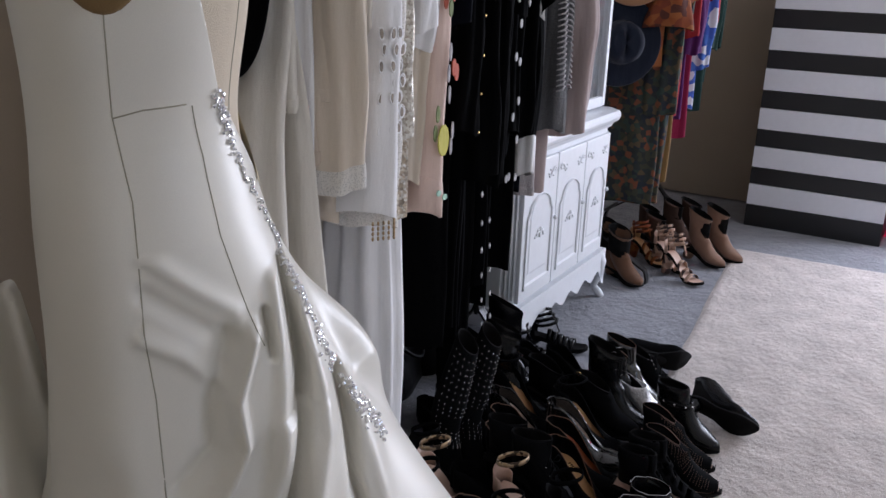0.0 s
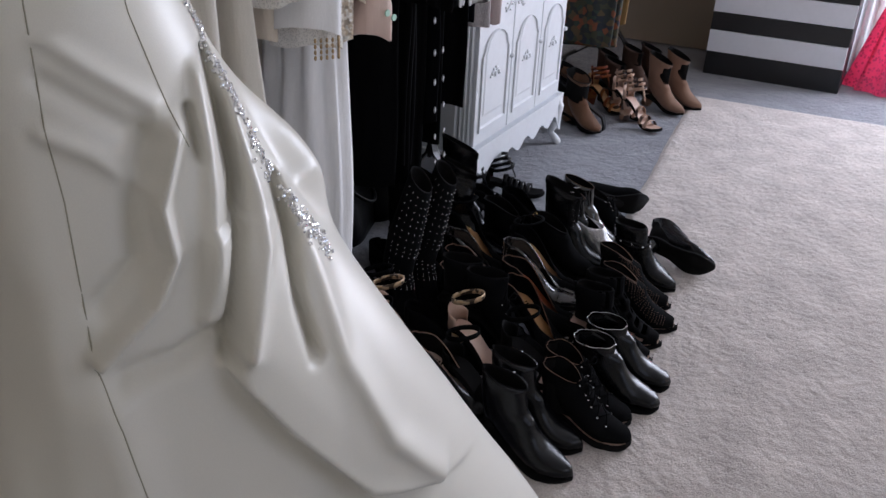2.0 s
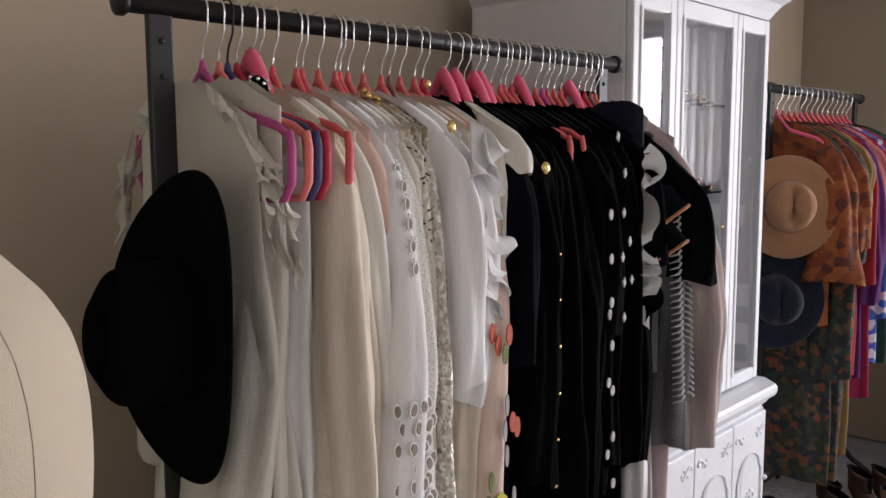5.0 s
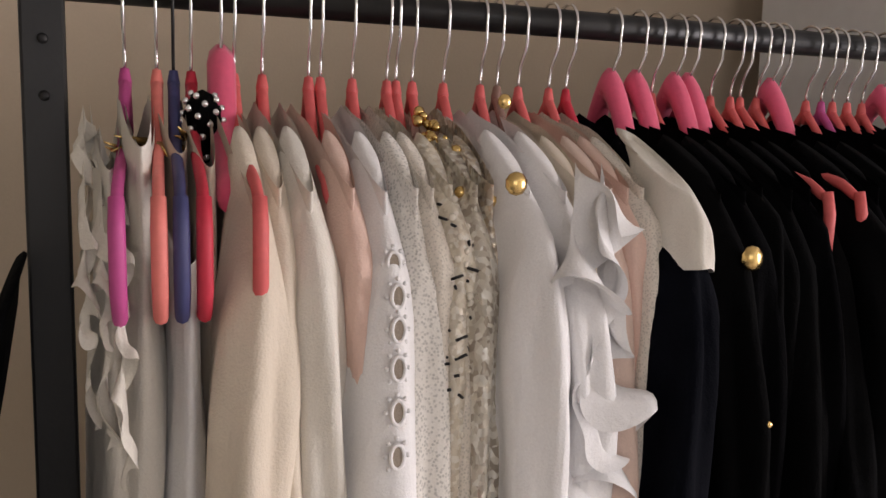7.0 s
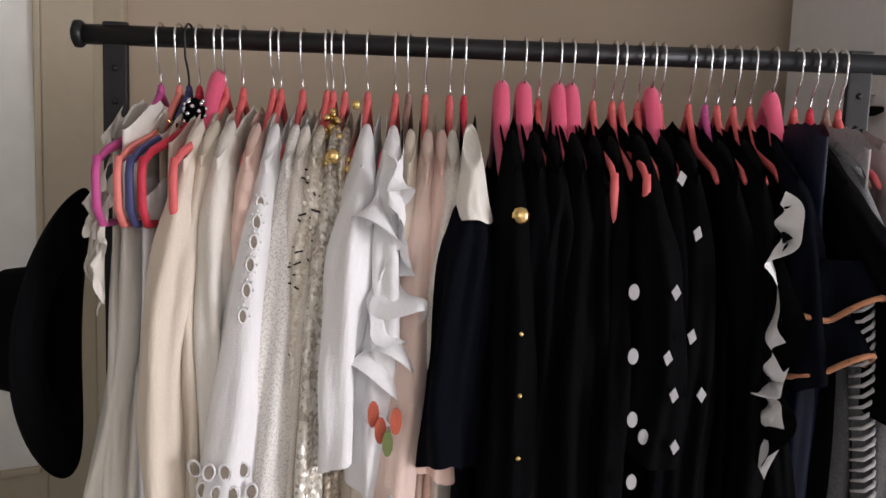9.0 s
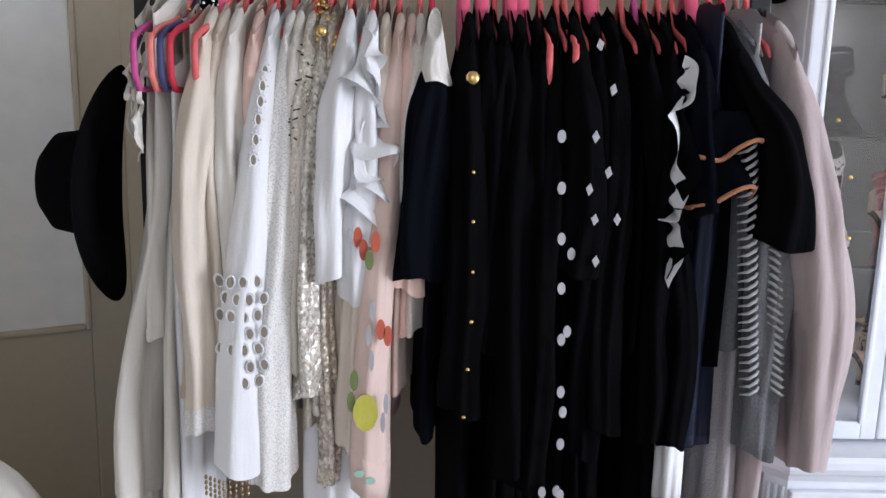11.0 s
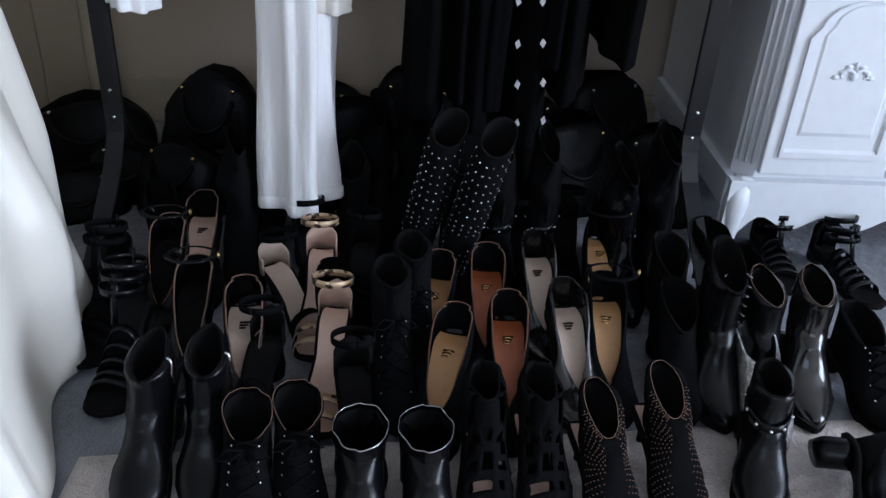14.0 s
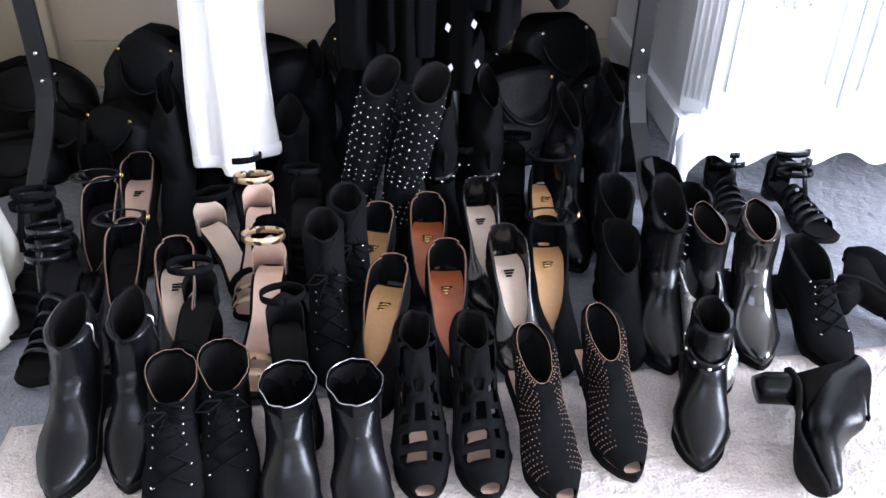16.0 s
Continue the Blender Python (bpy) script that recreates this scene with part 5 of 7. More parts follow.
def dress_form():
    t = thing("dress_form", "cream linen tailor's dress form with wooden cap and tan arm plates", "dress form")
    bm = bmesh.new()
    n = 96
    rings = []
    for z in np.linspace(0.985, 1.50, 60):
        rings.append([AXIS + FDIR * (form_radius(a, z) * math.cos(a)) + SDIR * (form_radius(a, z) * math.sin(a)) + Vector((0, 0, z)) for a in np.linspace(0, 2 * math.pi, n, endpoint=False)])
    loft(bm, rings, True, True, True)
    part("torso", bm, M_LINEN, t)
    # neck cap and finial
    bm = bmesh.new()
    tube(bm, [AXIS + Vector((0, 0, z)) for z in (1.495, 1.499, 1.533, 1.537)], [0.05, 0.059, 0.059, 0.052], 32)
    part("neck_ring", bm, M_CHROME, t, "brushed steel neck ring")
    bm = bmesh.new()
    zs = [(1.535, 0.045), (1.543, 0.045), (1.55, 0.022), (1.57, 0.018), (1.58, 0.026), (1.593, 0.028), (1.603, 0.018), (1.617, 0.015), (1.627, 0.022), (1.643, 0.023), (1.655, 0.014), (1.663, 0.004)]
    tube(bm, [AXIS + Vector((0, 0, z)) for z, r in zs], [r for z, r in zs], 24)
    part("finial", bm, M_WOOD, t, "turned wooden finial")
    # stand below the skirt
    bm = bmesh.new()
    tube(bm, [AXIS + Vector((0, 0, 0.02)), AXIS + Vector((0, 0, 0.9))], 0.016, 12)
    for k in range(4):
        a = k * math.pi / 2 + 0.5
        d = Vector((math.cos(a), math.sin(a), 0))
        tube(bm, [AXIS + Vector((0, 0, 0.14)), AXIS + d * 0.10 + Vector((0, 0, 0.12)), AXIS + d * 0.19 + Vector((0, 0, 0.0))], 0.012, 8)
    part("stand", bm, M_BLACKMETAL, t)
    # number on the neck
    data = bpy.data.curves.new("size_mark", "FONT")
    data.body, data.size, data.align_x, data.align_y, data.extrude = "6", 0.034, "CENTER", "CENTER", 0.0006
    data.materials.append(M_BLACKDRAWER)
    ob = new("size_mark", data)
    ob.parent = t
    d = (SDIR * 0.96 + FDIR * 0.28).normalized()
    ob.matrix_world = Matrix.Translation(AXIS + d * 0.0662 + Vector((0, 0, 1.459))) @ d.to_track_quat("Z", "Y").to_matrix().to_4x4()
    # arm plates
    for s in (1, -1):
        bm = bmesh.new()
        c = AXIS + SDIR * (s * 0.138) + FDIR * 0.0 + Vector((0, 0, 1.285))
        rings = []
        for rr, o in ((1.0, -0.02), (1.0, 0.016), (0.96, 0.022), (0.5, 0.024), (0.02, 0.024)):
            rings.append([c + SDIR * (s * o) + FDIR * (0.053 * rr * math.cos(a)) + Vector((0, 0, 0.086 * rr * math.sin(a) - 0.012 * rr * math.sin(a) ** 2)) for a in np.linspace(0, 2 * math.pi, 40, endpoint=False)])
        loft(bm, rings, True, True, True)
        pl = part("arm_plate", bm, M_ARMPLATE, t, "tan cloth arm plate")
        bm = bmesh.new()
        for dx in (-0.006, 0.005):
            ball(bm, c + SDIR * (s * 0.0255) + FDIR * dx + Vector((0, 0, 0.004)), 0.0045, 8)
        part("screw", bm, M_CHROME, pl)
    # seams of the linen cover
    for ang in (28, -28, 100):
        bm = bmesh.new()
        a = math.radians(ang)
        tube(bm, [AXIS + FDIR * ((form_radius(a, z) + 0.0002) * math.cos(a)) + SDIR * ((form_radius(a, z) + 0.0002) * math.sin(a)) + Vector((0, 0, z)) for z in np.linspace(0.98, 1.40, 30)], 0.0005, 5)
        part("seam", bm, M_SEAM, t)


HOLE_A, HOLE_H, HOLE_C, HOLE_Z = 0.27, 0.083, 1.59, 1.295


def gown():
    t = thing("gown", "white satin gown with draped hip and crystal trim", "dress")
    na, zs = 400, list(np.linspace(0.0, 0.95, 220)) + list(np.linspace(0.955, 1.385, 90))
    angs = [(-math.pi + 2 * math.pi * i / na) for i in range(na)]
    bm = bmesh.new()
    rows, where = [], {}
    for z in zs:
        rows.append([bm.verts.new(gown_point(a, z)) for a in angs])
        where.update({v: (a, z) for v, a in zip(rows[-1], angs)})
    for j in range(len(zs) - 1):
        z = 0.5 * (zs[j] + zs[j + 1])
        for i in range(na):
            k = (i + 1) % na
            a = angs[i] + math.pi / na
            if z > 0.985 and abs(a) < neckline(z):
                continue
            hole = False
            for s in (1, -1):
                da = a - s * HOLE_C
                if (da / HOLE_A) ** 2 + ((z - HOLE_Z) / HOLE_H) ** 2 < 1:
                    hole = True
            if hole or (z > 1.36 and abs(a) > 2.2):
                continue
            bm.faces.new((rows[j][i], rows[j][k], rows[j + 1][k], rows[j + 1][i]))
    for v in [v for v in bm.verts if not v.link_faces]:
        bm.verts.remove(v)
    # draw the raw edges onto smooth curves
    for v in bm.verts:
        if not v.is_boundary or v not in where:
            continue
        a, z = where[v]
        for s in (1, -1):
            da, dz = (a - s * HOLE_C) / HOLE_A, (z - HOLE_Z) / HOLE_H
            d = math.hypot(da, dz)
            if 0.6 < d < 1.5:
                v.co = gown_point(s * HOLE_C + da / d * HOLE_A, HOLE_Z + dz / d * HOLE_H)
        if 0.98 < z < 1.36 and abs(abs(a) - neckline(z)) < 0.06:
            v.co = gown_point(math.copysign(neckline(z), a), z)
    g = part("gown_body", bm, M_SATIN, t)
    so = g.modifiers.new("cloth thickness", "SOLIDIFY")
    so.thickness, so.offset = 0.004, -1
    # lining that shows inside the far edge of the neckline
    bm = bmesh.new()
    rings = []
    for z in np.linspace(0.99, 1.16, 14):
        a0 = -neckline(z)
        rings.append([gown_point(a0 + da, z, 0.0085) for da in np.linspace(-0.02, 0.30, 8)])
    loft(bm, rings, False)
    part("lining", bm, M_LINING, t, "yellowish cream lining")
    # crystal trim along the neckline and the hip
    bm = bmesh.new()

    def bead_run(line, width, count):
        for _ in range(count):
            u = random.random() * (len(line) - 1)
            i = int(u)
            f = u - i
            (a0, z0), (a1, z1) = line[i], line[min(i + 1, len(line) - 1)]
            a, z = a0 + (a1 - a0) * f, z0 + (z1 - z0) * f
            z += random.gauss(0, width)
            a += random.gauss(0, width / 0.2)
            p = gown_point(a, z, 0.0075)
            r = random.choice((0.0016, 0.0022, 0.003))
            m = Matrix.Translation(p) @ Euler((random.random() * 6, random.random() * 6, 0)).to_matrix().to_4x4()
            bmesh.ops.create_icosphere(bm, subdivisions=1, radius=r, matrix=m @ Matrix.Diagonal((1, random.uniform(0.6, 1.6), 1, 1)))

    def ang(lat, z):
        a = 0.9
        for _ in range(20):
            a = math.acos(max(-1, min(1, lat / (form_radius(a, z) + 0.006))))
        return a

    rad = math.radians
    bead_run([(rad(43), 1.105), (rad(36), 1.065), (rad(30), 1.012), (rad(20), 0.965), (rad(16), 0.92), (rad(17), 0.905)], 0.0045, 190)
    bead_run([(rad(18), 0.893), (rad(17.5), 0.855), (rad(19.5), 0.806), (rad(21), 0.757)], 0.006, 190)
    bead_run([(rad(19), 0.738), (rad(17), 0.70), (rad(14.5), 0.652)], 0.0055, 150)
    bead_run([(-neckline(1.2), 1.2), (-neckline(1.1), 1.1), (-neckline(1.0), 1.0)], 0.0015, 60)
    b = part("crystal_trim", bm, M_BEAD, t, "clusters of clear and grey crystals", smooth=False)
    b["kind"] = "stuff"
    # seams
    for pts in ([(1.57, 1.20), (1.57, 1.09), (1.49, 1.005), (1.50, 0.87), (1.47, 0.80), (1.47, 0.64), (1.41, 0.57), (1.33, 0.42), (1.28, 0.2)],
                [(0.98, 1.095), (0.93, 1.043), (0.94, 0.957), (0.86, 0.871), (0.80, 0.82)],
                [(1.57, 1.087), (1.36, 1.094), (0.99, 1.097)]):
        bm = bmesh.new()
        line = []
        for (a0, z0), (a1, z1) in zip(pts, pts[1:]):
            for k in range(10):
                f = k / 10
                line.append(gown_point(a0 + (a1 - a0) * f, z0 + (z1 - z0) * f, 0.0058))
        tube(bm, line, 0.0009, 5)
        part("seam", bm, M_SEAM, t)
    # train spread behind the form
    bm = bmesh.new()
    rings = []
    for z in np.linspace(0.0, 0.82, 30):
        w = 0.30 - 0.24 * (z / 0.82) ** 0.8
        rings.append([AXIS - SDIR * 0.12 - FDIR * (0.20 - 0.03 * z) + FDIR * (w * math.cos(a) * 0.8) + SDIR * ((w + 0.02 * math.sin(6 * a)) * math.sin(a)) + Vector((0, 0, z)) for a in np.linspace(0, 2 * math.pi, 60, endpoint=False)])
    loft(bm, rings, True, False, True)
    part("train", bm, M_SATIN, t)


dress_form()
gown()


# ---------------------------------------------------------------- hats
def hat(name, label, c, axis, up, brim, crown, mat, band=None, pinch=0.02, wave=0.02, aspect=0.93):
    t = thing(name, label, "hat", "hats on the rails")
    axis, up = Vector(axis).normalized(), Vector(up)
    side = axis.cross(up).normalized()
    up = side.cross(axis)
    c = Vector(c)
    bm = bmesh.new()
    prof = [(brim, 0.0), (brim * 0.98, 0.004), (brim * 0.8, 0.0), (crown * 1.1, 0.0), (crown, 0.008), (crown * 0.98, 0.05), (crown * 0.9, 0.095), (crown * 0.6, 0.115), (crown * 0.25, 0.108), (0.004, 0.104)]
    rings = []
    for r, h in prof:
        ring = []
        for a in np.linspace(0, 2 * math.pi, 64, endpoint=False):
            dz = wave * math.cos(2 * a) * (r / brim) ** 2
            if h > 0.08:
                dz -= pinch * math.exp(-((math.cos(a)) / 0.35) ** 2) * (1 if r < crown * 0.7 else 0.3)
            ring.append(c + side * (r * aspect * math.cos(a)) + up * (r * math.sin(a)) + axis * (h + dz))
        rings.append(ring)
    loft(bm, rings, True, False, True)
    b = part("felt_body", bm, mat, t)
    so = b.modifiers.new("felt thickness", "SOLIDIFY")
    so.thickness = 0.003
    bm = bmesh.new()
    loft(bm, [[c + side * (rr * aspect * math.cos(a)) + up * (rr * math.sin(a)) + axis * (h + wave * math.cos(2 * a) * (rr / brim) ** 2) for a in np.linspace(0, 2 * math.pi, 48, endpoint=False)] for rr, h in ((crown * 1.012, 0.010), (crown * 1.015, 0.034))], True)
    part("ribbon", bm, band or mat, t)
    return t


M_FELT_BLACK = cloth("black_felt", (0.003, 0.003, 0.0035), 0.95, 300, 0.0, spec=0.05)
M_FELT_CAMEL = cloth("camel_felt", (0.30, 0.155, 0.08), 0.95, 300, 0.2)
M_FELT_NAVY = cloth("navy_felt", (0.008, 0.011, 0.022), 0.95, 300, 0.1)
hat("hat", "wide-brimmed black felt hat hung on the rail's end post", (-0.045, -0.10, 1.258), (-1, -0.06, 0.05), (0, 0, 1), 0.215, 0.098, M_FELT_BLACK, wave=0.02, aspect=0.66)
hat("hat", "camel felt fedora hung on the corner rail", (2.27, -0.03, 1.30), (-0.9, -0.55, 0.1), (0, 0, 1), 0.175, 0.085, M_FELT_CAMEL, M_GOLD, wave=0.012)
hat("hat", "navy felt hat hung below the camel one", (2.26, -0.0, 0.985), (-0.85, -0.6, 0.05), (0, 0, 1), 0.175, 0.085, M_FELT_NAVY, wave=0.012)


# ---------------------------------------------------------------- colourful rail in the corner
def corner_section():
    y = 0.06
    g = "garments on the corner rail"
    for k in range(14):
        hanger(2.37 + 0.056 * k, y, "coral" if k % 4 else "pink", False, 0.165, random.uniform(-3, 3), "hangers on the corner rail")
    specs = [
        ("blouse", "orange printed blouse with wide sleeves", C_ORANGE, 0.72, 0.50, 0.10),
        ("dress", "dark flower print maxi dress", C_DARKFLORAL, 1.30, 0.85, 0.07),
        ("dress", "orange and rust printed dress", C_ORANGE, 0.75, 0.40, 0.085),
        ("dress", "green and orange flower print maxi dress", C_DARKFLORAL, 1.34, 0.45, 0.06),
        ("dress", "mustard print long dress", C_YELLOW, 1.25, 0.30, 0.06),
        ("blouse", "bright red crepe blouse on a hanger", C_RED, 0.95, 0.55, 0.055),
        ("dress", "deep purple crepe dress", C_PURPLE, 0.98, 0.62, 0.06),
        ("blouse", "salmon pink blouse with loose sleeves", C_PINKC, 0.66, 0.36, 0.075),
        ("dress", "magenta crepe dress on the corner rail", C_MAGENTA, 1.08, 0.40, 0.055),
        ("blouse", "blue and white printed blouse", C_BLUE, 0.95, 0.70, 0.055),
        ("blouse", "red blouse on the corner rail", C_RED, 0.65, 0.5, 0.055),
        ("coat", "dark bottle green coat", C_GREEN, 0.98, 0.62, 0.062),
        ("coat", "bottle green wool jacket", C_GREEN, 0.85, 0.62, 0.062),
    ]
    for k, (kind, label, mat, ln, sl, r1) in enumerate(specs):
        garment(kind, label, 2.38 + 0.062 * k, y, mat, 0.185, 0.2, ln, 0.028, 0.011, 40 + 1.7 * k, sl, 0.06, r1, 0.03, group=g, flare=0.03 if k == 0 else 0.0)


corner_section()


# ---------------------------------------------------------------- glazed door in the back wall
# opaque pale colour stands in for the bright room seen in the door glass
M_BRIGHTPANE = surface("painted_bright_pane", (0.88, 0.88, 0.84), 0.30, 0, 20, 0.03, 0.06, stain=1.5)


def glazed_door():
    x1, x0, y = -0.255, -1.02, BACK
    t = tagged(new("door_1"), "cream painted door with a large pale pane, standing ajar", "door", kind="structure")
    fr = 0.105
    bm = bmesh.new()
    for lo, hi in (((x0, y - 0.035, 0.0), (x0 + fr, y - 0.002, 2.02)), ((x1 - fr, y - 0.035, 0.0), (x1, y - 0.002, 2.02)), ((x0 + fr, y - 0.035, 0.0), (x1 - fr, y - 0.002, 0.80)), ((x0 + fr, y - 0.035, 1.92), (x1 - fr, y - 0.002, 2.02))):
        add_box(bm, lo, hi, 0.004)
    part("door_leaf", bm, M_DOOR, t, smooth=False)
    bm = bmesh.new()
    add_box(bm, (x0 + fr + 0.001, y - 0.024, 0.801), (x1 - fr - 0.001, y - 0.02, 1.919), 0)
    part("pane", bm, M_BRIGHTPANE, t, "opaque pale door pane with the bright view put into its colour", smooth=False)
    for lo, hi in (((x0 + fr, y - 0.042, 0.80), (x0 + fr + 0.014, y - 0.026, 1.92)), ((x1 - fr - 0.014, y - 0.042, 0.80), (x1 - fr, y - 0.026, 1.92)), ((x0 + fr + 0.015, y - 0.042, 0.80), (x1 - fr - 0.015, y - 0.026, 0.815)), ((x0 + fr + 0.015, y - 0.042, 1.905), (x1 - fr - 0.015, y - 0.026, 1.92))):
        box("glazing_bead", lo, hi, M_DOOR, t, 0.004)
    hinge = Vector((x1, y - 0.01, 0))
    t.matrix_world = Matrix.Translation(hinge) @ pose(0, 0, 0, 0, 0, 28) @ Matrix.Translation(-hinge)
    for lo, hi in (((x1 + 0.004, y - 0.03, 0.0), (x1 + 0.075, y - 0.002, 2.1)), ((x0 - 0.075, y - 0.03, 0.0), (x0 - 0.004, y - 0.002, 2.1)), ((x0 - 0.075, y - 0.03, 2.101), (x1 + 0.075, y - 0.002, 2.17))):
        tagged(box("trim", lo, hi, M_DOOR, None, 0.005), "cream painted door casing", "trim", kind="structure")


glazed_door()


# ---------------------------------------------------------------- things on the chest
M_REDPETAL = cloth("red_petal", (0.62, 0.015, 0.02), 0.6)
M_CLEAR = plain("clear_acrylic", (1, 1, 1), 0.03, 0, 1.0)
M_PINKTULLE = sheer("hot_pink_tulle", (0.90, 0.16, 0.32), 0.45, 60, 0.7)


def chest_things():
    z = 1.315
    t = thing("vanity_mirror", "small oval vanity mirror on a brass stand", "mirror", at=pose(3.72, -0.43, z))
    bm = bmesh.new()
    tube(bm, [(0, 0, 0), (0, 0, 0.012), (0, 0, 0.03), (0, 0, 0.045), (0, 0, 0.07), (0, 0, 0.13), (0, 0, 0.16), (0, 0, 0.185), (0, -0.03, 0.22)], [0.062, 0.058, 0.045, 0.022, 0.012, 0.010, 0.018, 0.010, 0.007], 20)
    part("stand", bm, M_GOLD, t)
    bm = bmesh.new()
    c = Vector((0, -0.07, 0.37))
    for r, x in ((1.0, 0), ):
        tube(bm, [c + Vector((0, 0.06 * math.cos(a), 0.115 * math.sin(a))) for a in np.linspace(0, 2 * math.pi, 41)], 0.009, 8, False)
    fr = part("mirror_frame", bm, M_GOLD, t)
    bm = bmesh.new()
    ring = [c + Vector((0, 0.058 * math.cos(a), 0.113 * math.sin(a))) for a in np.linspace(0, 2 * math.pi, 40, endpoint=False)]
    loft(bm, [[p + Vector((-0.003, 0, 0)) for p in ring], [p + Vector((0.003, 0, 0)) for p in ring]], True, True, True)
    part("mirror_glass", bm, M_MIRROR, t, smooth=False)
    t = thing("display_block", "clear acrylic block under a flower vase", "stand", at=pose(3.70, -0.59, z))
    box("block", (-0.04, -0.04, 0), (0.04, 0.04, 0.095), M_CLEAR, t, 0.004)
    t = thing("vase", "silver vase with a full red rose", "vase", at=pose(3.70, -0.59, z + 0.095))
    bm = bmesh.new()
    tube(bm, [(0, 0, 0), (0, 0, 0.004), (0, 0, 0.05), (0, 0, 0.082), (0, 0, 0.084)], [0.026, 0.029, 0.03, 0.034, 0.028], 24)
    part("vessel", bm, M_SILVER, t)
    bm = bmesh.new()
    rnd = random.Random(4)
    for k in range(60):
        a, e = rnd.random() * 6.28, rnd.random() ** 0.7 * 1.4
        r = 0.028 + 0.024 * rnd.random()
        p = Vector((r * math.cos(a) * math.sin(e) * 1.6, r * math.sin(a) * math.sin(e) * 1.6, 0.095 + r * math.cos(e)))
        m = Matrix.Translation(p) @ Euler((e * math.sin(-a), e * math.cos(a), a)).to_matrix().to_4x4() @ Matrix.Diagonal((0.02, 0.017, 0.004, 1))
        bmesh.ops.create_uvsphere(bm, u_segments=8, v_segments=4, radius=1, matrix=m)
    part("bloom", bm, M_REDPETAL, t, "full red rose")
    bm = bmesh.new()
    for k in range(7):
        a = k * 0.9
        tube(bm, [(0.01 * math.cos(a), 0.01 * math.sin(a), 0.08), (0.06 * math.cos(a), 0.06 * math.sin(a), 0.085), (0.10 * math.cos(a), 0.10 * math.sin(a), 0.06)], [0.003, 0.014, 0.001], 6, True, 0.2)
    part("leaves", bm, M_LEAF, t)
    t = thing("tray", "low black tray on the striped chest", "tray", at=pose(3.72, -0.78, z))
    box("tray_base", (-0.09, -0.13, 0.0), (0.09, 0.13, 0.008), M_BLACKDRAWER, t, 0.003)
    for lo, hi in (((-0.09, -0.13, 0.008), (-0.082, 0.13, 0.022)), ((0.082, -0.13, 0.008), (0.09, 0.13, 0.022)), ((-0.082, -0.13, 0.008), (0.082, -0.122, 0.022)), ((-0.082, 0.122, 0.008), (0.082, 0.13, 0.022))):
        box("tray_rim", lo, hi, M_BLACKDRAWER, t, 0.002)
    t = thing("jar", "clear glass jar with a lid on the tray", "jar", at=pose(3.72, -0.74, z + 0.008))
    bm = bmesh.new()
    tube(bm, [(0, 0, 0), (0, 0, 0.005), (0, 0, 0.09), (0, 0, 0.11)], [0.04, 0.045, 0.045, 0.03], 24)
    jar = part("vessel", bm, M_CLEAR, t)
    bm = bmesh.new()
    tube(bm, [(0, 0, 0.111), (0, 0, 0.125), (0, 0, 0.13), (0, 0, 0.15)], [0.033, 0.03, 0.008, 0.012], 20)
    part("lid", bm, M_SILVER, t)
    # pink tulle skirt by the window
    t = thing("tulle_skirt", "hot pink tulle skirt heaped by the window", "skirt", at=pose(3.80, -1.22, 0))
    bm = bmesh.new()
    rings = []
    for k in range(16):
        u = k / 15
        rings.append([Vector(((0.17 - 0.10 * u + 0.02 * math.sin(9 * a + 3 * u)) * math.cos(a), (0.20 - 0.12 * u + 0.03 * math.sin(11 * a)) * math.sin(a), 0.42 * u - 0.01)) for a in np.linspace(0, 2 * math.pi, 72, endpoint=False)])
    loft(bm, rings, True, False, True)
    part("tulle", bm, M_PINKTULLE, t)


chest_things()

# ---------------------------------------------------------------- shoes
M_LEATHER = surface("black_leather", (0.0035, 0.0035, 0.0045), 0.27, 0, 260, 0.10, 0.3, 0, 20.0, spec=0.24)
M_BAG = surface("black_bag_leather", (0.004, 0.004, 0.0045), 0.4, 0, 120, 0.25, 0.3, 0, 14.0, spec=0.14)
M_PATENT = surface("black_patent", (0.010, 0.009, 0.009), 0.2, 0, 60, 0.03, 0.1, 0, 8.0, coat=0.5)
M_SUEDE = surface("black_suede", (0.0055, 0.0055, 0.006), 0.95, 0, 500, 0.2, 0.2, 0.0, 10.0, spec=0.04)
M_INNER = surface("black_lining", (0.006, 0.0055, 0.0055), 0.9, 0, 200, 0.05, 0.1, spec=0.1)
M_NUDE = surface("nude_insole", (0.58, 0.39, 0.30), 0.55, 0, 200, 0.05, 0.08)
M_TAN = surface("tan_insole", (0.50, 0.27, 0.11), 0.5, 0, 200, 0.05, 0.1)
M_REDBROWN = surface("red_brown_insole", (0.30, 0.075, 0.022), 0.5, 0, 90, 0.05, 0.2)
M_PALE = surface("pale_insole", (0.55, 0.43, 0.34), 0.6, 0, 200, 0.05, 0.08)
M_TANSUEDE = surface("tan_suede", (0.13, 0.066, 0.038), 0.95, 0, 400, 0.2, 0.15, 0.2, 10.0, spec=0.1)
M_BEIGESUEDE = surface("beige_suede", (0.22, 0.13, 0.09), 0.95, 0, 400, 0.2, 0.12, 0.2, 10.0, spec=0.1)
M_LEOPARD = cells("snake_print", [(0.35, 0.20, 0.13), (0.06, 0.035, 0.03), (0.5, 0.33, 0.24), (0.4, 0.26, 0.18)], 45, 0.6)
M_GLITTER = cells("silver_glitter", [(0.7, 0.7, 0.72), (0.9, 0.9, 0.9), (0.5, 0.5, 0.52)], 600, 0.3, 0.9, 0.9)
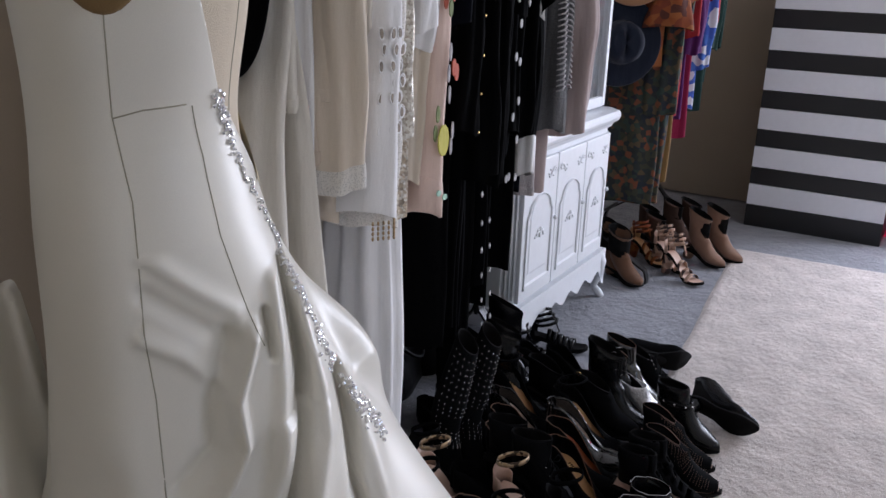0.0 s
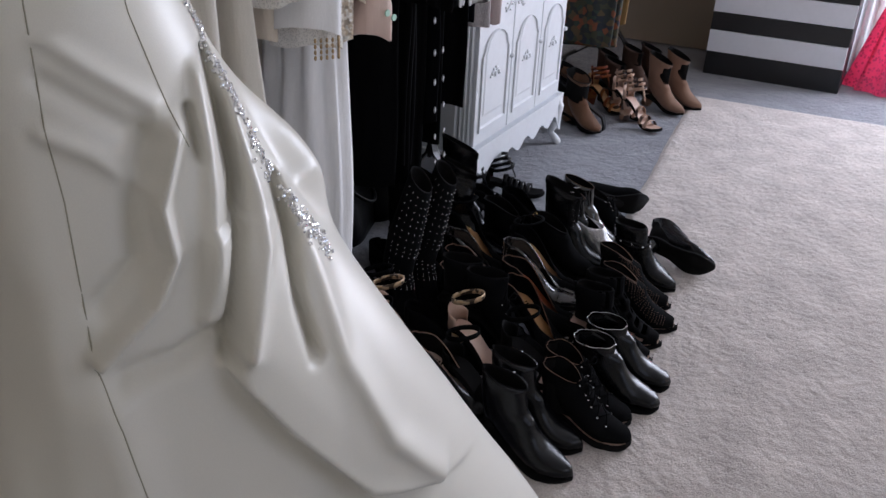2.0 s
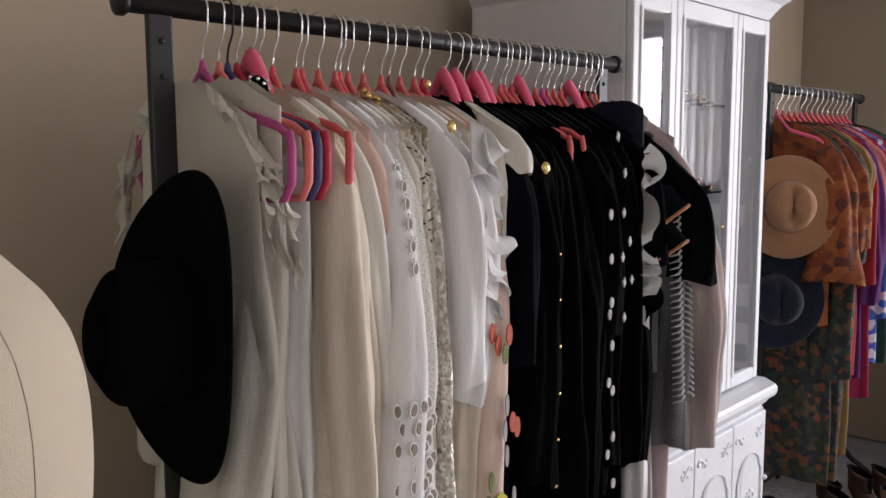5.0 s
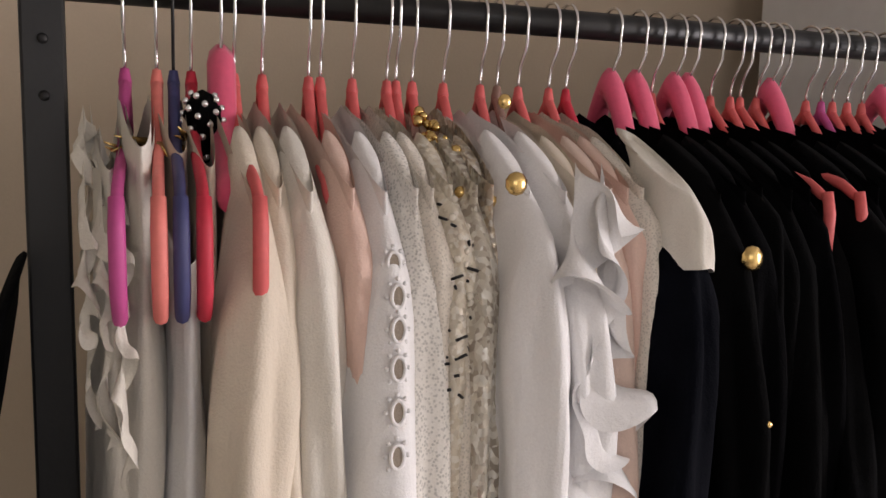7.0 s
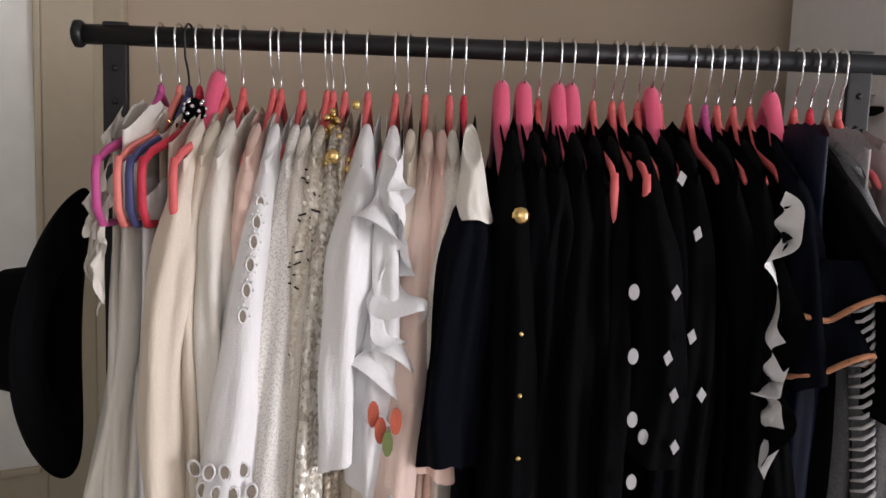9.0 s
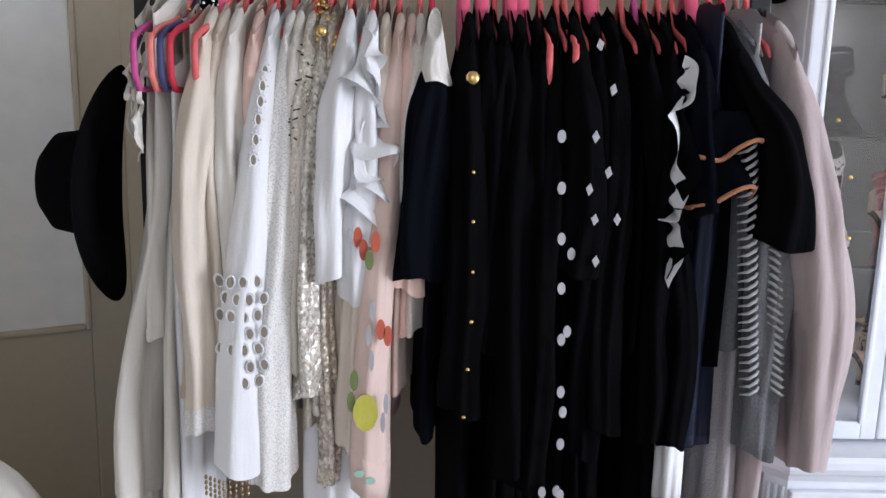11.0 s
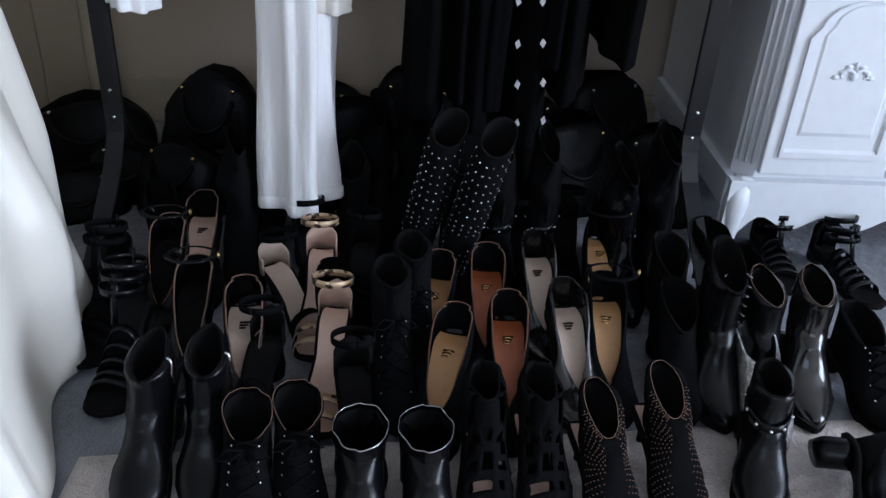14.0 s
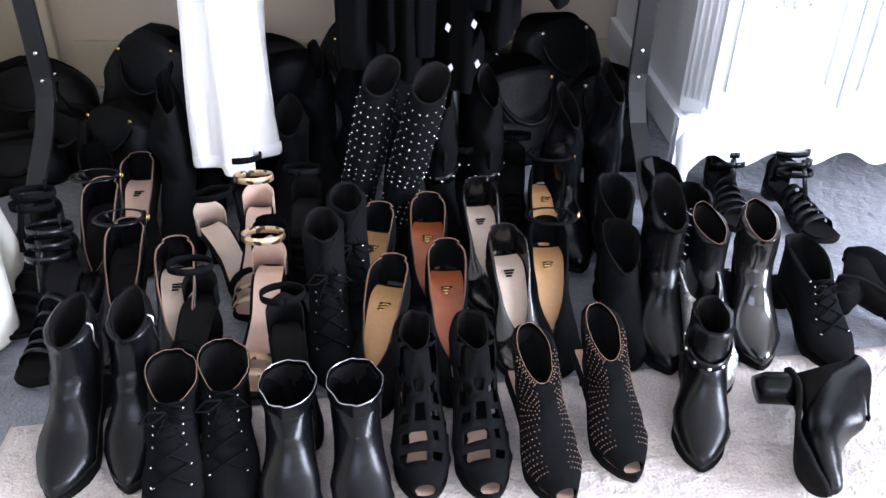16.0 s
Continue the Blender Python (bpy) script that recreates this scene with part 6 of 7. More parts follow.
M_SNAKEGOLD = cells("gold_snake_band", [(0.55, 0.38, 0.22), (0.05, 0.03, 0.02), (0.62, 0.46, 0.30)], 90, 0.4, 0.3)
FOOT = 0.212
HALF = [(0.0, 0.0165), (0.03, 0.0215), (0.09, 0.0252), (0.18, 0.0262), (0.4, 0.0235), (0.55, 0.032), (0.7, 0.037), (0.82, 0.031), (0.92, 0.019), (0.98, 0.008), (1.0, 0.002)]
HALFROUND = HALF[:7] + [(0.84, 0.035), (0.94, 0.028), (0.985, 0.015), (1.0, 0.004)]


def sole_z(s, lift):
    return lift * (1 - ease(s, 0.12, 0.72)) + 0.004 + 0.006 * ease(s, 0.85, 1.0)


def add_sole(t, lift, mat, table, thick=0.006, inner=None):
    bm = bmesh.new()
    top, low = [], []
    n = 28
    for sgn in (1, -1):
        idx = range(n + 1) if sgn > 0 else range(n, -1, -1)
        for i in idx:
            s = i / n
            w = lerp_table(s, table) + 0.0015
            z = sole_z(s, lift)
            top.append(Vector((sgn * w, -s * FOOT, z + 0.002)))
            low.append(Vector((sgn * w * 0.97, -s * FOOT, z - thick)))
    m = len(top)
    vt, vl = [bm.verts.new(p) for p in top], [bm.verts.new(p) for p in low]
    for i in range(m):
        bm.faces.new((vt[i], vt[(i + 1) % m], vl[(i + 1) % m], vl[i]))
    for i in range(n):
        j = m - 1 - i
        bm.faces.new((vt[i], vt[i + 1], vt[j - 1], vt[j]))
        bm.faces.new((vl[i], vl[i + 1], vl[j - 1], vl[j]))
    part("sole", bm, mat, t)
    if inner:
        bm = bmesh.new()
        a, b = [], []
        for i in range(1, 24):
            s = i / 24
            w = lerp_table(s, table) * 0.84
            z = sole_z(s, lift) + 0.0045
            a.append([Vector((w * q, -s * FOOT, z + 0.002 * q * q)) for q in (-1, -0.5, 0, 0.5, 1)])
        loft(bm, a, False)
        part("insole", bm, inner, t)


def add_heel(t, lift, mat, kind="stiletto"):
    bm = bmesh.new()
    z = sole_z(0.08, lift) - 0.004
    r0, r1 = (0.024, 0.0055) if kind == "stiletto" else (0.026, 0.021)
    tube(bm, [(0, -0.026, z), (0, -0.022, z * 0.75), (0, -0.014, z * 0.35), (0, -0.012, 0.0)], [r0, r0 * 0.6 + r1 * 0.4, r1 * 1.15, r1], 14)
    part("heel", bm, mat, t)


def laid(x, y):
    """Plan of the crowd of shoes and bags, which spreads a little askew to the rail."""
    return 1.0385 * x - 0.0109 * y + 0.0289, 0.0545 * x + 1.0397 * y - 0.0685


def shoe_thing(kind, label, x, y, turn, group="shoes in front of the rail", m=None):
    if group == "shoes in front of the rail":
        if m is None:
            x, y = laid(x, y)
            turn += 3
        else:
            px, py = laid(m.translation.x, m.translation.y)
            m = Matrix.Translation((px - m.translation.x, py - m.translation.y, 0)) @ m
    return thing(kind, label, "shoe" if kind not in ("ankle_boot", "tall_boot", "bootie") else "boot", group, m if m is not None else pose(x, y, 0, 0, 0, turn))


def boot_rings(lift, H, lean, table, open_top=0.045, slack=1.0, n=30):
    spec = [(1.0, 0.006, 0.002, 0.005, 0), (0.975, 0.010, 0.010, 0.010, 0), (0.93, 0.014, 0.019, 0.014, 0), (0.85, 0.019, 0.029, 0.019, 2), (0.74, 0.024, 0.040, 0.024, 5), (0.62, 0.031, 0.039, 0.032, 14), (0.50, 0.040, 0.033, 0.043, 28), (0.40, 0.050, 0.031, 0.053, 44), (0.32, 0.066, 0.0305, 0.057, 62), (0.27, 0.088, 0.031, 0.050, 78), (0.25, 0.11, 0.033, 0.047, 88), (0.25, 0.135, 0.036, 0.048, 90)]
    top = max(H - lift, 0.07)
    zmid = min(0.135, top * 0.97)
    if top < 0.136:
        spec = [q for q in spec if q[1] < top * 0.95]
    k = 4 if H > 0.25 else 2
    for i in range(1, k + 1):
        f = i / k
        tall = H > 0.235 and slack > 0.5
        narrow = 1.0 if table is HALFROUND or slack < 0.5 else 0.66
        wide = 0.036 + ((0.013 if tall else open_top * narrow) - 0.036) * f * 0.9
        deep = 0.048 + ((0.058 if tall else open_top * (1.2 if narrow == 1 else 1.42)) - 0.048) * f
        spec.append((0.25 + lean * f, zmid + (top - zmid) * f, wide, deep, 90))
    # refine
    fine = []
    for a, b in zip(spec, spec[1:]):
        for f in (0, 0.5):
            fine.append(tuple(a[i] + (b[i] - a[i]) * f for i in range(5)))
    fine.append(spec[-1])
    rings = []
    for s, z, rx, rr, ph in fine:
        ph = math.radians(ph)
        ring = []
        for i in range(n):
            a = 2 * math.pi * i / n
            d = rr * math.cos(a)
            # +cos side is the instep, -cos the sole or the back of the heel
            dy, dz = -d * math.sin(ph), d * math.cos(ph)
            px, py, pz = rx * math.sin(a), -s * FOOT + dy, z + dz
            sy = min(1, max(0, -py / FOOT))
            pz = max(pz, 0.0) + sole_z(sy if z < 0.1 else 0.12, lift)
            py = min(py, -0.002)
            if ph > 1.5 and z > 0.12:
                pz -= 0.022 * math.cos(a) * ease(z, 0.12, max(top, 0.15))
            w = (0.0034 if H < 0.25 else 0.010) * slack * wobble((px * 19, py * 19, pz * 19), 1, 2 + lift * 31)
            # creases across the ankle and the toe bend
            w += 0.0016 * slack * (ease(z, 0.04, 0.10) * math.sin(pz * 210 + 9 * px / 0.03 + 2 * math.sin(py * 60)) + (1 - ease(abs(s - 0.66), 0.02, 0.10)) * math.sin(py * 420 + px * 60) * (z < 0.05))
            ring.append(Vector((px + w, py + w, pz)))
        rings.append(ring)
    return rings


def boot(kind, label, x, y, turn=0.0, mat=None, lift=0.06, H=0.17, lean=0.0, heel="block", open_top=0.042, rim=None, holes=None, inner=None, studs=None, laces=False, m=None, roundtoe=False, zipper=False, strap=None, dots=False, group="shoes in front of the rail"):
    mat = mat or M_LEATHER
    t = shoe_thing(kind, label, x, y, turn, group, m)
    table = HALFROUND if roundtoe else HALF
    rings = boot_rings(lift, H, lean, table, open_top, 0.3 if studs and H > 0.3 else 1.0)
    if roundtoe:
        rings = [[Vector((p.x * (1 + 0.5 * ease(-p.y / FOOT, 0.8, 1.0)), p.y, p.z)) for p in r] for r in rings]
    bm = bmesh.new()
    rows = loft(bm, rings, True, True, False)
    if holes:
        bm.faces.ensure_lookup_table()
        n = len(rings[0])
        kill = []
        for f in bm.faces:
            c = f.calc_center_median()
            s = -c.y / FOOT
            if len(f.verts) > 4:
                continue
            v = f.verts[0]
            if holes(s, c.x, c.z - sole_z(min(max(s, 0), 1), lift)):
                kill.append(f)
        bmesh.ops.delete(bm, geom=kill, context="FACES")
    b = part("upper", bm, mat, t)
    if holes:
        so = b.modifiers.new("leather thickness", "SOLIDIFY")
        so.thickness = 0.0016
    # lining down into the shaft
    bm = bmesh.new()
    last = rings[-1]
    c = sum(last, Vector()) / len(last)
    down = []
    for f, dz in ((1.0, 0.0), (0.94, 0.002), (0.91, -0.004), (0.88, -0.05), (0.85, -0.09 if H < 0.25 else -0.2)):
        down.append([c + (p - c) * f + Vector((0, 0, dz)) for p in last])
    loft(bm, down, True, False, False if (holes or inner) else True)
    part("lining", bm, rim or M_INNER, t) if rim is None else None
    if rim is not None:
        bm.free()
        bm = bmesh.new()
        loft(bm, down[2:], True, False, not inner)
        part("lining", bm, M_INNER, t)
        bm = bmesh.new()
        tube(bm, [c + (p - c) * 0.97 + Vector((0, 0, 0.001)) for p in last] + [c + (last[0] - c) * 0.97 + Vector((0, 0, 0.001))], 0.0008 if rim is M_SILVER else 0.0005, 6, False)
        part("top_edge", bm, rim, t, "pale cut edge")
    add_sole(t, lift, M_INNER, table, inner=inner)
    add_heel(t, lift, mat, heel)
    if dots:
        # perforations that show the pale lining
        bm = bmesh.new()
        for k in range(24):
            q = 6.5 + k * 0.62
            lo, f = int(q), q - int(q)
            if lo + 1 >= len(rings):
                break
            for j in range(-9, 10):
                g = (j + 0.5 * (k % 2)) * 0.85
                if abs(g) < 2.0 or abs(g) > 7.0:
                    continue
                i0 = math.floor(g)
                h = g - i0
                p = (rings[lo][i0] * (1 - h) + rings[lo][i0 + 1] * h) * (1 - f) + (rings[lo + 1][i0] * (1 - h) + rings[lo + 1][i0 + 1] * h) * f
                r = 0.0012
                six = [bm.verts.new(p + Vector(d) * r) for d in ((1, 0, 0), (0, 1, 0), (-1, 0, 0), (0, -1, 0), (0, 0, 1.3), (0, 0, -1.3))]
                for a in range(4):
                    bm.faces.new((six[a], six[(a + 1) % 4], six[4]))
                    bm.faces.new((six[(a + 1) % 4], six[a], six[5]))
        part("perforation", bm, M_BEIGESUEDE, t, "rows of pale perforations")["kind"] = "stuff"
    if studs:
        bm = bmesh.new()
        for p in studs(rings):
            ball(bm, p, 0.0018, 6)
        part("studs", bm, M_SILVER, t, "small silver studs")["kind"] = "stuff"
    if laces:
        bm, be = bmesh.new(), bmesh.new()
        for k in range(6):
            r = rings[8 + 2 * k]
            p0, p1 = r[-3 if k % 2 else 3], r[3 if k % 2 else -3]
            nx = rings[min(10 + 2 * k, len(rings) - 1)]
            q1 = nx[3 if not k % 2 else -3]
            up = Vector((0, -0.004, 0.004))
            tube(bm, [r[3] + up * 0.6, (r[3] + nx[-3]) / 2 + up * 1.6, nx[-3] + up * 0.6], 0.0016, 5)
            tube(bm, [r[-3] + up * 0.6, (r[-3] + nx[3]) / 2 + up * 1.8, nx[3] + up * 0.6], 0.0016, 5)
            for q in (r[3], r[-3]):
                ball(be, q + up * 0.3, 0.003, 8, (1, 1, 0.6))
        top = rings[19]
        kn = (top[2] + top[-2]) / 2 + Vector((0, -0.008, 0.004))
        for sx in (-1, 1):
            tube(bm, [kn, kn + Vector((sx * 0.02, -0.008, 0.010)), kn + Vector((sx * 0.034, -0.012, -0.004)), kn + Vector((sx * 0.018, -0.012, -0.006)), kn], 0.0017, 5)
            tube(bm, [kn, kn + Vector((sx * 0.012, -0.012, -0.02)), kn + Vector((sx * 0.02, -0.016, -0.045))], 0.0016, 5)
        part("laces", bm, M_SUEDE, t)
        part("eyelets", be, M_SILVER, t, "silver eyelets")["kind"] = "stuff"
    if strap:
        z, sm = strap
        near = min(range(10, len(rings)), key=lambda i: abs(rings[i][0].z - z))
        r = rings[near]
        c = sum(r, Vector()) / len(r)
        bm = bmesh.new()
        loft(bm, [[c + (p - c) * f + Vector((0, 0, dz)) for p in r] for f, dz in ((1.03, -0.009), (1.07, -0.009), (1.07, 0.009), (1.03, 0.009))], True)
        st = part("strap", bm, sm, t)
        bm = bmesh.new()
        for i in range(0, len(r), 3):
            ball(bm, c + (r[i] - c) * 1.08, 0.0034, 8)
        part("strap_studs", bm, M_SILVER, st)["kind"] = "stuff"
    if zipper:
        bm = bmesh.new()
        tube(bm, [rings[k][7] + Vector((0.001, 0, 0)) for k in range(19, len(rings))], 0.002, 6)
        part("zip", bm, M_SILVER, t)
    return t


def pump(label, x, y, turn=0.0, mat=None, inner=None, lift=0.085, strap=False, edge=None, bar=None, sling=False):
    """A pointed court shoe with an open top."""
    mat = mat or M_LEATHER
    t = shoe_thing("court_shoe", label, x, y, turn)
    bm = bmesh.new()
    rows, rim_l, rim_r = [], [], []
    N = 34
    for i in range(N + 1):
        s = i / N
        w, z = lerp_table(s, HALF), sole_z(s, lift)
        ht = lerp_table(s, [(0, 0.052), (0.15, 0.05), (0.35, 0.036), (0.5, 0.028), (0.62, 0.027), (0.7, 0.030), (0.85, 0.024), (1.0, 0.010)])
        shut = ease(s, 0.60, 0.70)
        xr = w * 0.90 * (1 - ease(s, 0.30, 0.665)) ** 0.7
        row = []
        for q in np.linspace(-1, 1, 19):
            a = abs(q)
            sg = 1 if q > 0 else -1
            if a > 0.55:
                f = (a - 0.55) / 0.45
                if shut > 0.5:
                    ang = f * math.pi / 2
                    px, pz = w * math.cos(ang), z + ht * (0.35 + 0.65 * math.sin(ang))
                    px = px * shut + (1 - shut) * (w + (xr - w) * f)
                else:
                    px, pz = w + (xr - w) * f * f, z + ht * (0.35 + 0.65 * f)
            elif a > 0.35:
                f = (a - 0.35) / 0.2
                px, pz = w * (0.85 + 0.15 * f), z + ht * 0.35 * f
            else:
                px, pz = w * 0.85 * a / 0.35, z - 0.001
            row.append(Vector((sg * px, -s * FOOT, pz)))
        rows.append(row)
        if s < 0.62:
            rim_l.append(row[0])
            rim_r.append(row[-1])
    loft(bm, rows, False)
    b = part("upper", bm, mat, t)
    so = b.modifiers.new("leather thickness", "SOLIDIFY")
    so.thickness, so.offset = 0.0016, 1
    # back of the heel
    bm = bmesh.new()
    cols = []
    for a in np.linspace(-math.pi / 2, math.pi / 2, 9):
        w = HALF[0][1]
        cols.append([Vector((w * math.sin(a), 0.013 * math.cos(a), sole_z(0, lift) + h)) for h in (0, 0.02, 0.04, 0.054)])
    loft(bm, cols, False)
    part("counter", bm, mat, t)
    bm = bmesh.new()
    tube(bm, rim_l[::-1] + [c[-1] for c in cols] + rim_r, 0.0011, 6)
    part("topline", bm, edge or mat, t)
    add_sole(t, lift, M_INNER, HALF, inner=inner or M_TAN)
    add_heel(t, lift, mat)
    # worn maker's mark, as plain bars
    bm = bmesh.new()
    zz = sole_z(0.2, lift) + 0.0075
    for k in range(3):
        add_box(bm, (-0.007, -0.05 - 0.007 * k, zz - 0.0001), (0.007 - 0.003 * k, -0.046 - 0.007 * k, zz + 0.0006), 0)
    part("maker_mark", bm, M_GOLD if inner in (M_TAN, M_REDBROWN) else M_INNER, t)
    if strap:
        bm = bmesh.new()
        c = Vector((0, -0.035, sole_z(0.15, lift) + 0.085))
        tube(bm, [c + Vector((0.031 * math.sin(a), -0.036 * math.cos(a), 0.008 * math.cos(a))) for a in np.linspace(0, 2 * math.pi, 25)], 0.0042, 6, False, 0.4)
        for sx in (-1, 1):
            tube(bm, [(sx * 0.02, -0.004, sole_z(0, lift) + 0.05), (sx * 0.026, -0.012, c.z - 0.004)], 0.003, 6)
        st = part("ankle_strap", bm, mat, t)
        bm = bmesh.new()
        tube(bm, [c + Vector((0.036, 0.006 * math.cos(a), 0.006 * math.sin(a))) for a in np.linspace(0, 2 * math.pi, 9)], 0.001, 5, False)
        part("buckle", bm, M_GOLD, st)
    if bar:
        bm = bmesh.new()
        tube(bm, [Vector((0.036 * math.cos(a), -0.60 * FOOT, sole_z(0.6, lift) + 0.002 + 0.042 * math.sin(a))) for a in np.linspace(0, math.pi, 13)], 0.006, 6, True, 0.3)
        part("bar", bm, bar, t)
    t.matrix_world = t.matrix_world @ Matrix.Diagonal((1.24, 1.06, 1.0, 1.0))
    return t


def sandal(label, x, y, turn=0.0, strapmat=None, inner=None, lift=0.09, heel="stiletto", bands=(0.62, 0.78), cage=0, group="shoes in front of the rail"):
    strapmat = strapmat or M_SUEDE
    t = shoe_thing("sandal", label, x, y, turn, group)
    add_sole(t, lift, M_INNER, HALFROUND, inner=inner or M_NUDE)
    add_heel(t, lift, strapmat, heel)
    for s in bands:
        bm = bmesh.new()
        w, z = lerp_table(s, HALFROUND) + 0.001, sole_z(s, lift)
        rings = []
        for a in np.linspace(0, math.pi, 15):
            p = Vector((w * math.cos(a), -s * FOOT, z + (0.030 + 0.02 * (0.8 - s)) * math.sin(a)))
            rings.append([p + Vector((0, d, 0)) for d in (-0.008, 0.008)])
        loft(bm, rings, False)
        b = part("band", bm, strapmat, t)
        so = b.modifiers.new("strap thickness", "SOLIDIFY")
        so.thickness = 0.002
    # heel cup
    bm = bmesh.new()
    rings = []
    for a in np.linspace(-1.9, 1.9, 15):
        w = 0.026
        p = Vector((w * math.sin(a), -0.02 + 0.022 * math.cos(a), sole_z(0.05, lift)))
        rings.append([p, p + Vector((0, 0, 0.03)), p + Vector((0, 0.002, 0.055 - 0.012 * abs(a)))])
    loft(bm, rings, False)
    b = part("heel_cup", bm, inner or M_NUDE, t)
    so = b.modifiers.new("cup thickness", "SOLIDIFY")
    so.thickness = 0.002
    for k in range(cage + 1):
        bm = bmesh.new()
        c = Vector((0, -0.04 - 0.012 * k, sole_z(0.2, lift) + 0.088 - 0.0165 * k))
        rings = []
        for a in np.linspace(0, 2 * math.pi, 29):
            p = c + Vector((0.033 * math.sin(a), -0.038 * math.cos(a), 0.012 * math.cos(a)))
            rings.append([p + Vector((0, 0, d)) for d in (-0.0058, 0.0058)])
        loft(bm, rings, False)
        b = part("ankle_strap", bm, strapmat, t)
        so = b.modifiers.new("strap thickness", "SOLIDIFY")
        so.thickness = 0.002
    if cage:
        # strip that joins the straps at the front and the back
        for yy, dy, z0 in ((-0.079, -0.03, 0.03), (-0.001, -0.012, 0.0)):
            bm = bmesh.new()
            zt = sole_z(0.2, lift) + 0.09
            tube(bm, [(0, yy, zt), (0, yy + dy * 0.5, zt - 0.03), (0, yy + dy, sole_z(0.3, lift) + z0)], 0.006, 6, True, 0.35)
            part("joining_strip", bm, strapmat, t)
    return t


def lattice(s, x, z):
    return 0.28 < s < 0.86 and z > 0.012 and math.sin(x * 150 + s * 34) * math.sin(x * 150 - s * 34) < -0.25 or s > 0.95


def peep(s, x, z):
    return s > 0.95 or s < 0.02 and z > 0.03


def tall_studs(rings):
    out = []
    for k in range(14, len(rings)):
        for f in (0.0,):
            if k + 1 < len(rings):
                for i in (-8, -6, -4, -2, 0, 2, 4, 6, 8):
                    p = rings[k][i] * (1 - f) + rings[k + 1][i] * f
                    q = Vector((p.x, p.y - 0.001, p.z))
                    out.append(q)
    return out


def few_studs(rings):
    return [rings[k][i] for k in range(18, min(23, len(rings))) for i in (5, 6, 7, 8, 9, 10)]


def place_shoes():
    # front row: y is the back of the heel; toes point to the room
    fr = 0.05
    for x, y, turn in ((0.185, -0.528, -6), (0.252, -0.520, 0)):
        boot("ankle_boot", "black smooth leather pointed ankle boot", x, y, turn, M_LEATHER, 0.04, 0.175, heel="block", zipper=True, open_top=0.034)
    for x, y, turn in ((0.312, -0.60, 2), (0.372, -0.585, 4)):
        boot("ankle_boot", "black lace-up peep-toe ankle boot with silver eyelets", x, y, turn, M_SUEDE, 0.05, 0.145, inner=M_NUDE, laces=True, rim=M_BEIGESUEDE, open_top=0.034, roundtoe=True)
    for x, y, turn in ((0.458, -0.625, 1), (0.540, -0.63, 3)):
        boot("ankle_boot", "black leather ankle boot with a silver top edge", x, y, turn, M_LEATHER, 0.03, 0.130, rim=M_SILVER, open_top=0.038, roundtoe=True)
    for x, y, turn in ((0.622, -0.575, 0), (0.694, -0.58, 3)):
        boot("bootie", "black suede peep-toe bootie with wavy cutouts", x, y, turn, M_SUEDE, 0.06, 0.165, heel="stiletto", holes=lattice, inner=M_NUDE, open_top=0.031)
    for x, y, turn in ((0.770, -0.60, 8), (0.872, -0.565, 6)):
        boot("bootie", "black peep-toe bootie with perforated mesh sides", x, y, turn, M_SUEDE, 0.06, 0.15, heel="stiletto", holes=peep, dots=True, inner=M_NUDE, open_top=0.031, rim=M_BEIGESUEDE)
    boot("ankle_boot", "black leather pointed boot with a studded ankle strap", 1.045, -0.565, -17, M_LEATHER, 0.035, 0.15, strap=(0.11, M_LEATHER), open_top=0.034)
    m = pose(1.105, -0.635, 0.036, 0, 78, 4)
    boot("ankle_boot", "black leather boot with studded heel lying on its side", 0, 0, 0, M_LEATHER, 0.05, 0.15, studs=few_studs, m=m, zipper=True)
    # second row
    sandal("black strappy gladiator sandal with stacked straps", 0.095, -0.31, -8, M_LEATHER, M_INNER, 0.09, bands=(0.42, 0.5, 0.58, 0.66, 0.74), cage=2)
    sandal("black strappy sandal with a gold chain", 0.04, -0.20, -12, M_SUEDE, M_INNER, 0.09, bands=(0.5, 0.62, 0.74), cage=1)
    for x, y in ((0.110, -0.135), (0.182, -0.275)):
        pump("black ankle strap court shoe with dark insole", x, y, -3, M_LEATHER, M_INNER, 0.08, True, M_BEIGESUEDE)
    pump("black slingback court shoe with pale insole", 0.268, -0.345, 4, M_LEATHER, M_PALE, 0.085, False, M_BEIGESUEDE)
    pump("black court shoe with nude insole", 0.150, -0.045, 0, M_SUEDE, M_NUDE, 0.08, False, M_BEIGESUEDE)
    sandal("black heel with gold ball heel", 0.285, -0.20, 35, M_SUEDE, M_PALE, 0.07, bands=(0.6,))
    for x, y, turn in ((0.378, -0.185, -4), (0.414, -0.365, -8)):
        sandal("nude sandal with gold and black chain straps", x, y, turn, M_SNAKEGOLD, M_NUDE, 0.095, bands=(0.70, 0.86), cage=0)
    for x, y in ((0.492, -0.36, ), (0.525, -0.285)):
        boot("ankle_boot", "black suede lace-up heeled boot", x, y, 4, M_SUEDE, 0.09, 0.2, laces=True, heel="stiletto", open_top=0.036)
    for (x, y, turn), ins, lab, ed in (((0.582, -0.275, -16), M_TAN, "tan", M_TANSUEDE), ((0.600, -0.43, -18), M_TAN, "tan", M_TANSUEDE), ((0.663, -0.250, -6), M_REDBROWN, "red-brown", M_TANSUEDE), ((0.682, -0.395, -4), M_REDBROWN, "red-brown", M_TANSUEDE), ((0.750, -0.205, 2), M_PALE, "pale", None), ((0.776, -0.36, 4), M_PALE, "pale", None)):
        pump("black pointed court shoe with %s insole" % lab, x, y, turn, M_PATENT if ins is M_PALE else M_SUEDE, ins, 0.09, False, ed)
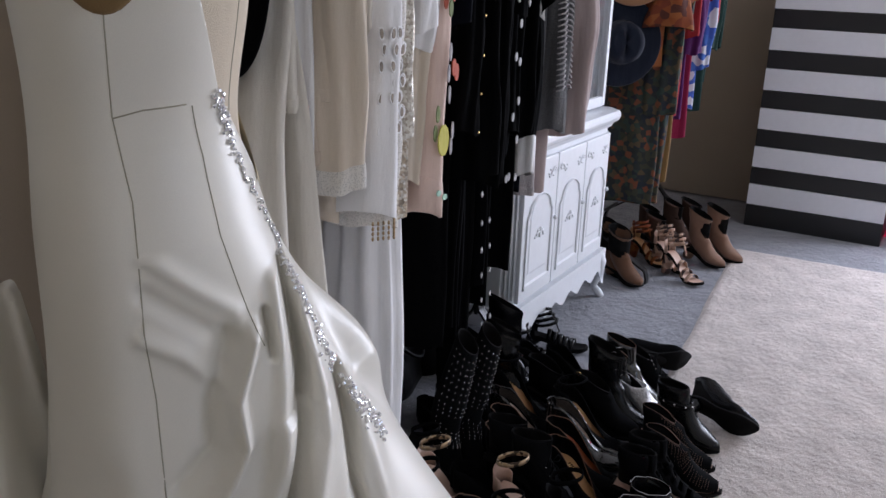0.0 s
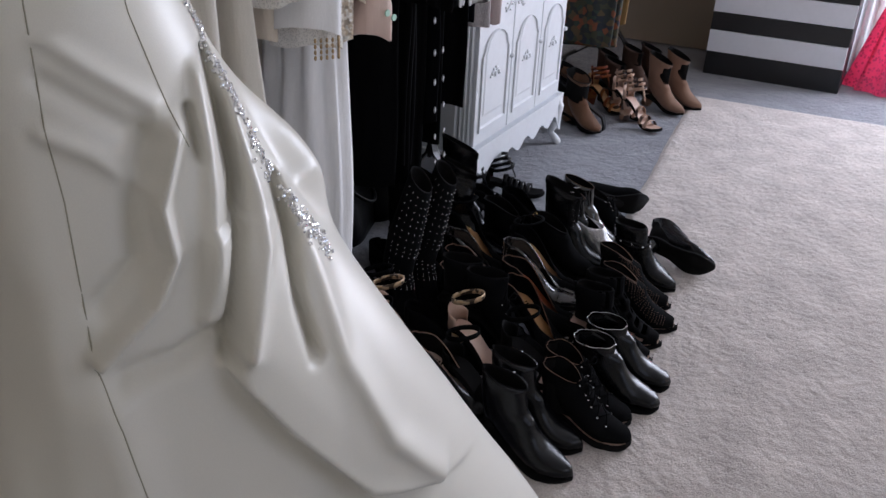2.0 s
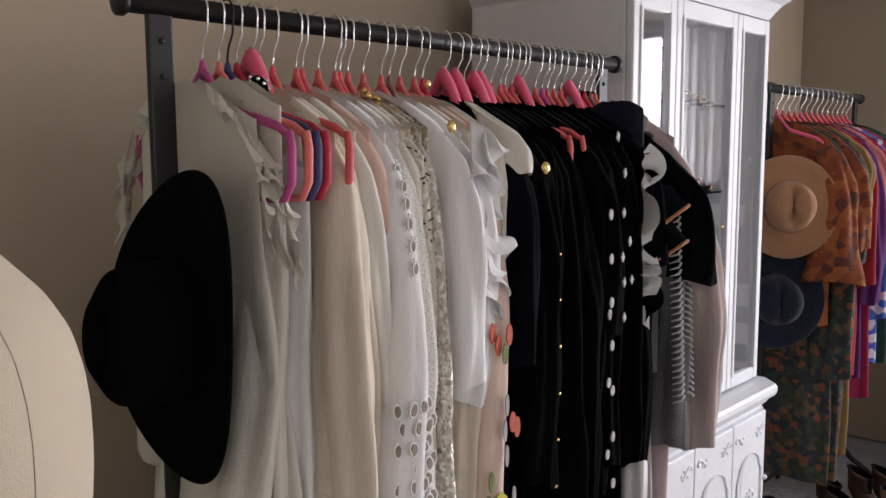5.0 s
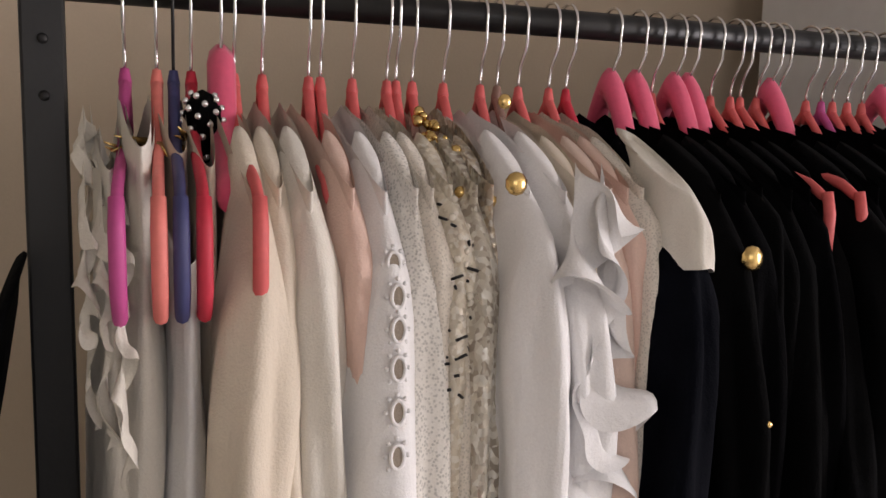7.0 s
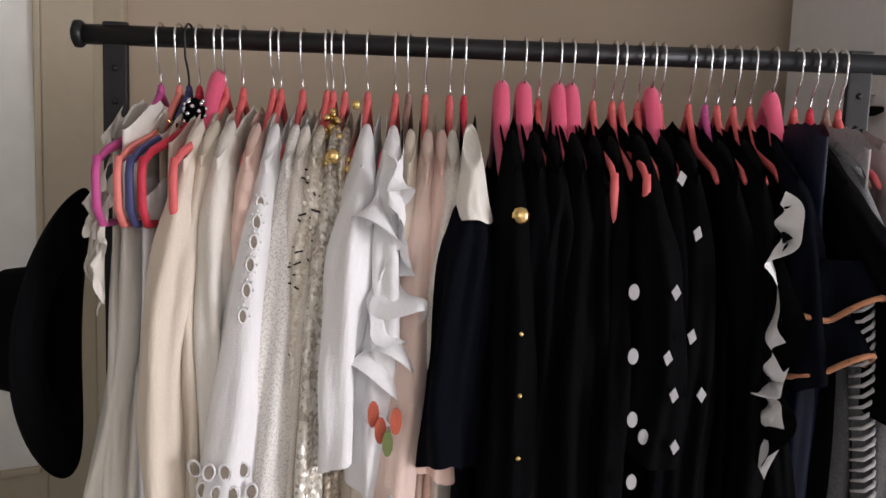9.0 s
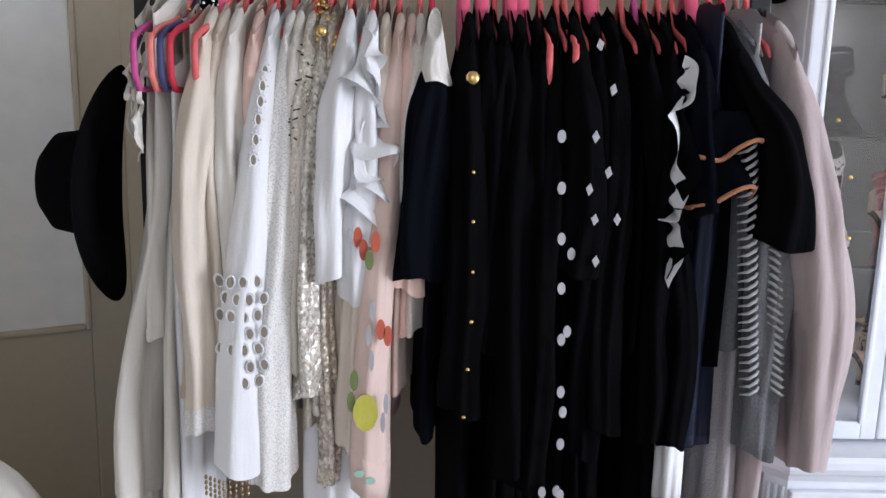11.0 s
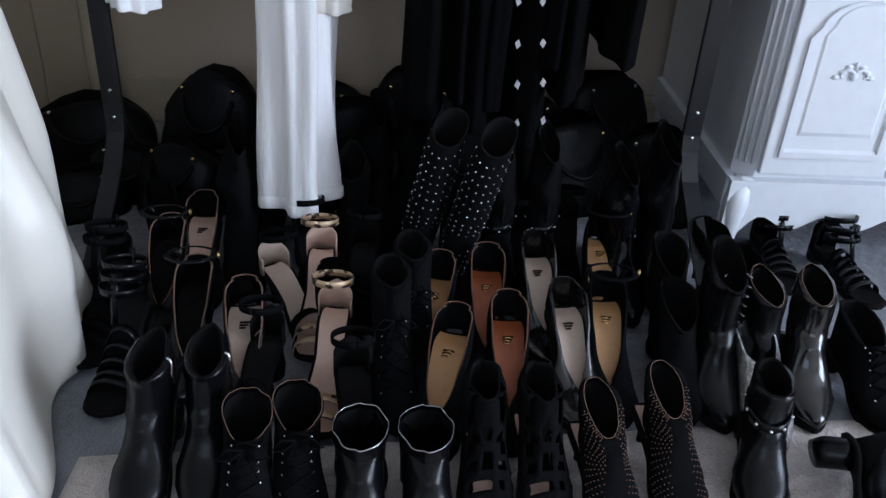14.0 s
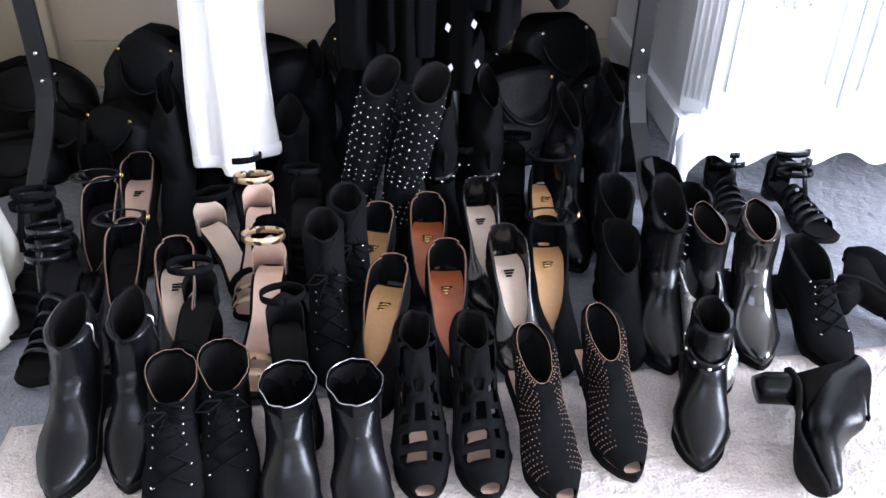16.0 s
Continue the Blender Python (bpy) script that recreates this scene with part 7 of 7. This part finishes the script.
    for x, y, turn in ((0.885, -0.15, -12), (0.846, -0.35, -4)):
        pump("black ankle strap heel with tan insole", x, y, turn, M_SUEDE, M_TAN, 0.095, True)
    for x, y in ((0.985, -0.205), (0.957, -0.355)):
        boot("ankle_boot", "black suede ankle boot with block heel", x, y, -3, M_SUEDE, 0.05, 0.15)
    # spiked boot beside a glittery one
    t = boot("ankle_boot", "black boot edged with rows of silver spikes", 1.02, -0.37, -6, M_LEATHER, 0.06, 0.22)
    bm = bmesh.new()
    for k in range(11):
        for sx in (-1, 1):
            c = Vector((0.006 + sx * 0.016, -0.075 - 0.002 * k, 0.215 - 0.017 * k))
            tube(bm, [c, c + Vector((sx * 0.006, -0.016, 0.006))], [0.0035, 0.0004], 6)
    part("spike", bm, M_SILVER, t)["kind"] = "stuff"
    boot("ankle_boot", "silver glitter ankle boot", 1.065, -0.42, 0, M_GLITTER, 0.05, 0.11)
    boot("ankle_boot", "black leather ankle boot with pale lining edge", 1.088, -0.37, -2, M_LEATHER, 0.04, 0.175, rim=M_BEIGESUEDE, open_top=0.034)
    boot("ankle_boot", "dark patent ankle boot with high shine", 1.175, -0.375, -10, M_PATENT, 0.045, 0.18, rim=M_BEIGESUEDE, open_top=0.034)
    boot("ankle_boot", "black suede laced ankle boot", 1.245, -0.395, 6, M_SUEDE, 0.045, 0.13, laces=True)
    boot("ankle_boot", "black suede block heeled boot resting on its side", 0, 0, 0, M_SUEDE, 0.05, 0.13, m=pose(1.30, -0.47, 0.04, 0, 80, 60))
    for x, y, turn in ((1.27, 0.0, -4), (1.372, -0.05, 10)):
        sandal("black flat gladiator sandal with wide straps", x, y, turn, M_LEATHER, M_INNER, 0.025, "block", bands=(0.36, 0.45, 0.54, 0.63, 0.74), cage=2)
    # third row, below the hems
    for x, y, ry in ((0.545, -0.085, -9), (0.612, -0.11, -7)):
        boot("tall_boot", "tall black suede boot covered in small silver studs", 0, 0, 0, M_SUEDE, 0.06, 0.36, open_top=0.029, studs=tall_studs, m=pose(x, y, 0, 6, ry + 22, -18) @ pose(0, 0, 0))
    for x in (0.69, 0.772):
        boot("tall_boot", "black boot with a studded leather band", x, -0.055, 0, M_SUEDE, 0.04, 0.28, strap=(0.13, M_LEATHER))
    for x, y, H in ((0.905, -0.10, 0.26), (0.985, -0.07, 0.29)):
        boot("tall_boot", "tall black leather boot", x, y, 4, M_LEATHER, 0.05, H, rim=None)
    for x, y, H, turn in ((0.21, -0.02, 0.27, 8), (0.26, 0.10, 0.26, -5), (0.33, 0.12, 0.28, 10), (0.42, 0.02, 0.20, 0), (0.46, 0.14, 0.26, 4), (0.54, 0.16, 0.27, -6)):
        boot("tall_boot", "tall black suede boot", x, y, turn, M_SUEDE, 0.05, H, open_top=0.036)
    # black shoes pushed in among the others
    for x, y, turn in ((0.335, -0.07, 12), (0.455, -0.12, -10), (0.315, -0.40, -14), (0.735, -0.06, 5), (0.84, -0.02, -8), (0.44, -0.48, 6)):
        sandal("black suede sandal with a bow-like twist of straps", x, y, turn, M_SUEDE, M_INNER, 0.07, "block", bands=(0.50, 0.58, 0.68, 0.78), cage=0)
    for x, y, turn in ((0.05, 0.02, 16), (0.40, -0.27, 8), (0.63, -0.05, -12), (1.09, -0.12, 20), (1.13, -0.22, -6), (0.92, -0.02, 10)):
        pump("plain black suede court shoe with dark insole", x, y, turn, M_SUEDE, M_INNER, 0.07)
    # corner shoes
    g = "shoes below the corner rail"
    boot("ankle_boot", "tan suede slouchy ankle boot", 2.33, -0.02, -30, M_TANSUEDE, 0.03, 0.20, open_top=0.05, roundtoe=True, group=g)
    boot("ankle_boot", "tan suede ankle boot beside its pair", 2.40, 0.06, -30, M_TANSUEDE, 0.03, 0.20, open_top=0.05, roundtoe=True, group=g)
    for x, y in ((2.76, -0.24), (2.88, -0.29)):
        boot("ankle_boot", "beige suede ankle boot", x, y, -20, M_BEIGESUEDE, 0.04, 0.22, open_top=0.045, group=g)
    for x, y in ((2.49, -0.22), (2.60, -0.14)):
        sandal("snake print heeled sandal with wide straps", x, y, -25, M_LEOPARD, M_NUDE, 0.09, "block", bands=(0.45, 0.58, 0.72), cage=2, group=g)
    for x, y in ((2.70, -0.05), (2.82, 0.02), (2.98, -0.05), (3.05, -0.12)):
        boot("ankle_boot", "dark brown suede ankle boot", x, y, -15, surface("dark_brown_suede", (0.06, 0.03, 0.02), 0.95, 0, 300, 0.2, 0.2), 0.05, 0.19, group=g)
    sandal("orange sandal with ruffled straps", 2.62, -0.02, -20, C_ORANGE, M_TAN, 0.08, "block", bands=(0.4, 0.55, 0.7), cage=2, group=g)


place_shoes()


# ---------------------------------------------------------------- bags on the floor behind the shoes
def stands_up(h):
    return h > 0.4


def handbag(label, x, y, turn, w, d, h, mat, clasp=None):
    x, y = laid(x, y)
    t = thing("handbag", label, "handbag", "bags behind the shoes", pose(x, y, -0.012, 0, 0, turn))
    bm = bmesh.new()
    rings = []
    for u in np.linspace(0, 1, 10):
        ww, dd = w * (1 - 0.12 * u ** 2), d * (1 - 0.65 * u ** 1.5)
        ring = []
        for a in np.linspace(0, 2 * math.pi, 40, endpoint=False):
            c, s = math.cos(a), math.sin(a)
            px = ww / 2 * math.copysign(abs(c) ** 0.5, c)
            py = dd / 2 * math.copysign(abs(s) ** 0.5, s)
            k = 1 + 0.10 * wobble((px * 12, py * 12, u * 3), 1, x * 7)
            slump = 1 - 0.35 * abs(px / w * 2) ** 2.2 - 0.12 * wobble((px * 9, py * 9, 1), 1, x * 5)
            ring.append(Vector((px * k, py * k, h * (u - (1 - slump) * u * u))))
        rings.append(ring)
    loft(bm, rings, True, True, True)
    part("bag_body", bm, mat, t)
    bm = bmesh.new()
    tube(bm, [(w * 0.25 * math.cos(a), -d * 0.16 - d * 0.42 * math.sin(a), h * 0.80 + (0.32 * h if stands_up(h) else -0.3 * h) * math.sin(a)) for a in np.linspace(0, math.pi, 17)], 0.006, 8)
    part("handle", bm, mat, t)
    bm = bmesh.new()
    for sx in (-1, 1):
        ball(bm, (sx * w * 0.25, -d * 0.22, h * 0.85), 0.006, 8, (1, 0.5, 1))
    part("metal_fitting", bm, M_GOLD if clasp else M_SILVER, t)["kind"] = "stuff"
    return t


for lab, x, y, turn, w, d, h, gold in (
        ("black leather handbag slumped against the wall", -0.20, 0.40, 14, 0.30, 0.16, 0.17, False),
        ("black grained handbag leaning on its side", -0.06, 0.24, -12, 0.20, 0.13, 0.13, False),
        ("black leather handbag with gold fittings", 0.09, 0.38, -8, 0.24, 0.15, 0.25, True),
        ("black leather tote under the rail", 0.30, 0.42, 16, 0.30, 0.16, 0.21, True),
        ("small black shoulder bag under the rail", 0.20, 0.20, 30, 0.18, 0.11, 0.14, True),
        ("black quilted handbag with gold fittings", 0.56, 0.40, -14, 0.26, 0.15, 0.25, True),
        ("black slouchy leather bag under the rail", 0.78, 0.36, 9, 0.28, 0.17, 0.22, False),
        ("black soft leather bag beside the dresser", 1.00, 0.40, 22, 0.24, 0.15, 0.27, False),
        ("black folded leather clutch on the carpet", -0.16, 0.16, 24, 0.22, 0.15, 0.10, False),
        ("black suede pouch bag behind the shoes", 0.06, 0.17, -20, 0.20, 0.15, 0.17, True),
        ("black leather bucket bag under the rail", 0.40, 0.24, 12, 0.24, 0.17, 0.24, False),
        ("black flat shoulder bag under the rail", 0.66, 0.22, -8, 0.24, 0.16, 0.21, False),
        ("black crumpled leather tote behind the boots", 0.88, 0.20, 16, 0.26, 0.17, 0.23, True),
        ("black leather satchel beside the rail's foot", 1.07, 0.16, -14, 0.20, 0.15, 0.22, False)):
    handbag(lab, x, y, turn, w, d, h * 0.95, M_BAG, gold)


# ---------------------------------------------------------------- shoes kept in the glazed hutch
def hutch_shoes():
    g = "shoes on the hutch shelves"
    M_STONE = surface("stone_suede", (0.33, 0.29, 0.25), 0.9, 0, 300, 0.2, 0.1, spec=0.2)
    M_CLEARVINYL = plain("clear_vinyl", (0.85, 0.78, 0.72), 0.06, 0, 0.7)
    rows = [(0.776, ("clear", "clear", "nude", "clear", "nude", "clear")), (1.109, ("stone", "stone", "pink", "nude", "clear", "stone")), (1.369, ("pink", "black", "nude", "clear", "black", "pink")), (1.629, ("clear", "nude", "pink", "black", "clear", "nude"))]
    for z, kinds in rows:
        for k, kind in enumerate(kinds):
            x = 1.31 + 0.124 * k
            y, turn = 0.27 + 0.03 * (k % 2), -25 + 12 * (k % 3)
            m = pose(x, y, z, 0, 0, turn)
            if kind == "stone":
                boot("ankle_boot", "stone suede boot with slit sides on a shelf", 0, 0, 0, M_STONE, 0.05, 0.22, holes=slits, inner=M_PALE, m=m, group=g)
            else:
                mats = {"clear": (M_CLEARVINYL, M_NUDE, "clear vinyl sandal with nude sole on a shelf"), "nude": (M_SNAKEGOLD, M_NUDE, "nude sandal with gold straps on a shelf"), "pink": (C_PINKC, M_NUDE, "pink strappy sandal on a glass shelf"), "black": (M_LEATHER, M_INNER, "black strappy sandal on a glass shelf")}[kind]
                s = sandal(mats[2], 0, 0, 0, mats[0], mats[1], 0.075, bands=(0.42, 0.55, 0.68, 0.8), cage=2, group=g)
                s.matrix_world = m


def slits(s, x, z):
    return 0.0 < s < 0.6 and z > 0.03 and abs(x) > 0.012 and math.sin(z * 330) > 0.45


hutch_shoes()
